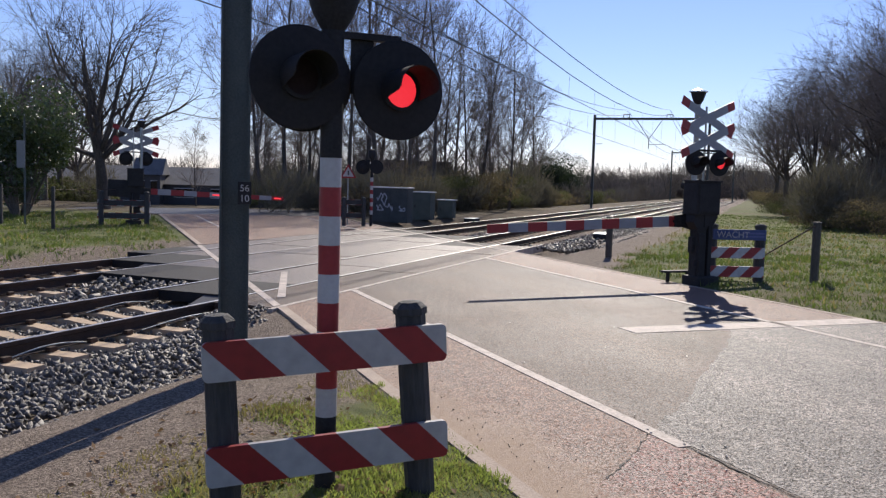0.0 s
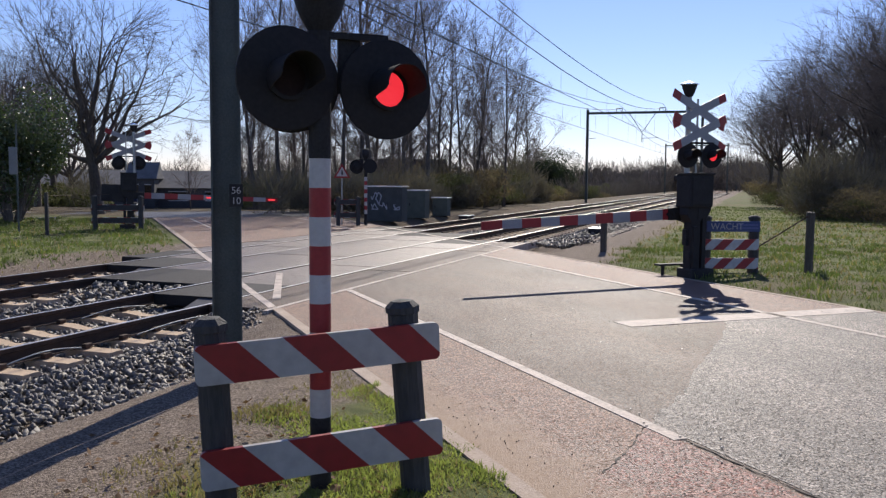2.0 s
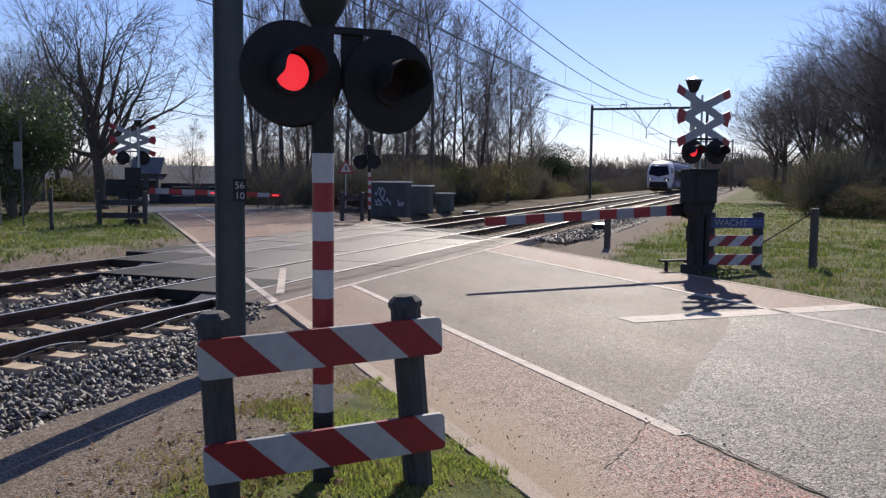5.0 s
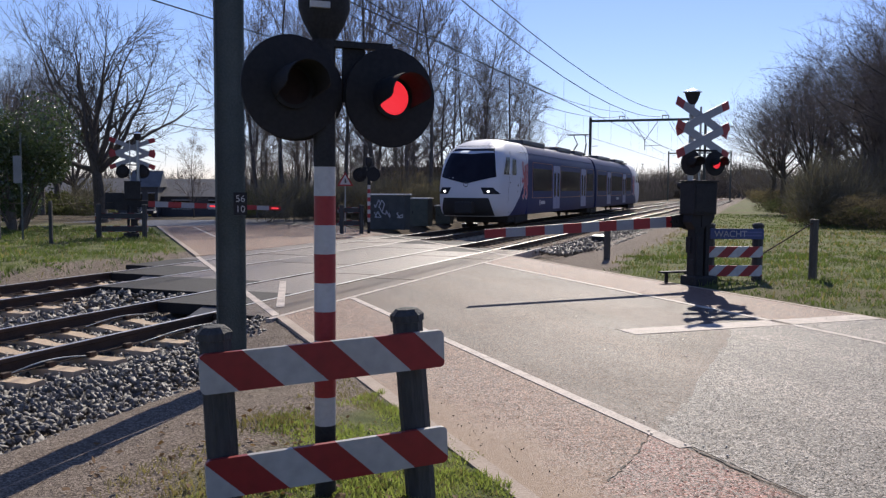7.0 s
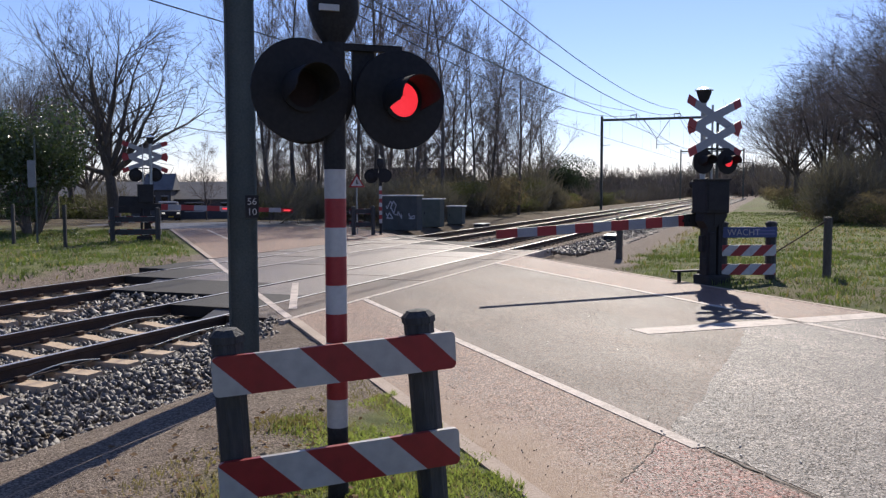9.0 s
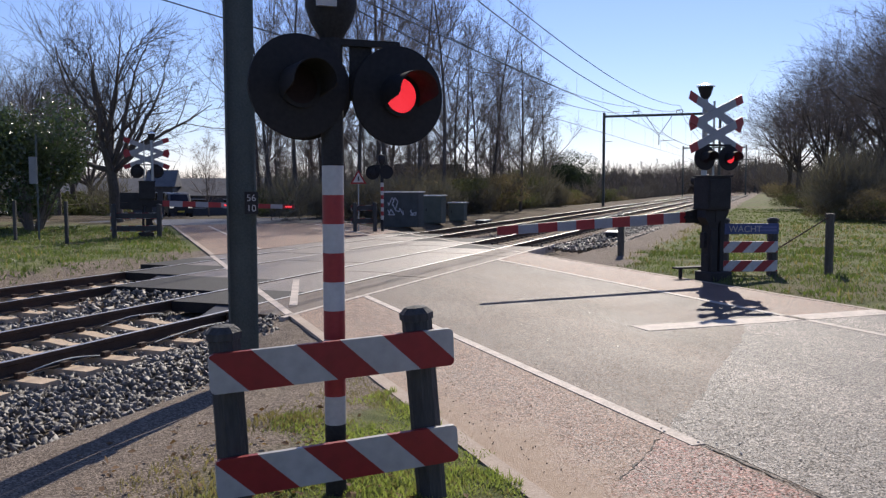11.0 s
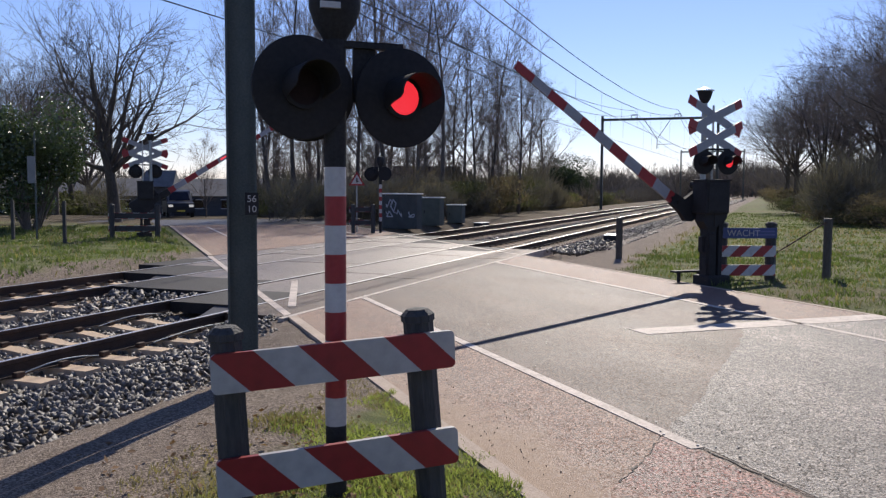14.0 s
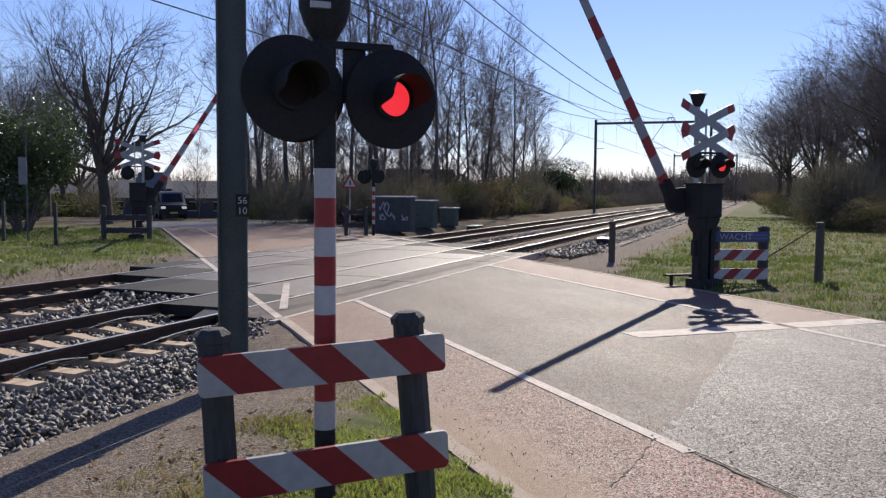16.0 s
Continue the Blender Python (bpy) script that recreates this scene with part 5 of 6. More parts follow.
def build_train():
    M_TRAIN = livery()
    M_DOOR = material("door_paint", (0.20, 0.23, 0.42), (0.23, 0.26, 0.46), 0.4, spec=0.4)
    M_LINE = material("orange_line", (0.42, 0.2, 0.11), (0.5, 0.25, 0.14), 0.45)
    M_UNDER = material("underframe", (0.012, 0.012, 0.014), (0.03, 0.028, 0.028), 0.8, bump=0.2)
    M_ROOFBOX = material("roof_equipment", (0.04, 0.045, 0.055), (0.09, 0.095, 0.11), 0.5)
    M_LION = material("red_emblem", (0.34, 0.035, 0.06), (0.58, 0.16, 0.2), 0.45, 0, 7, 2.2)
    M_PINK = material("emblem_edge", (0.55, 0.42, 0.48), (0.7, 0.6, 0.66), 0.45, 0, 7, 2.2)
    M_LED = glow("display_led", (0.85, 0.88, 0.9), 0.35)
    M_HEAD = glow("headlight", (1.0, 0.95, 0.85), 3.0)
    M_LETTER = material("pale_lettering", (0.55, 0.56, 0.6), (0.65, 0.66, 0.7), 0.5)
    tr = thing("train", at_track(291.4, TRACK_B), "blue two-car electric train with white cab ends", "train")
    mid = TRAIN_LEN / 2
    flip = Matrix.Translation((TRAIN_LEN, 0, 0)) @ pose(0, 0, 0, 0, 0, 180)
    for nm, a, b, m in (("front_car_body", 4.5, mid - 0.31, None), ("rear_car_body", mid + 0.31, TRAIN_LEN - 4.5, None)):
        body = part(nm, car_shell(a, b), M_TRAIN, tr, "deep blue car body", soft=30)
    part("gangway", car_shell(mid - 0.32, mid + 0.32), M_UNDER, tr, "black folding gangway", m=Matrix.Translation((0, 0, 0.12)) @ Matrix.Diagonal((1, 0.93, 0.94, 1)))
    for end in (0, 1):
        m = flip if end else Matrix.Identity(4)

        def put(sh):
            q = Shape()
            return q.add(sh.v, sh.f, m)

        cab = part("cab", put(nose_shell(4.51)), M_TRAIN, tr, "white rounded driver's cab", soft=40)
        part("windscreen", put(nose_sheet(2.12, 3.60, -0.86, 0.86, 0.016, 0.34)), M_PANE, cab, "dark sloping windscreen", soft=40)
        part("bumper", put(nose_sheet(0.60, 1.36, -0.84, 0.84, 0.05)), M_UNDER, cab, "black bumper and coupler cover", soft=40)
        part("coupler", put(Shape().box((-0.5, 0, 0.95), (0.5, 0.8, 0.5), bevel=0.08)), M_UNDER, cab)
        part("front_badge", put(Shape().lathe([(0.085, 0), (0.11, 0), (0.11, 0.012), (0.085, 0.012)], 20, Matrix.Translation(nose_point(0, 1.92, 0.0)) @ pose(0, 0, 0, 0, -86, 0), cap=False)), M_ROOFBOX, cab, "round grey badge")
        if not end:
            part("destination_display", put(nose_sheet(3.30, 3.38, 0.12, 0.44, 0.022)), M_LED, cab, "small glowing destination display")
        for s in (-1, 1):
            part("headlight_housing", put(nose_sheet(1.52, 1.80, 0.56 * s, 0.97 * s, 0.012)), M_PANE, cab, "dark headlight housing")
            part("headlight", put(Shape().lathe([(0.055, 0.0), (0.05, 0.02), (0.001, 0.025)], 14, Matrix.Translation(nose_point(0.68 * s, 1.63, 0.02)) @ pose(0, 0, 0, 0, -90, 0), cap=False)), M_HEAD if not end else M_PANE, cab, "white headlight" if not end else "unlit lamp")
            yy = s
            part("cab_side_window", put(flank_sheet([(0.44, 2.36), (1.30, 2.36), (1.56, 3.14), (0.94, 3.10)], yy)), M_PANE, cab, "dark slanted side window", soft=40)
            dw = Shape()
            for q in ([(1.78, 2.42), (2.50, 2.42), (2.54, 3.02), (1.92, 3.02)], [(1.84, 2.36), (2.48, 2.36), (2.50, 2.421), (1.78, 2.421)], [(1.92, 3.019), (2.54, 3.019), (2.50, 3.08), (1.98, 3.08)]):
                dw.add(*(lambda w: (w.v, w.f))(flank_sheet(q, yy)))
            part("cab_door_window", put(dw), M_PANE, cab, "dark rounded door window")
            seam = Shape()
            for p, q in zip([(1.24, 0.6), (1.2, 1.2), (1.22, 1.7), (1.38, 2.3), (1.66, 3.1), (1.76, 3.3)], [(1.2, 1.2), (1.22, 1.7), (1.38, 2.3), (1.66, 3.1), (1.76, 3.3), (1.8, 3.4)]):
                seam.tube((p[0], yy * flank_y(*p), p[1]), (q[0], yy * flank_y(*q), q[1]), 0.007, n=4)
            seam.tube((0.2, yy * 1.36, 1.5), (1.2, yy * 1.41, 1.5), 0.005, n=4).tube((1.24, yy * 1.405, 0.72), (2.3, yy * 1.405, 0.78), 0.005, n=4)
            seam.tube((3.22, yy * 1.41, 1.5), (3.22, yy * 1.41, 2.3), 0.005, n=4)
            part("panel_seam", put(seam), M_UNDER, cab)
            for hx, hz, hs in ((2.8, 1.9, 0.1), (2.76, 1.62, 0.06), (1.5, 2.02, 0.06)):
                part("push_button", put(Shape().box((hx, yy * 1.412, hz), (hs, 0.02, hs), bevel=0.006)), M_UNDER, cab)
            shift = (3.45 if not end else TRAIN_LEN - 4.47)
            mm = Matrix.Translation((shift, yy * (-1 if end else 1) * 1.409, 1.3)) @ pose(0, 0, 0, 90, 0, 0)
            edge, red = Shape(), Shape()
            for stroke in EMBLEM:
                ribbon(edge, stroke, 0.035, 0.003 if mm.translation.y < 0 else -0.003, mm)
                ribbon(red, stroke, 0.0, 0.009 if mm.translation.y < 0 else -0.009, mm)
            rim = part("emblem_outline", edge, M_PINK, cab, "pale outline of the emblem")
            part("red_emblem", red, M_LION, rim, "large red heraldic emblem on the flank")
    doors = (10.65, 18.2, 27.9, 35.4)
    edges = [5.4] + [d + q for d in doors for q in (-0.95, 0.95)] + [TRAIN_LEN - 5.4]
    spans = list(zip(edges[::2], edges[1::2]))
    panes = []
    for a, b in spans:
        if a < mid < b:
            panes += [(a, mid - 0.75), (mid + 0.75, b)]
        else:
            panes.append((a, b))
    for side in (-1, 1):
        for a, b in panes:
            part("window_band", side_plate(a + 0.18, b - 0.18, 1.66, 2.74, side, 0.014, 0.06), M_PANE, tr, "dark tinted window band")
            line = Shape()
            for z in (1.32, 3.02):
                line.add(*(lambda q: (q.v, q.f))(side_plate(a + 0.06, b - 0.06, z - 0.011, z + 0.011, side, 0.012 if z < 2 else -0.0)))
            for x in (a + 0.06, b - 0.06):
                line.add(*(lambda q: (q.v, q.f))(side_plate(x - 0.011, x + 0.011, 1.32, 3.0, side, 0.011)))
            part("trim_line", line, M_LINE, tr, "thin orange outline")
        for d in doors:
            for q in (-1, 1):
                leaf = part("door", side_plate(min(d, d + q * 0.8) + 0.015, max(d, d + q * 0.8) - 0.015, 0.72, 2.98, side, 0.022, 0.02), M_DOOR, tr, "pale blue sliding door leaf")
                part("door_window", side_plate(d + q * 0.4 - 0.22, d + q * 0.4 + 0.22, 1.35, 2.62, side, 0.03, 0.09), M_PANE, leaf, "dark door window")
        for x in (7.5, 32.0):
            part("logo_ring", Shape().lathe([(0.10, 0), (0.13, 0), (0.13, 0.015), (0.10, 0.015)], 20, Matrix.Translation((x - 0.55, side * 1.42, 1.08)) @ pose(0, 0, 0, 90 * -side, 0, 0), cap=False), M_LETTER, tr)
            bar = Shape()
            for k in range(6):
                bar.add(*(lambda q: (q.v, q.f))(side_plate(x - 0.36 + 0.16 * k, x - 0.36 + 0.16 * k + 0.12, 1.0, 1.16, side, 0.014)))
            part("logo_bar", bar, M_LETTER, tr, "pale wordmark drawn as plain bars")
    for side in (-1, 1):
        part("roof_seam", Shape().tube((3.0, side * 1.275, 3.42), (TRAIN_LEN - 3.0, side * 1.275, 3.42), 0.008, n=4), M_UNDER, tr)
    for x in (3.7, mid, TRAIN_LEN - 3.7):
        bogie = part("bogie", Shape().box((x, 0, 0.5), (3.5, 2.4, 0.5), bevel=0.05).box((x, 0, 0.36), (1.4, 2.5, 0.3), bevel=0.05), M_UNDER, tr, "black bogie")
        for dx in (-1.25, 1.25):
            for s in (-1, 1):
                part("wheel", Shape().tube((x + dx, s * 0.69, 0.43), (x + dx, s * 0.80, 0.43), 0.43, n=24), M_RUST, bogie, soft=40)
    part("underframe", Shape().box((mid, 0, 0.66), (TRAIN_LEN - 3.0, 2.5, 0.22)), M_UNDER, tr)
    for x, l in ((8.0, 4.6), (15.2, 3.6), (19.5, 2.6), (29.0, 5.4), (36.5, 4.4)):
        part("roof_unit", Shape().box((x, 0, 4.02), (l, 1.7, 0.26), bevel=0.06), M_ROOFBOX, tr, "grey roof equipment box")
    for x in (TRAIN_LEN - 6.6, TRAIN_LEN - 8.2):
        part("roof_grille", Shape().box((x, -0.75, 3.90), (1.3, 0.7, 0.12), bevel=0.03), material("tan_grille", (0.2, 0.18, 0.16), (0.3, 0.27, 0.24), 0.6), tr, "tan roof grille")
    px = 24.2
    pan = part("pantograph", Shape().tube((px - 0.7, -0.5, 4.12), (px - 0.7, 0.5, 4.12), 0.06, n=8), M_UNDER, tr, "raised black pantograph")
    for q in (-1, 1):
        part("insulator", Shape().tube((px - 0.7, q * 0.4, 3.9), (px - 0.7, q * 0.4, 4.14), 0.07, n=8), M_UNDER, pan)
        part("lower_arm", Shape().tube((px - 0.7, q * 0.45, 4.15), (px + 0.55, q * 0.3, 4.85), 0.05, n=6), M_UNDER, pan)
        part("upper_arm", Shape().tube((px + 0.55, q * 0.3, 4.85), (px - 0.35, q * 0.4, 5.42), 0.03, n=6), M_UNDER, pan)
    for x in (px - 0.55, px - 0.15):
        part("contact_strip", Shape().tube((x, -0.8, 5.44), (x, 0.8, 5.44), 0.03, n=6), M_UNDER, pan)
    return tr


train = build_train()
MOVERS.append((train, [(t, at_track(35.2 - 36.4 * (t - 7), TRACK_B)) for t in (0, 2, 4, 6, 7, 8, 9, 11, 13, 16)]))


# ---- car ----
def build_car():
    M_CARPAINT = material("dark_car_paint", (0.012, 0.013, 0.016), (0.02, 0.021, 0.025), 0.4, 0.0, spec=0.3)
    M_TYRE = material("tyre", (0.01, 0.01, 0.01), (0.02, 0.02, 0.02), 0.85)
    car = thing("car", pose(-18, 55, 0), "dark compact van waiting behind the far barrier with lamps lit", "car")
    prof = [(-2.1, 0.32), (-2.12, 0.75), (-2.0, 0.95), (-1.35, 1.08), (-0.55, 1.70), (-0.2, 1.80), (1.5, 1.82), (1.95, 1.70), (2.1, 1.0), (2.12, 0.32)]
    sh = Shape()
    n = len(prof)
    for y, f in ((-0.90, 0.0), (-0.78, 1.0), (0.78, 1.0), (0.90, 0.0)):
        for x, z in prof:
            inset = 0.0 if f or z < 1.0 else 0.05
            sh.v.append((x * (1 if f else 0.985), y * (1 if z < 1.05 or f else 0.92), z - inset))
    for k in range(3):
        sh.f += [(k * n + i, k * n + (i + 1) % n, (k + 1) * n + (i + 1) % n, (k + 1) * n + i) for i in range(n)]
    sh.f += [tuple(range(n - 1, -1, -1)), tuple(range(3 * n, 4 * n))]
    body = part("body", sh, M_CARPAINT, car, "dark glossy bodywork", soft=35)
    part("windscreen", Shape().add([(-1.30, -0.68, 1.12), (-1.30, 0.68, 1.12), (-0.60, 0.60, 1.67), (-0.60, -0.60, 1.67)], [(0, 1, 2, 3)], Matrix.Translation((-0.015, 0, 0.012))), M_PANE, body, "dark windscreen")
    for s in (-1, 1):
        part("side_window", Shape().prism([(-1.0, 1.12), (1.7, 1.12), (1.5, 1.62), (-0.5, 1.62)], 0.02, Matrix.Translation((0, s * 0.862 + (0.02 if s > 0 else 0), 0)) @ pose(0, 0, 0, 90, 0, 0)), M_PANE, body)
        part("headlight", Shape().box((-2.08, s * 0.66, 0.78), (0.1, 0.3, 0.16), bevel=0.03), glow("car_lamp", (1, 0.93, 0.8), 0.3), body, "lit headlight")
        part("mirror", Shape().box((-0.95, s * 1.0, 1.16), (0.1, 0.2, 0.14), bevel=0.03), M_CARPAINT, body)
        for x in (-1.3, 1.35):
            wh = part("wheel", Shape().tube((x, s * 0.70, 0.31), (x, s * 0.89, 0.31), 0.31, n=20), M_TYRE, car, soft=40)
            part("rim", Shape().tube((x, s * 0.885, 0.31), (x, s * 0.9, 0.31), 0.19, n=14), M_GALV, wh)
    part("grille", Shape().box((-2.115, 0, 0.62), (0.04, 0.9, 0.2), bevel=0.01), M_BLACK, body)
    part("number_plate", Shape().box((-2.13, 0, 0.45), (0.03, 0.5, 0.11)), material("yellow_plate", (0.6, 0.45, 0.05), (0.7, 0.5, 0.06), 0.5), body, "plain yellow plate")
    return car


car = build_car()
car.scale = (0.9, 0.85, 0.86)


def car_row(t, u, d):
    x, y = u * d, d
    return (t, pose(x, y, height(x, y) + 0.035, 0, 0, 113))


MOVERS.append((car, [car_row(0, -0.352, 128), car_row(4, -0.350, 105), car_row(6.3, -0.341, 88), car_row(7.3, -0.338, 83), car_row(9, -0.329, 70), car_row(10.2, -0.323, 61), car_row(11.3, -0.3195, 55.5), car_row(12.5, -0.3185, 52.5), car_row(14, -0.318, 51), car_row(16, -0.3178, 50.2)]))


# ---- small trackside things ----
def cabinet(s, o, w, d, h, material_, label, graffiti=False):
    c = thing("relay_cabinet", at_track(s, o), label, "cabinet", "trackside cabinets")
    part("body", Shape().box((0, 0, h / 2), (d, w, h), bevel=0.015), material_, c)
    part("roof", Shape().box((0, 0, h + 0.02), (d + 0.1, w + 0.1, 0.05), bevel=0.01), M_CABTOP, c, "pale flat lid")
    n = max(1, round(w / 0.75))
    for k in range(n):
        y = -w / 2 + w * (k + 0.5) / n
        door = part("door", Shape().box((-d / 2 - 0.008, y, h / 2), (0.016, w / n - 0.04, h - 0.12), bevel=0.005), material_, c)
        part("handle", Shape().box((-d / 2 - 0.03, y + w / n * 0.32, h * 0.5), (0.03, 0.03, 0.14)), M_BLACK, door)
    if graffiti:
        rng = random.Random(4)
        for k in range(4):
            sp = Shape()
            p = Vector((-d / 2 - 0.02, w / 2 - 0.2 - 0.36 * k, h * 0.5))
            for _ in range(7):
                q = Vector((p.x, max(-w / 2 + 0.1, min(w / 2 - 0.1, p.y + rng.uniform(-0.2, 0.2))), max(h * 0.35, min(h * 0.85, p.z + rng.uniform(-0.4, 0.4)))))
                sp.tube(p, q, 0.024, n=5)
                p = q
            part("spray_mark", sp, M_SPRAY, c, "pale sprayed scrawl")
    return c


M_CABTOP = material("cabinet_lid", (0.66, 0.66, 0.64), (0.82, 0.82, 0.8), 0.32)
M_CAB = material("cabinet_dark", (0.045, 0.054, 0.056), (0.08, 0.09, 0.092), 0.7, bump=0.1, spec=0.25)
M_CAB2 = material("cabinet_green", (0.075, 0.088, 0.076), (0.115, 0.128, 0.11), 0.7, bump=0.1, spec=0.25)
M_SPRAY = material("spray_paint", (0.30, 0.33, 0.37), (0.42, 0.45, 0.5), 0.6)
cabinet(34.0, 14.7, 1.6, 0.6, 1.46, M_CAB, "dark blue-grey relay cabinet with sprayed scrawls and a pale lid", True)
cabinet(37.6, 14.7, 0.9, 0.6, 1.27, M_CAB2, "grey-green relay cabinet with a pale lid")
cabinet(40.8, 14.7, 0.78, 0.5, 0.88, M_CAB2, "low grey-green relay cabinet beside the track")


def bollard(x, y, h, w, label, mat_=None, square=False):
    p = thing("wooden_post", pose(x, y, 0, 0, 0, 15), label, "post", "wooden posts")
    part("post_body", Shape().lathe([(w / 2, -0.3), (w / 2, h - 0.05), (w * 0.54, h - 0.045), (w * 0.5, h - 0.01), (w * 0.3, h)], 8 if not square else 4), mat_ or M_GREYPOST, p, soft=25)
    return p


bollard(7.30, 17.0, 1.2, 0.16, "weathered dark wooden post in the meadow")
bollard(4.09, 21.4, 1.04, 0.17, "weathered wooden post beside the sandy path")


def wait_sign():
    M_BLUE = material("blue_enamel", (0.028, 0.05, 0.16), (0.04, 0.065, 0.2), 0.4)
    M_BOARD2 = stripes("striped_board_rising", (0.5, 0.5, 0.52), (0.3, 0.02, 0.03), (1, 0, -1), 0.43, 0.5, 0.1)
    fe = thing("waiting_sign_fence", pose(5.06, 16.5, 0, 0, 0, 4), "dark-posted fence with a blue waiting sign over two striped boards", "fence", "striped fences")
    for x in (0.08, 1.03):
        fence_post(fe, x, 0.10, 1.13, 0.2)
    sign = part("sign_board", Shape().box((0.57, -0.02, 0.925), (1.04, 0.03, 0.2), bevel=0.006), M_BLUE, fe, "blue sign board")
    cu = bpy.data.curves.new("lettering", "FONT")
    cu.body, cu.size, cu.extrude = "WACHT", 0.17, 0.002
    tx = new("lettering", cu)
    bpy.context.view_layer.update()
    me = bpy.data.meshes.new_from_object(tx)
    me.materials.append(material("white_letters", (0.3, 0.3, 0.32), (0.42, 0.42, 0.44), 0.5))
    bpy.data.objects.remove(tx)
    lt = new("lettering", me)
    lt.parent = sign
    lt.matrix_basis = Matrix.Translation((0.12, -0.04, 0.868)) @ pose(0, 0, 0, 90, 0, 0)
    tagged(lt, "white letters")
    part("worn_text_bar", Shape().box((0.84, -0.037, 0.955), (0.42, 0.004, 0.03)).box((0.84, -0.037, 0.895), (0.42, 0.004, 0.03)), material("faded_text", (0.08, 0.10, 0.24), (0.10, 0.12, 0.28), 0.5), sign, "faded unreadable text")
    for z in (0.475, 0.115):
        part("board", Shape().box((0.56, 0, 0.105), (1.04, 0.025, 0.21), bevel=0.008), M_BOARD2, fe, "faded red and white striped board", Matrix.Translation((0, -0.02, z)))
    return fe


wait_sign()
ledge = thing("steel_ledge", pose(4.47, 16.45, 0, 0, 0, 21.3), "low dark steel ledge on two legs beside the barrier", "ledge")
part("plate", Shape().box((0, 0, 0.20), (0.72, 0.16, 0.035), bevel=0.005), M_BLACK, ledge)
for q in (-1, 1):
    part("leg", Shape().box((q * 0.22, 0, 0.07), (0.05, 0.05, 0.26)), M_BLACK, ledge)
stay = thing("stay_bar", Matrix.Identity(4), "thin steel stay between the fence and the wooden post", "stay bar")
part("bar", Shape().tube((6.12, 16.6, 0.52), (7.24, 16.95, 1.12), 0.014, n=6), M_RUST, stay)

striped_fence(pose(-9.9, 29.35, 0, 0, 0, 190), 1.7, (0.85, 0.42), 0.2, 0.17, 1.15, "dark low fence with striped boards beside the far barrier")
striped_fence(pose(-3.0, 33.4, 0, 0, 0, 194), 1.0, (1.0, 0.5), 0.2, 0.16, 1.1, "dark low fence with striped boards beside the far lights")
light_post(pose(-2.80, 33.45, 0, 0, 0, 201.3), 0, "banded post with dark warning lights facing away across the tracks")


def warning_triangle():
    s = thing("warning_sign", pose(-3.76, 33.9, 0, 0, 0, 8), "triangular red-edged warning sign on a thin grey post", "traffic sign")
    part("post", Shape().tube((0, 0.03, -0.3), (0, 0.03, 2.15), 0.025, n=8), M_GALV, s)
    tri = lambda k: [(-0.32 * k, -0.185 * k), (0.32 * k, -0.185 * k), (0, 0.37 * k)]
    plate = part("plate", Shape().prism(tri(1.0), 0.012, Matrix.Translation((0, 0, 2.0)) @ pose(0, 0, 0, 90, 0, 0)), M_REDPAINT, s, "red border")
    part("face", Shape().prism(tri(0.68), 0.012, Matrix.Translation((0, -0.006, 2.0)) @ pose(0, 0, 0, 90, 0, 0)), M_WHITE, plate, "white face")
    part("symbol", Shape().box((0, -0.020, 2.02), (0.05, 0.006, 0.17)).box((0.03, -0.020, 1.97), (0.08, 0.006, 0.03)), M_BLACK, plate, "black symbol")
    return s


warning_triangle()


def number_plate_on_mast():
    n = thing("mast_number", pose(-1.775, 7.765, 1.60, 0, 0, 13), "black kilometre plate with pale digits on the mast", "number plate")
    plate = part("plate", Shape().box((0, 0, 0), (0.118, 0.006, 0.2)), M_BLACK, n)
    for k, word in enumerate(("56", "10")):
        cu = bpy.data.curves.new("digits", "FONT")
        cu.body, cu.size, cu.extrude, cu.align_x = word, 0.086, 0.001, "CENTER"
        tx = new("digits", cu)
        bpy.context.view_layer.update()
        me = bpy.data.meshes.new_from_object(tx)
        me.materials.append(M_WHITE)
        bpy.data.objects.remove(tx)
        d = new("digits", me)
        d.parent = plate
        d.matrix_basis = Matrix.Translation((0, -0.005, 0.016 - 0.092 * k)) @ pose(0, 0, 0, 90, 0, 0)


number_plate_on_mast()


def track_box(s, o, label):
    b = thing("track_magnet", at_track(s, o, -0.22), label, "track device", "trackside devices")
    part("case", Shape().box((0, 0, 0.12), (1.1, 0.5, 0.2), bevel=0.05), M_BLACK, b)
    part("rim", Shape().box((0, 0, 0.23), (1.14, 0.54, 0.025), bevel=0.01), M_GALV, b, "bright metal rim")


track_box(33.0, 5.6, "low black trackside box with a bright rim on the ballast")
track_box(41.5, 13.6, "low black trackside box beside the far track")


def loose_wire():
    pts = [(-1.55, 6.95, 0.12), (-1.87, 6.54, 0.05), (-2.0, 6.2, 0.045), (-2.12, 5.89, 0.04), (-2.24, 5.5, 0.045), (-2.36, 5.13, 0.04), (-2.5, 4.6, 0.045)]
    sh = Shape()
    for a, b in zip(pts, pts[1:]):
        sh.tube(a, b, 0.002, n=5, cap=False)
    solid("loose_wire", sh, M_KERB, "thin steel wire lying slack along the gravel path", "wire")


loose_wire()


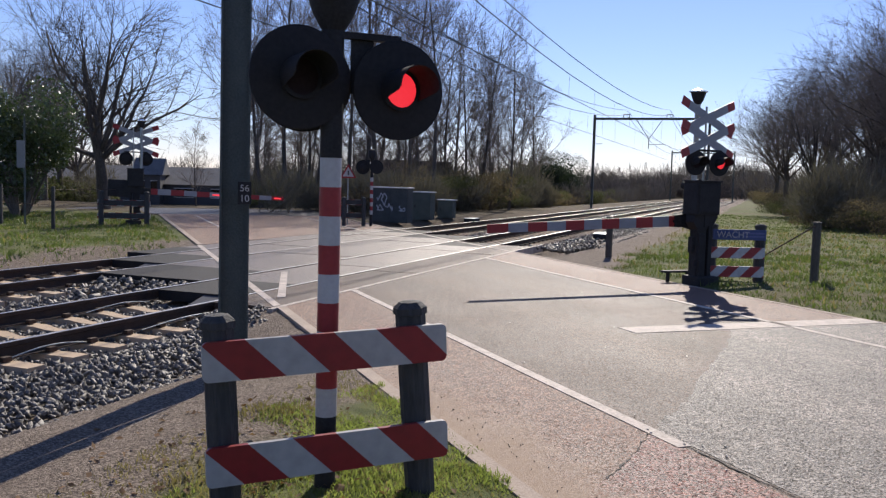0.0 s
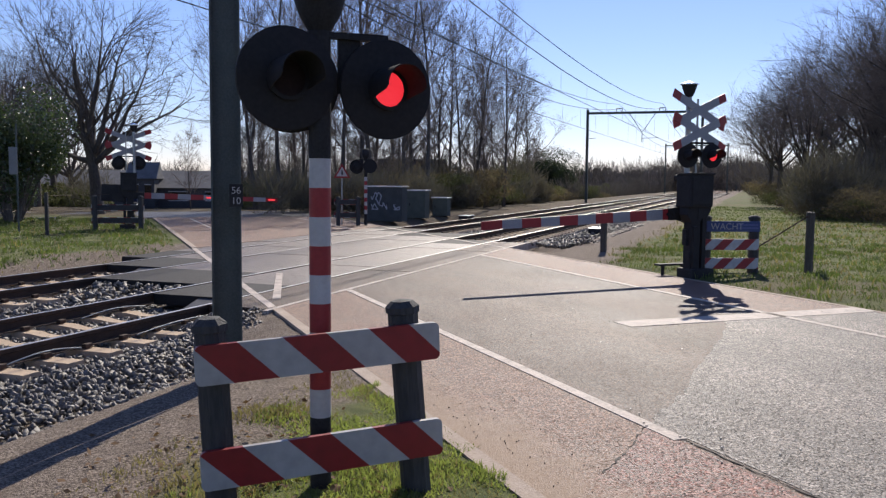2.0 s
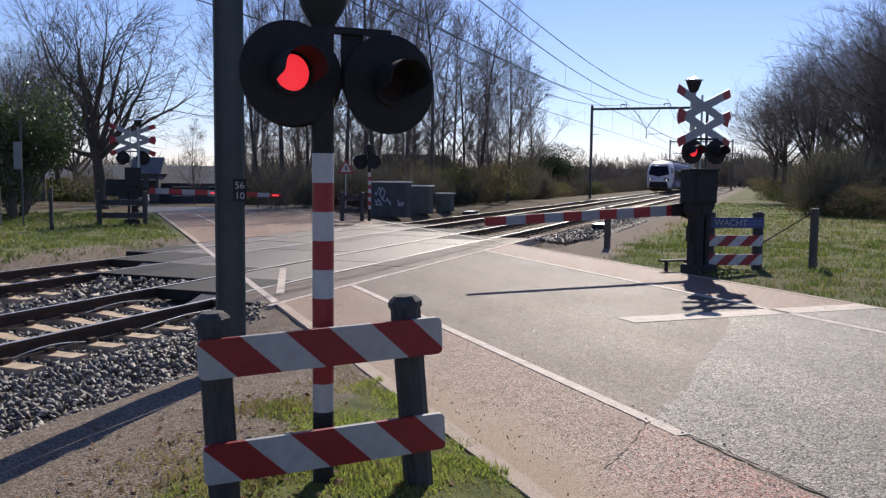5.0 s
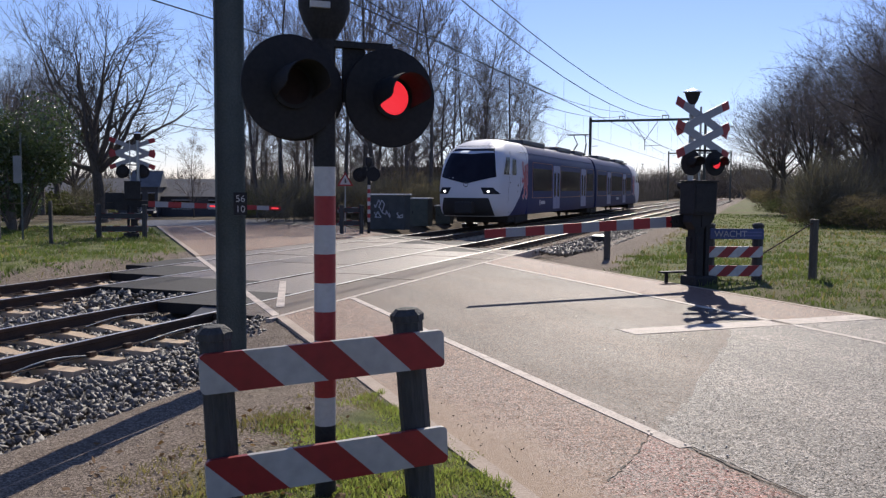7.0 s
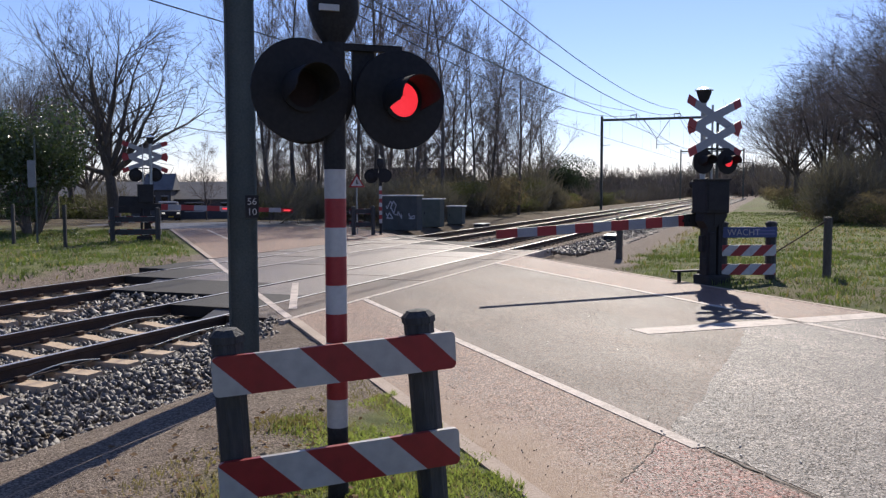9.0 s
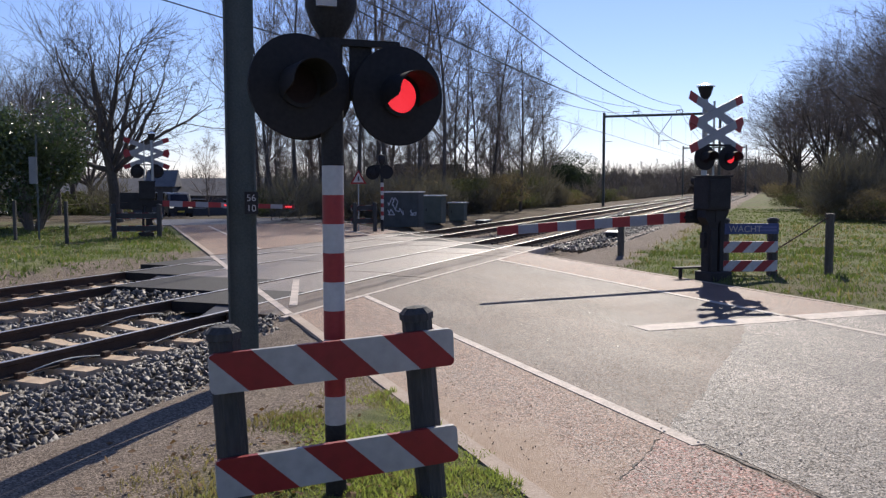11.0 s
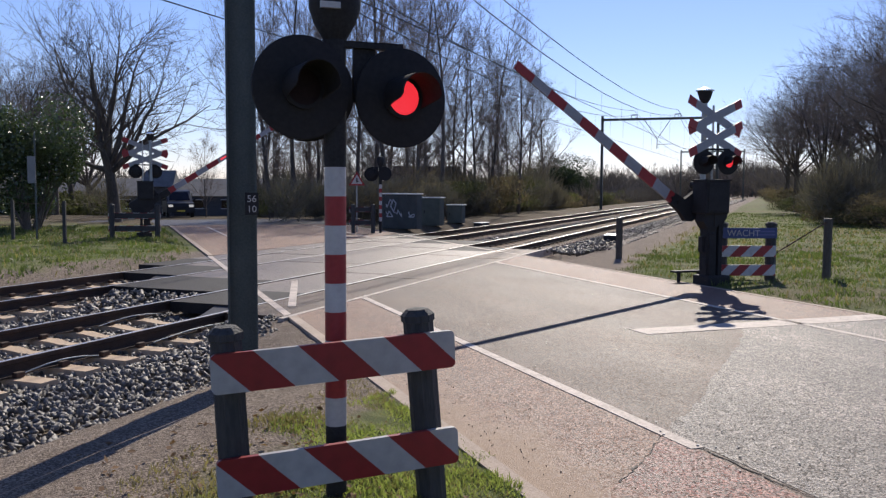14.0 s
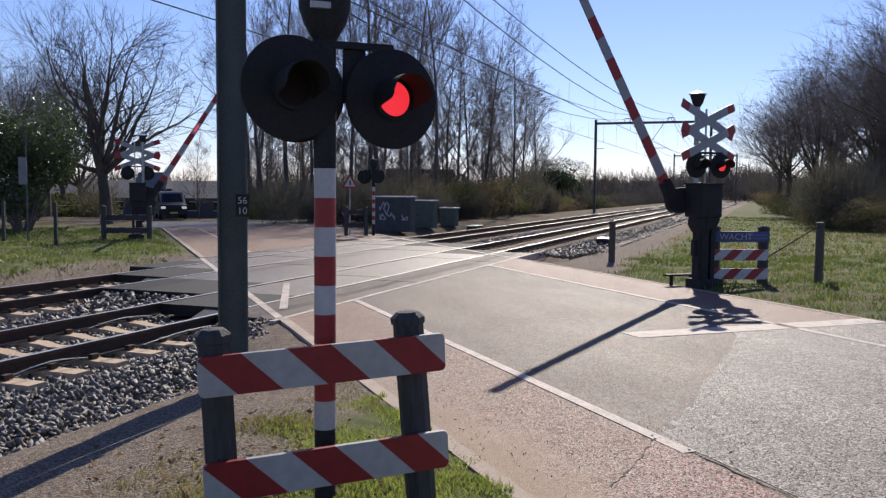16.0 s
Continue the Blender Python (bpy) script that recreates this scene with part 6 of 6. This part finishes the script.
def bond_cables():
    """Slack steel cables bonded along the foot of the near rail, and one inside the track."""
    for o, s0, s1, bow in ((TRACK_A - 0.88, 8.6, 10.4, 0.05), (TRACK_A - 0.86, 6.6, 7.7, 0.02), (TRACK_A + 0.60, 9.3, 10.6, 0.03)):
        sh = Shape()
        pts = [trk(s0 + (s1 - s0) * k / 8, o - bow * math.sin(math.pi * k / 8), -0.15 + 0.06 * math.sin(math.pi * k / 8)) for k in range(9)]
        for a, b in zip(pts, pts[1:]):
            sh.tube(a, b, 0.0065, n=6)
        solid("bond_cable", sh, M_GALV, "grey steel bonding cable along the foot of the rail", "cable", "bonding cables")


bond_cables()


def wire_fence():
    f = thing("wire_fence", Matrix.Identity(4), "thin wire fence on dark posts along the verge", "fence")
    pts = [(-11.5, 25.6), (-13.7, 26.9), (-16.0, 28.3), (-18.5, 29.8), (-21, 31.3)]
    for x, y in pts:
        part("fence_post", Shape().box((x, y, 0.55), (0.09, 0.09, 1.5), bevel=0.01), M_WOODPOST, f)
    for z in (1.2, 0.75):
        w = Shape()
        for a, b in zip([(-10.9, 28.9)] + pts, pts):
            w.tube((*a, z), (*b, z), 0.007, n=5)
        part("fence_wire", w, M_RUST, f)
    return f


wire_fence()


def sign_pole():
    s = thing("sign_pole", pose(-13.2, 27.4, 0, 0, 0, 10), "thin grey pole with a narrow white sign before the hedge", "sign pole")
    part("pole", Shape().tube((0, 0, -0.3), (0, 0, 3.4), 0.03, n=8), M_MAST, s)
    part("sign", Shape().box((-0.1, -0.045, 2.25), (0.24, 0.02, 0.85), bevel=0.004), material("dull_white_sign", (0.16, 0.165, 0.18), (0.24, 0.245, 0.26), 0.6), s, "narrow pale sign")


sign_pole()


# ---- buildings ----
def house(name, m, length, deep, wall, roof_h, label, wall_mat, roof_mat, bays):
    h = thing(name, m, label, "building")
    body = part("wall", Shape().box((0, 0, wall / 2 - 0.5), (length, deep, wall + 1)), wall_mat, h)
    r = Shape().add([(-length / 2 - 0.4, -deep / 2 - 0.5, wall - 0.15), (length / 2 + 0.4, -deep / 2 - 0.5, wall - 0.15), (length / 2 + 0.4, deep / 2 + 0.5, wall - 0.15), (-length / 2 - 0.4, deep / 2 + 0.5, wall - 0.15), (-length / 2 - 0.4, 0, wall + roof_h), (length / 2 + 0.4, 0, wall + roof_h)],
                    [(0, 1, 5, 4), (2, 3, 4, 5), (1, 2, 5), (3, 0, 4), (3, 2, 1, 0)])
    part("roof", r, roof_mat, h, "grey pitched roof")
    for k in range(bays):
        x = -length / 2 + length * (k + 0.5) / bays
        win = part("window", Shape().box((x, -deep / 2 - 0.02, wall * 0.55), (length / bays * 0.5, 0.08, wall * 0.42)), M_GLASS, h, "dark window")
        part("window_frame", Shape().box((x, -deep / 2 - 0.03, wall * 0.77), (length / bays * 0.54, 0.1, 0.1)).box((x, -deep / 2 - 0.03, wall * 0.33), (length / bays * 0.54, 0.1, 0.1)), M_WHITE, win)
    return h


M_BRICK = material("dark_brick", (0.06, 0.04, 0.034), (0.11, 0.075, 0.06), 0.85, 0, 12, 1, 0.3)
M_ROOF = material("grey_roof", (0.12, 0.12, 0.122), (0.18, 0.18, 0.182), 0.95, 0, 8, 1, 0.3, spec=0.08)
M_DARKWALL = material("dark_cladding", (0.035, 0.036, 0.04), (0.07, 0.07, 0.075), 0.7)
house("long_low_building", pose(-43, 130, -2.4, 0, 0, 6), 46, 12, 2.9, 2.4, "long low building with dark walls and a grey pitched roof", M_DARKWALL, M_ROOF, 9)
house("gabled_house", pose(-41.8, 124, -2.4, 0, 0, 8), 3.4, 5, 4.2, 2.2, "small house with a pale grey roof beside the low building", M_DARKWALL, M_ROOF, 2)
house("brick_house", pose(-2.9, 92, -1.0, 0, 0, 14), 6.4, 5.0, 2.3, 2.7, "dark brick house behind the trees", M_BRICK, material("brown_roof", (0.05, 0.04, 0.036), (0.09, 0.07, 0.06), 0.95, spec=0.1, bump=0.3), 3)


def house_chimney():
    c = thing("chimney", pose(-1.4, 92, 3.6), "brick chimney on the dark house", "chimney")
    part("stack", Shape().box((0, 0, 0.2), (0.6, 0.6, 1.5), bevel=0.02), M_BRICK, c)


house_chimney()


# ---- shrubs, brush and grass ----
def leaf_material(name, dark, light, rough, spec=0.5, through_=0.45):
    """A leaf that lets part of the light through."""
    mt = material(name, dark, light, rough, 0, 6, 0.7, spec=spec)
    nodes, link = links_of(mt)
    bsdf = nodes["Principled BSDF"]
    tr = nodes.new("ShaderNodeBsdfTranslucent")
    boost = nodes.new("ShaderNodeVectorMath")
    boost.operation = "MULTIPLY"
    boost.inputs[1].default_value = (1.5, 1.6, 1.1)
    link(bsdf.inputs["Base Color"].links[0].from_socket, boost.inputs[0])
    link(boost.outputs[0], tr.inputs[0])
    mix = nodes.new("ShaderNodeMixShader")
    mix.inputs[0].default_value = through_
    link(bsdf.outputs[0], mix.inputs[1])
    link(tr.outputs[0], mix.inputs[2])
    link(mix.outputs[0], nodes["Material Output"].inputs[0])
    return mt


M_HOLLY = leaf_material("glossy_leaf", (0.038, 0.056, 0.024), (0.09, 0.122, 0.052), 0.28, 0.8, 0.3)
M_IVY = leaf_material("dull_leaf", (0.052, 0.058, 0.028), (0.105, 0.11, 0.056), 0.8, 0.25, 0.32)
M_SPRING = leaf_material("young_leaf", (0.06, 0.068, 0.022), (0.12, 0.125, 0.045), 0.7, 0.3, 0.4)
M_DRY = leaf_material("dry_bracken", (0.10, 0.078, 0.055), (0.19, 0.148, 0.104), 0.9, 0.2, 0.32)
M_CONIFER = leaf_material("conifer_needle", (0.010, 0.016, 0.010), (0.026, 0.036, 0.02), 0.7)


def quads(centres, normals, size, rng, stretch=1.6):
    n = len(centres)
    a = np.cross(normals, rng.normal(size=(n, 3)))
    a /= np.linalg.norm(a, axis=1)[:, None] + 1e-9
    b = np.cross(normals, a)
    s = size * rng.uniform(0.6, 1.3, (n, 1))
    tip, side = a * s * stretch, b * s * 0.5
    bend = normals * s * rng.uniform(-0.3, 0.3, (n, 1))
    v = np.stack([centres - tip * 0.5, centres + side + bend, centres + tip * 0.5, centres - side + bend], 1)
    f = (np.array([[0, 1, 2], [0, 2, 3]])[None] + 4 * np.arange(n)[:, None, None]).reshape(-1, 3)
    return v.reshape(-1, 3), f


def shrub(name, x, y, rx, ry, h, count, size, mat_, seed, label, lumps=9, z=None, group="shrubs", bare=0.0):
    """A bush: stems, and a crown of many small leaves in uneven lumps."""
    rng = np.random.default_rng(seed)
    z0 = height(x, y) if z is None else z
    t = thing(name, pose(x, y, z0), label, "shrub" if name != "conifer" else "tree", group)
    c = np.stack([rng.uniform(-0.75, 0.75, lumps) * rx, rng.uniform(-0.75, 0.75, lumps) * ry, h * rng.uniform(0.2, 0.86, lumps)], 1)
    r = np.stack([np.full(lumps, rx * 0.5), np.full(lumps, ry * 0.5), np.full(lumps, h * 0.26)], 1) * rng.uniform(0.6, 1.15, (lumps, 1))
    k = rng.integers(0, lumps, count)
    d = rng.normal(size=(count, 3))
    d /= np.linalg.norm(d, axis=1)[:, None]
    p = c[k] + d * r[k] * rng.uniform(0.45, 1.08, (count, 1)) ** 0.6
    p[:, 2] = np.clip(p[:, 2], 0.02, None)
    nn = d + rng.normal(0, 0.7, (count, 3))
    nn /= np.linalg.norm(nn, axis=1)[:, None]
    v, f = quads(p, nn, size, rng)
    crown = fast_mesh("foliage", v, f, mat_, "", "", "")
    crown.parent = t
    stems = Shape()
    for q in c:
        stems.tube((q[0] * 0.15, q[1] * 0.15, -0.1), tuple(q), 0.03 * h / 3 + 0.01, 0.008, n=5, cap=False)
    tagged(part("branchwork", stems, M_BARK, t), kind="stuff")
    return t


shrub("holly_bush", -16.3, 33.4, 2.2, 1.8, 4.9, 17000, 0.08, M_HOLLY, 1, "large dark evergreen bush with glossy glinting leaves", 16)
shrub("holly_bush", -19.4, 34.6, 2.4, 2.0, 5.3, 12000, 0.09, M_HOLLY, 2, "large dark evergreen bush with glossy glinting leaves", 14)
shrub("holly_bush", -22.5, 35.5, 2.6, 2.0, 6.2, 9000, 0.10, M_HOLLY, 3, "tall dark evergreen bush at the end of the verge", 12)


def hedge_row():
    rng = random.Random(12)
    spots = []
    for k in range(15):                                  # understorey behind the crossing
        u = -0.235 + 0.30 * (k + rng.random()) / 15
        spots.append((u * (d := rng.uniform(52, 68)), d, rng.uniform(1.6, 2.6), rng.uniform(0.9, 2.3), M_IVY if k % 4 else M_SPRING, 6000, 0.05))
    for k in range(9):                                   # bushes along the far side of the line
        u = 0.05 + 0.12 * (k + rng.random() * 0.7) / 9
        d = 56 + 90 * (u - 0.05) / 0.12 * rng.uniform(0.85, 1.0)
        spots.append((u * d, d, rng.uniform(2.0, 3.0), rng.uniform(1.8, 3.0) * (0.7 + d / 170), (M_DRY, M_IVY, M_SPRING)[k % 3], 7000, 0.06))
    for k in range(13):                                  # scrub close to the rails
        t, o = 39 + 7.5 * k, rng.uniform(17.5, 20.5) + 0.02 * k * k
        p = trk(t, o)
        spots.append((p.x, p.y, rng.uniform(1.5, 2.4), rng.uniform(1.3, 2.5), (M_DRY, M_IVY, M_DRY, M_SPRING)[k % 4], 7000, 0.045 + 0.0015 * k))
    for k in range(15):                                  # edge of the wood along the meadow
        u = 0.415 + 0.25 * (k + rng.random()) / 15
        d = 40 - 42 * (u - 0.40) + rng.uniform(0, 8)
        spots.append((u * d, d, rng.uniform(1.5, 2.6), rng.uniform(0.7, 1.7), (M_DRY, M_IVY, M_DRY)[k % 3], 6000, 0.036))
    for k in range(8):
        u = 0.372 + 0.05 * k / 8
        d = 100 - 52 * k / 8
        spots.append((u * d, d, 2.2, rng.uniform(1.2, 2.2), (M_DRY, M_IVY)[k % 2], 5000, 0.06))
    for k in range(8):                                   # behind the left verge
        u = -0.54 + 0.14 * k / 8
        d = rng.uniform(58, 80)
        spots.append((u * d, d, 3.0, rng.uniform(1.2, 2.2), M_IVY, 3000, 0.12))
    names = {M_IVY: "dense dark green bush under the trees", M_DRY: "brown leafless-looking bush with dry leaves", M_SPRING: "bush with fresh yellow-green spring leaves"}
    for k, (x, y, r, h, mat_, n, s) in enumerate(spots):
        shrub("bush", x, y, r, r, h, int(n * 0.8), s * 1.08, mat_, 100 + k, names[mat_])


hedge_row()
shrub("conifer", 14.2, 112, 4.0, 4.0, 8.0, 30000, 0.13, M_CONIFER, 60, "dark rounded evergreen tree beside the railway", 24)
shrub("conifer", 11.0, 105, 3.4, 3.4, 5.8, 18000, 0.13, M_CONIFER, 61, "dark rounded evergreen tree beside the railway", 10)


M_FARWOOD = leaf_material("far_twigs", (0.085, 0.073, 0.073), (0.15, 0.13, 0.13), 0.9, 0.2, 0.15)


def twig_wood(name, place, lumps, per, rx, h, size, mat_, seed, label):
    """A leafless wood or thicket seen from afar: rounded clumps of very many fine twigs."""
    rng = np.random.default_rng(seed)
    c = place(rng, lumps)
    ground = np.array([height(x, y) for x, y, _ in c])
    hh = h * rng.uniform(0.55, 1.1, lumps)
    c[:, 2] = ground + hh * 0.5
    n = lumps * per
    k = rng.integers(0, lumps, n)
    d = rng.normal(size=(n, 3))
    d /= np.linalg.norm(d, axis=1)[:, None]
    q = rng.uniform(0.1, 1.0, (n, 1)) ** 0.45 * rng.uniform(0.8, 1.12, (n, 1))
    p = c[k] + d * q * np.stack([np.full(n, rx), np.full(n, rx), hh[k] * 0.5], 1)
    axis = d * 0.7 + np.array([0, 0, 0.9]) + rng.normal(0, 0.4, (n, 3))
    axis /= np.linalg.norm(axis, axis=1)[:, None]
    side = np.cross(axis, rng.normal(size=(n, 3)))
    side /= np.linalg.norm(side, axis=1)[:, None] + 1e-9
    s = size * rng.uniform(0.6, 1.5, (n, 1))
    v = np.stack([p - axis * s * 3.5 - side * s * 0.16, p - axis * s * 3.5 + side * s * 0.16, p + axis * s * 3.5], 1)
    f = np.arange(3 * n).reshape(-1, 3)
    return fast_mesh(name, v.reshape(-1, 3), f, mat_, label, "wood")


def along_view(u0, u1, d0, d1):
    def f(rng, n):
        u, d = rng.uniform(u0, u1, n), rng.uniform(d0, d1, n)
        return np.stack([u * d, d, np.full(n, 0.0)], 1)
    return f


def along_track(s0, s1, o0, o1):
    def f(rng, n):
        s, o = rng.uniform(s0, s1, n), rng.uniform(o0, o1, n)
        return np.stack([TU.x * s + TN.x * o, TU.y * s + TN.y * o, np.full(n, 0.0)], 1)
    return f


M_SCRUB = leaf_material("dark_scrub", (0.10, 0.089, 0.073), (0.20, 0.178, 0.147), 0.9, 0.2, 0.15)
twig_wood("thicket", along_track(38, 80, 16.8, 24), 60, 700, 1.4, 2.4, 0.10, M_SCRUB, 77, "low brown leafless thicket along the railway")
twig_wood("thicket", along_track(80, 200, 18.0, 34), 90, 400, 2.2, 3.0, 0.16, M_FARWOOD, 78, "low brown leafless thicket along the railway")
twig_wood("distant_wood", along_view(0.10, 0.36, 210, 320), 150, 360, 4.5, 9.6, 0.36, M_FARWOOD, 70, "brown leafless wood on the horizon")
twig_wood("distant_wood", along_view(0.35, 0.80, 150, 260), 120, 260, 5.0, 8.0, 0.36, M_FARWOOD, 71, "brown leafless wood on the horizon")
twig_wood("distant_wood", along_view(-0.95, 0.11, 170, 260), 190, 260, 5.5, 9.0, 0.36, M_FARWOOD, 72, "brown leafless wood on the horizon")
twig_wood("thicket", along_view(-0.22, -0.04, 62, 96), 60, 620, 2.3, 3.4, 0.13, M_SCRUB, 73, "dark leafless thicket under the trees")
twig_wood("thicket", along_view(-0.04, 0.09, 62, 96), 45, 560, 2.3, 3.9, 0.13, M_SCRUB, 75, "low dark leafless thicket under the trees")
twig_wood("thicket", along_view(0.425, 0.72, 42, 64), 95, 800, 1.7, 4.0, 0.10, M_SCRUB, 74, "dark leafless thicket at the edge of the wood")
twig_wood("thicket", along_view(-0.75, -0.40, 60, 92), 45, 500, 2.2, 3.2, 0.13, M_SCRUB, 76, "leafless thicket behind the evergreen bushes")


def far_woods():
    rng = random.Random(33)
    for k in range(40):
        u = 0.10 + 0.25 * (k + rng.random()) / 40
        d = rng.uniform(150, 270)
        tree(FAR, u * d, d, d / 215 * rng.uniform(0.6, 1.15), rng.uniform(0, 360), "bare tree in the distant wood", "distant trees")


far_woods()


def grass(name, x0, x1, y0, y1, count, tall, width, keep, mat_, seed, label):
    rng = np.random.default_rng(seed)
    x, y = rng.uniform(x0, x1, count), rng.uniform(y0, y1, count)
    clump = np.array([noise.noise((a * 1.3, b * 1.3, seed)) for a, b in zip(x, y)])
    ok = np.array([keep(a, b) for a, b in zip(x, y)]) & (clump > rng.uniform(-0.5, 0.35, count))
    x, y, clump = x[ok], y[ok], clump[ok]
    n = len(x)
    z = np.array([height(a, b) for a, b in zip(x, y)])
    h = tall * rng.uniform(0.4, 1.2, n) * (0.75 + 0.9 * np.clip(clump, -0.3, 0.6))
    t = rng.uniform(0, 2 * math.pi, n)
    w = width * rng.uniform(0.6, 1.3, n)
    base = np.stack([x, y, z - 0.01], 1)
    side = np.stack([np.cos(t) * w, np.sin(t) * w, np.zeros(n)], 1)
    bend = rng.normal(0, 0.45, (n, 2)) * h[:, None]
    mid = base + np.concatenate([bend * 0.35, (h * 0.6)[:, None]], 1)
    tip = base + np.concatenate([bend, h[:, None]], 1)
    v = np.stack([base - side, base + side, mid + side * 0.7, mid - side * 0.7, tip], 1).reshape(-1, 3)
    f = (np.array([[0, 1, 2], [0, 2, 3], [3, 2, 4]])[None] + 5 * np.arange(n)[:, None, None]).reshape(-1, 3)
    return fast_mesh(name, v, f, mat_, label, "grass")


def plan(x, y):
    return TN.x * x + TN.y * y, RM.x * x + RM.y * y


M_BLADE = leaf_material("grass_blade", (0.058, 0.081, 0.021), (0.117, 0.147, 0.043), 0.5)
M_LAWN = leaf_material("lawn_blade", (0.12, 0.148, 0.04), (0.25, 0.275, 0.09), 0.5, 0.5, 0.55)
M_STRAW = leaf_material("dry_grass", (0.12, 0.10, 0.045), (0.24, 0.20, 0.10), 0.7)
grass("grass", -2.2, 2.2, 2.2, 8.2, 130000, 0.045, 0.005, lambda x, y: (lambda o, m: m < 2.2 - 0.22 * noise.noise((x * 4, y * 4, 1)) and o < 3.05 + 0.5 * noise.noise((x, y, 2)))(*plan(x, y)), M_LAWN, 1, "short green grass round the near fence")
grass("dry_grass", -2.6, 1.2, 2.4, 8.2, 38000, 0.05, 0.005, lambda x, y: (lambda o, m: m < 2.1 and o < 3.5)(*plan(x, y)), M_STRAW, 2, "dry straw-coloured grass round the near fence")
grass("grass", 3.0, 16.0, 9.0, 24.0, 60000, 0.10, 0.010, lambda x, y: (lambda o, m: m > 10.12 and o < 3.0 + 0.6 * noise.noise((x, y, 2)))(*plan(x, y)), M_BLADE, 3, "green verge grass beside the barrier")
grass("grass", 5.0, 34.0, 20.0, 62.0, 50000, 0.10, 0.022, lambda x, y: (lambda o, m: m > 10.3 and -10 < o < 2.6)(*plan(x, y)), M_BLADE, 4, "green meadow grass along the railway")
grass("dry_grass", 3.0, 22.0, 9.0, 40.0, 17000, 0.13, 0.014, lambda x, y: (lambda o, m: m > 10.2 and -10 < o < 3.2)(*plan(x, y)), M_STRAW, 5, "dry straw in the meadow")
grass("grass", -24.0, -5.0, 14.0, 36.0, 70000, 0.12, 0.014, lambda x, y: (lambda o, m: m < 1.9 and o > 14.2 + 0.5 * noise.noise((x, y, 2)))(*plan(x, y)) and y < 37, M_BLADE, 6, "green verge grass beyond the tracks")
grass("dry_grass", -24.0, -5.0, 14.0, 36.0, 9000, 0.12, 0.014, lambda x, y: (lambda o, m: m < 1.9 and o > 13.9)(*plan(x, y)), M_STRAW, 7, "dry straw beyond the tracks")


def fallen_leaves():
    rng = np.random.default_rng(15)
    n = 420
    x, y = rng.normal(-1.1, 0.55, n), rng.normal(4.7, 0.9, n)
    ok = np.array([plan(a, b)[1] < 2.0 and b > 2.4 for a, b in zip(x, y)])
    x, y = x[ok], y[ok]
    p = np.stack([x, y, np.array([height(a, b) for a, b in zip(x, y)]) + rng.uniform(0.008, 0.03, len(x))], 1)
    nn = rng.normal(0, 0.45, (len(x), 3)) + np.array([0, 0, 1.0])
    nn /= np.linalg.norm(nn, axis=1)[:, None]
    v, f = quads(p, nn, 0.034, rng, 1.5)
    fast_mesh("fallen_leaves", v, f, leaf_material("dead_leaf", (0.10, 0.055, 0.028), (0.26, 0.16, 0.09), 0.8, 0.3, 0.25), "dry brown leaves lying round the near fence", "leaves")


fallen_leaves()


# ---- what moves ----
LEFT_ON = (0.0, 0.7, 1.4, 2.0, 2.7, 3.3, 4.0, 4.7, 5.4, 6.0, 6.7, 7.4, 8.0, 8.7, 9.4, 10.0, 10.7, 11.3, 12.0, 12.6, 13.3, 14.0, 14.6, 15.3)
LEFT_OFF = (0.3, 1.0, 1.6, 2.3, 3.0, 3.6, 4.3, 5.0, 5.6, 6.3, 6.9, 7.6, 8.2, 8.9, 9.6, 10.3, 10.9, 11.6, 12.2, 12.9, 13.6, 14.2, 14.9, 15.6)


def motions():
    angles = ((0, -2.0), (11.2, -2.1), (11.4, -1.9), (11.6, -0.3), (12, 4.4), (12.5, 10.3), (13, 17.8), (13.5, 25.5), (14, 32.4), (14.5, 38.8), (15, 45.1), (15.5, 51.5), (16, 57.8))
    for arm in ARMS:
        m = arm.matrix_basis.copy()
        walk(arm, [(t, m @ pose(0, 0, 0, 0, -a, 0)) for t, a in angles])
    for lens, phase in FLASH:
        m = lens.matrix_basis.copy()
        turn = lambda a: m @ pose(0, 0, 0, 0, 0, a)
        on, off = (LEFT_ON, LEFT_OFF) if phase == 0 else (LEFT_OFF, LEFT_ON)
        rows = [] if LEFT_ON[0] == 0 else [(0, turn(180 if phase == 0 else 0))]
        for t, lit in sorted([(t, True) for t in on] + [(t, False) for t in off]):
            for k in range(4):
                a = 60 * k
                rows.append((t + k / FPS, turn(180 - a if lit else a)))
        rows.append((16, rows[-1][1]))
        walk(lens, rows)
    for ob, rows in MOVERS:
        walk(ob, rows)


motions()
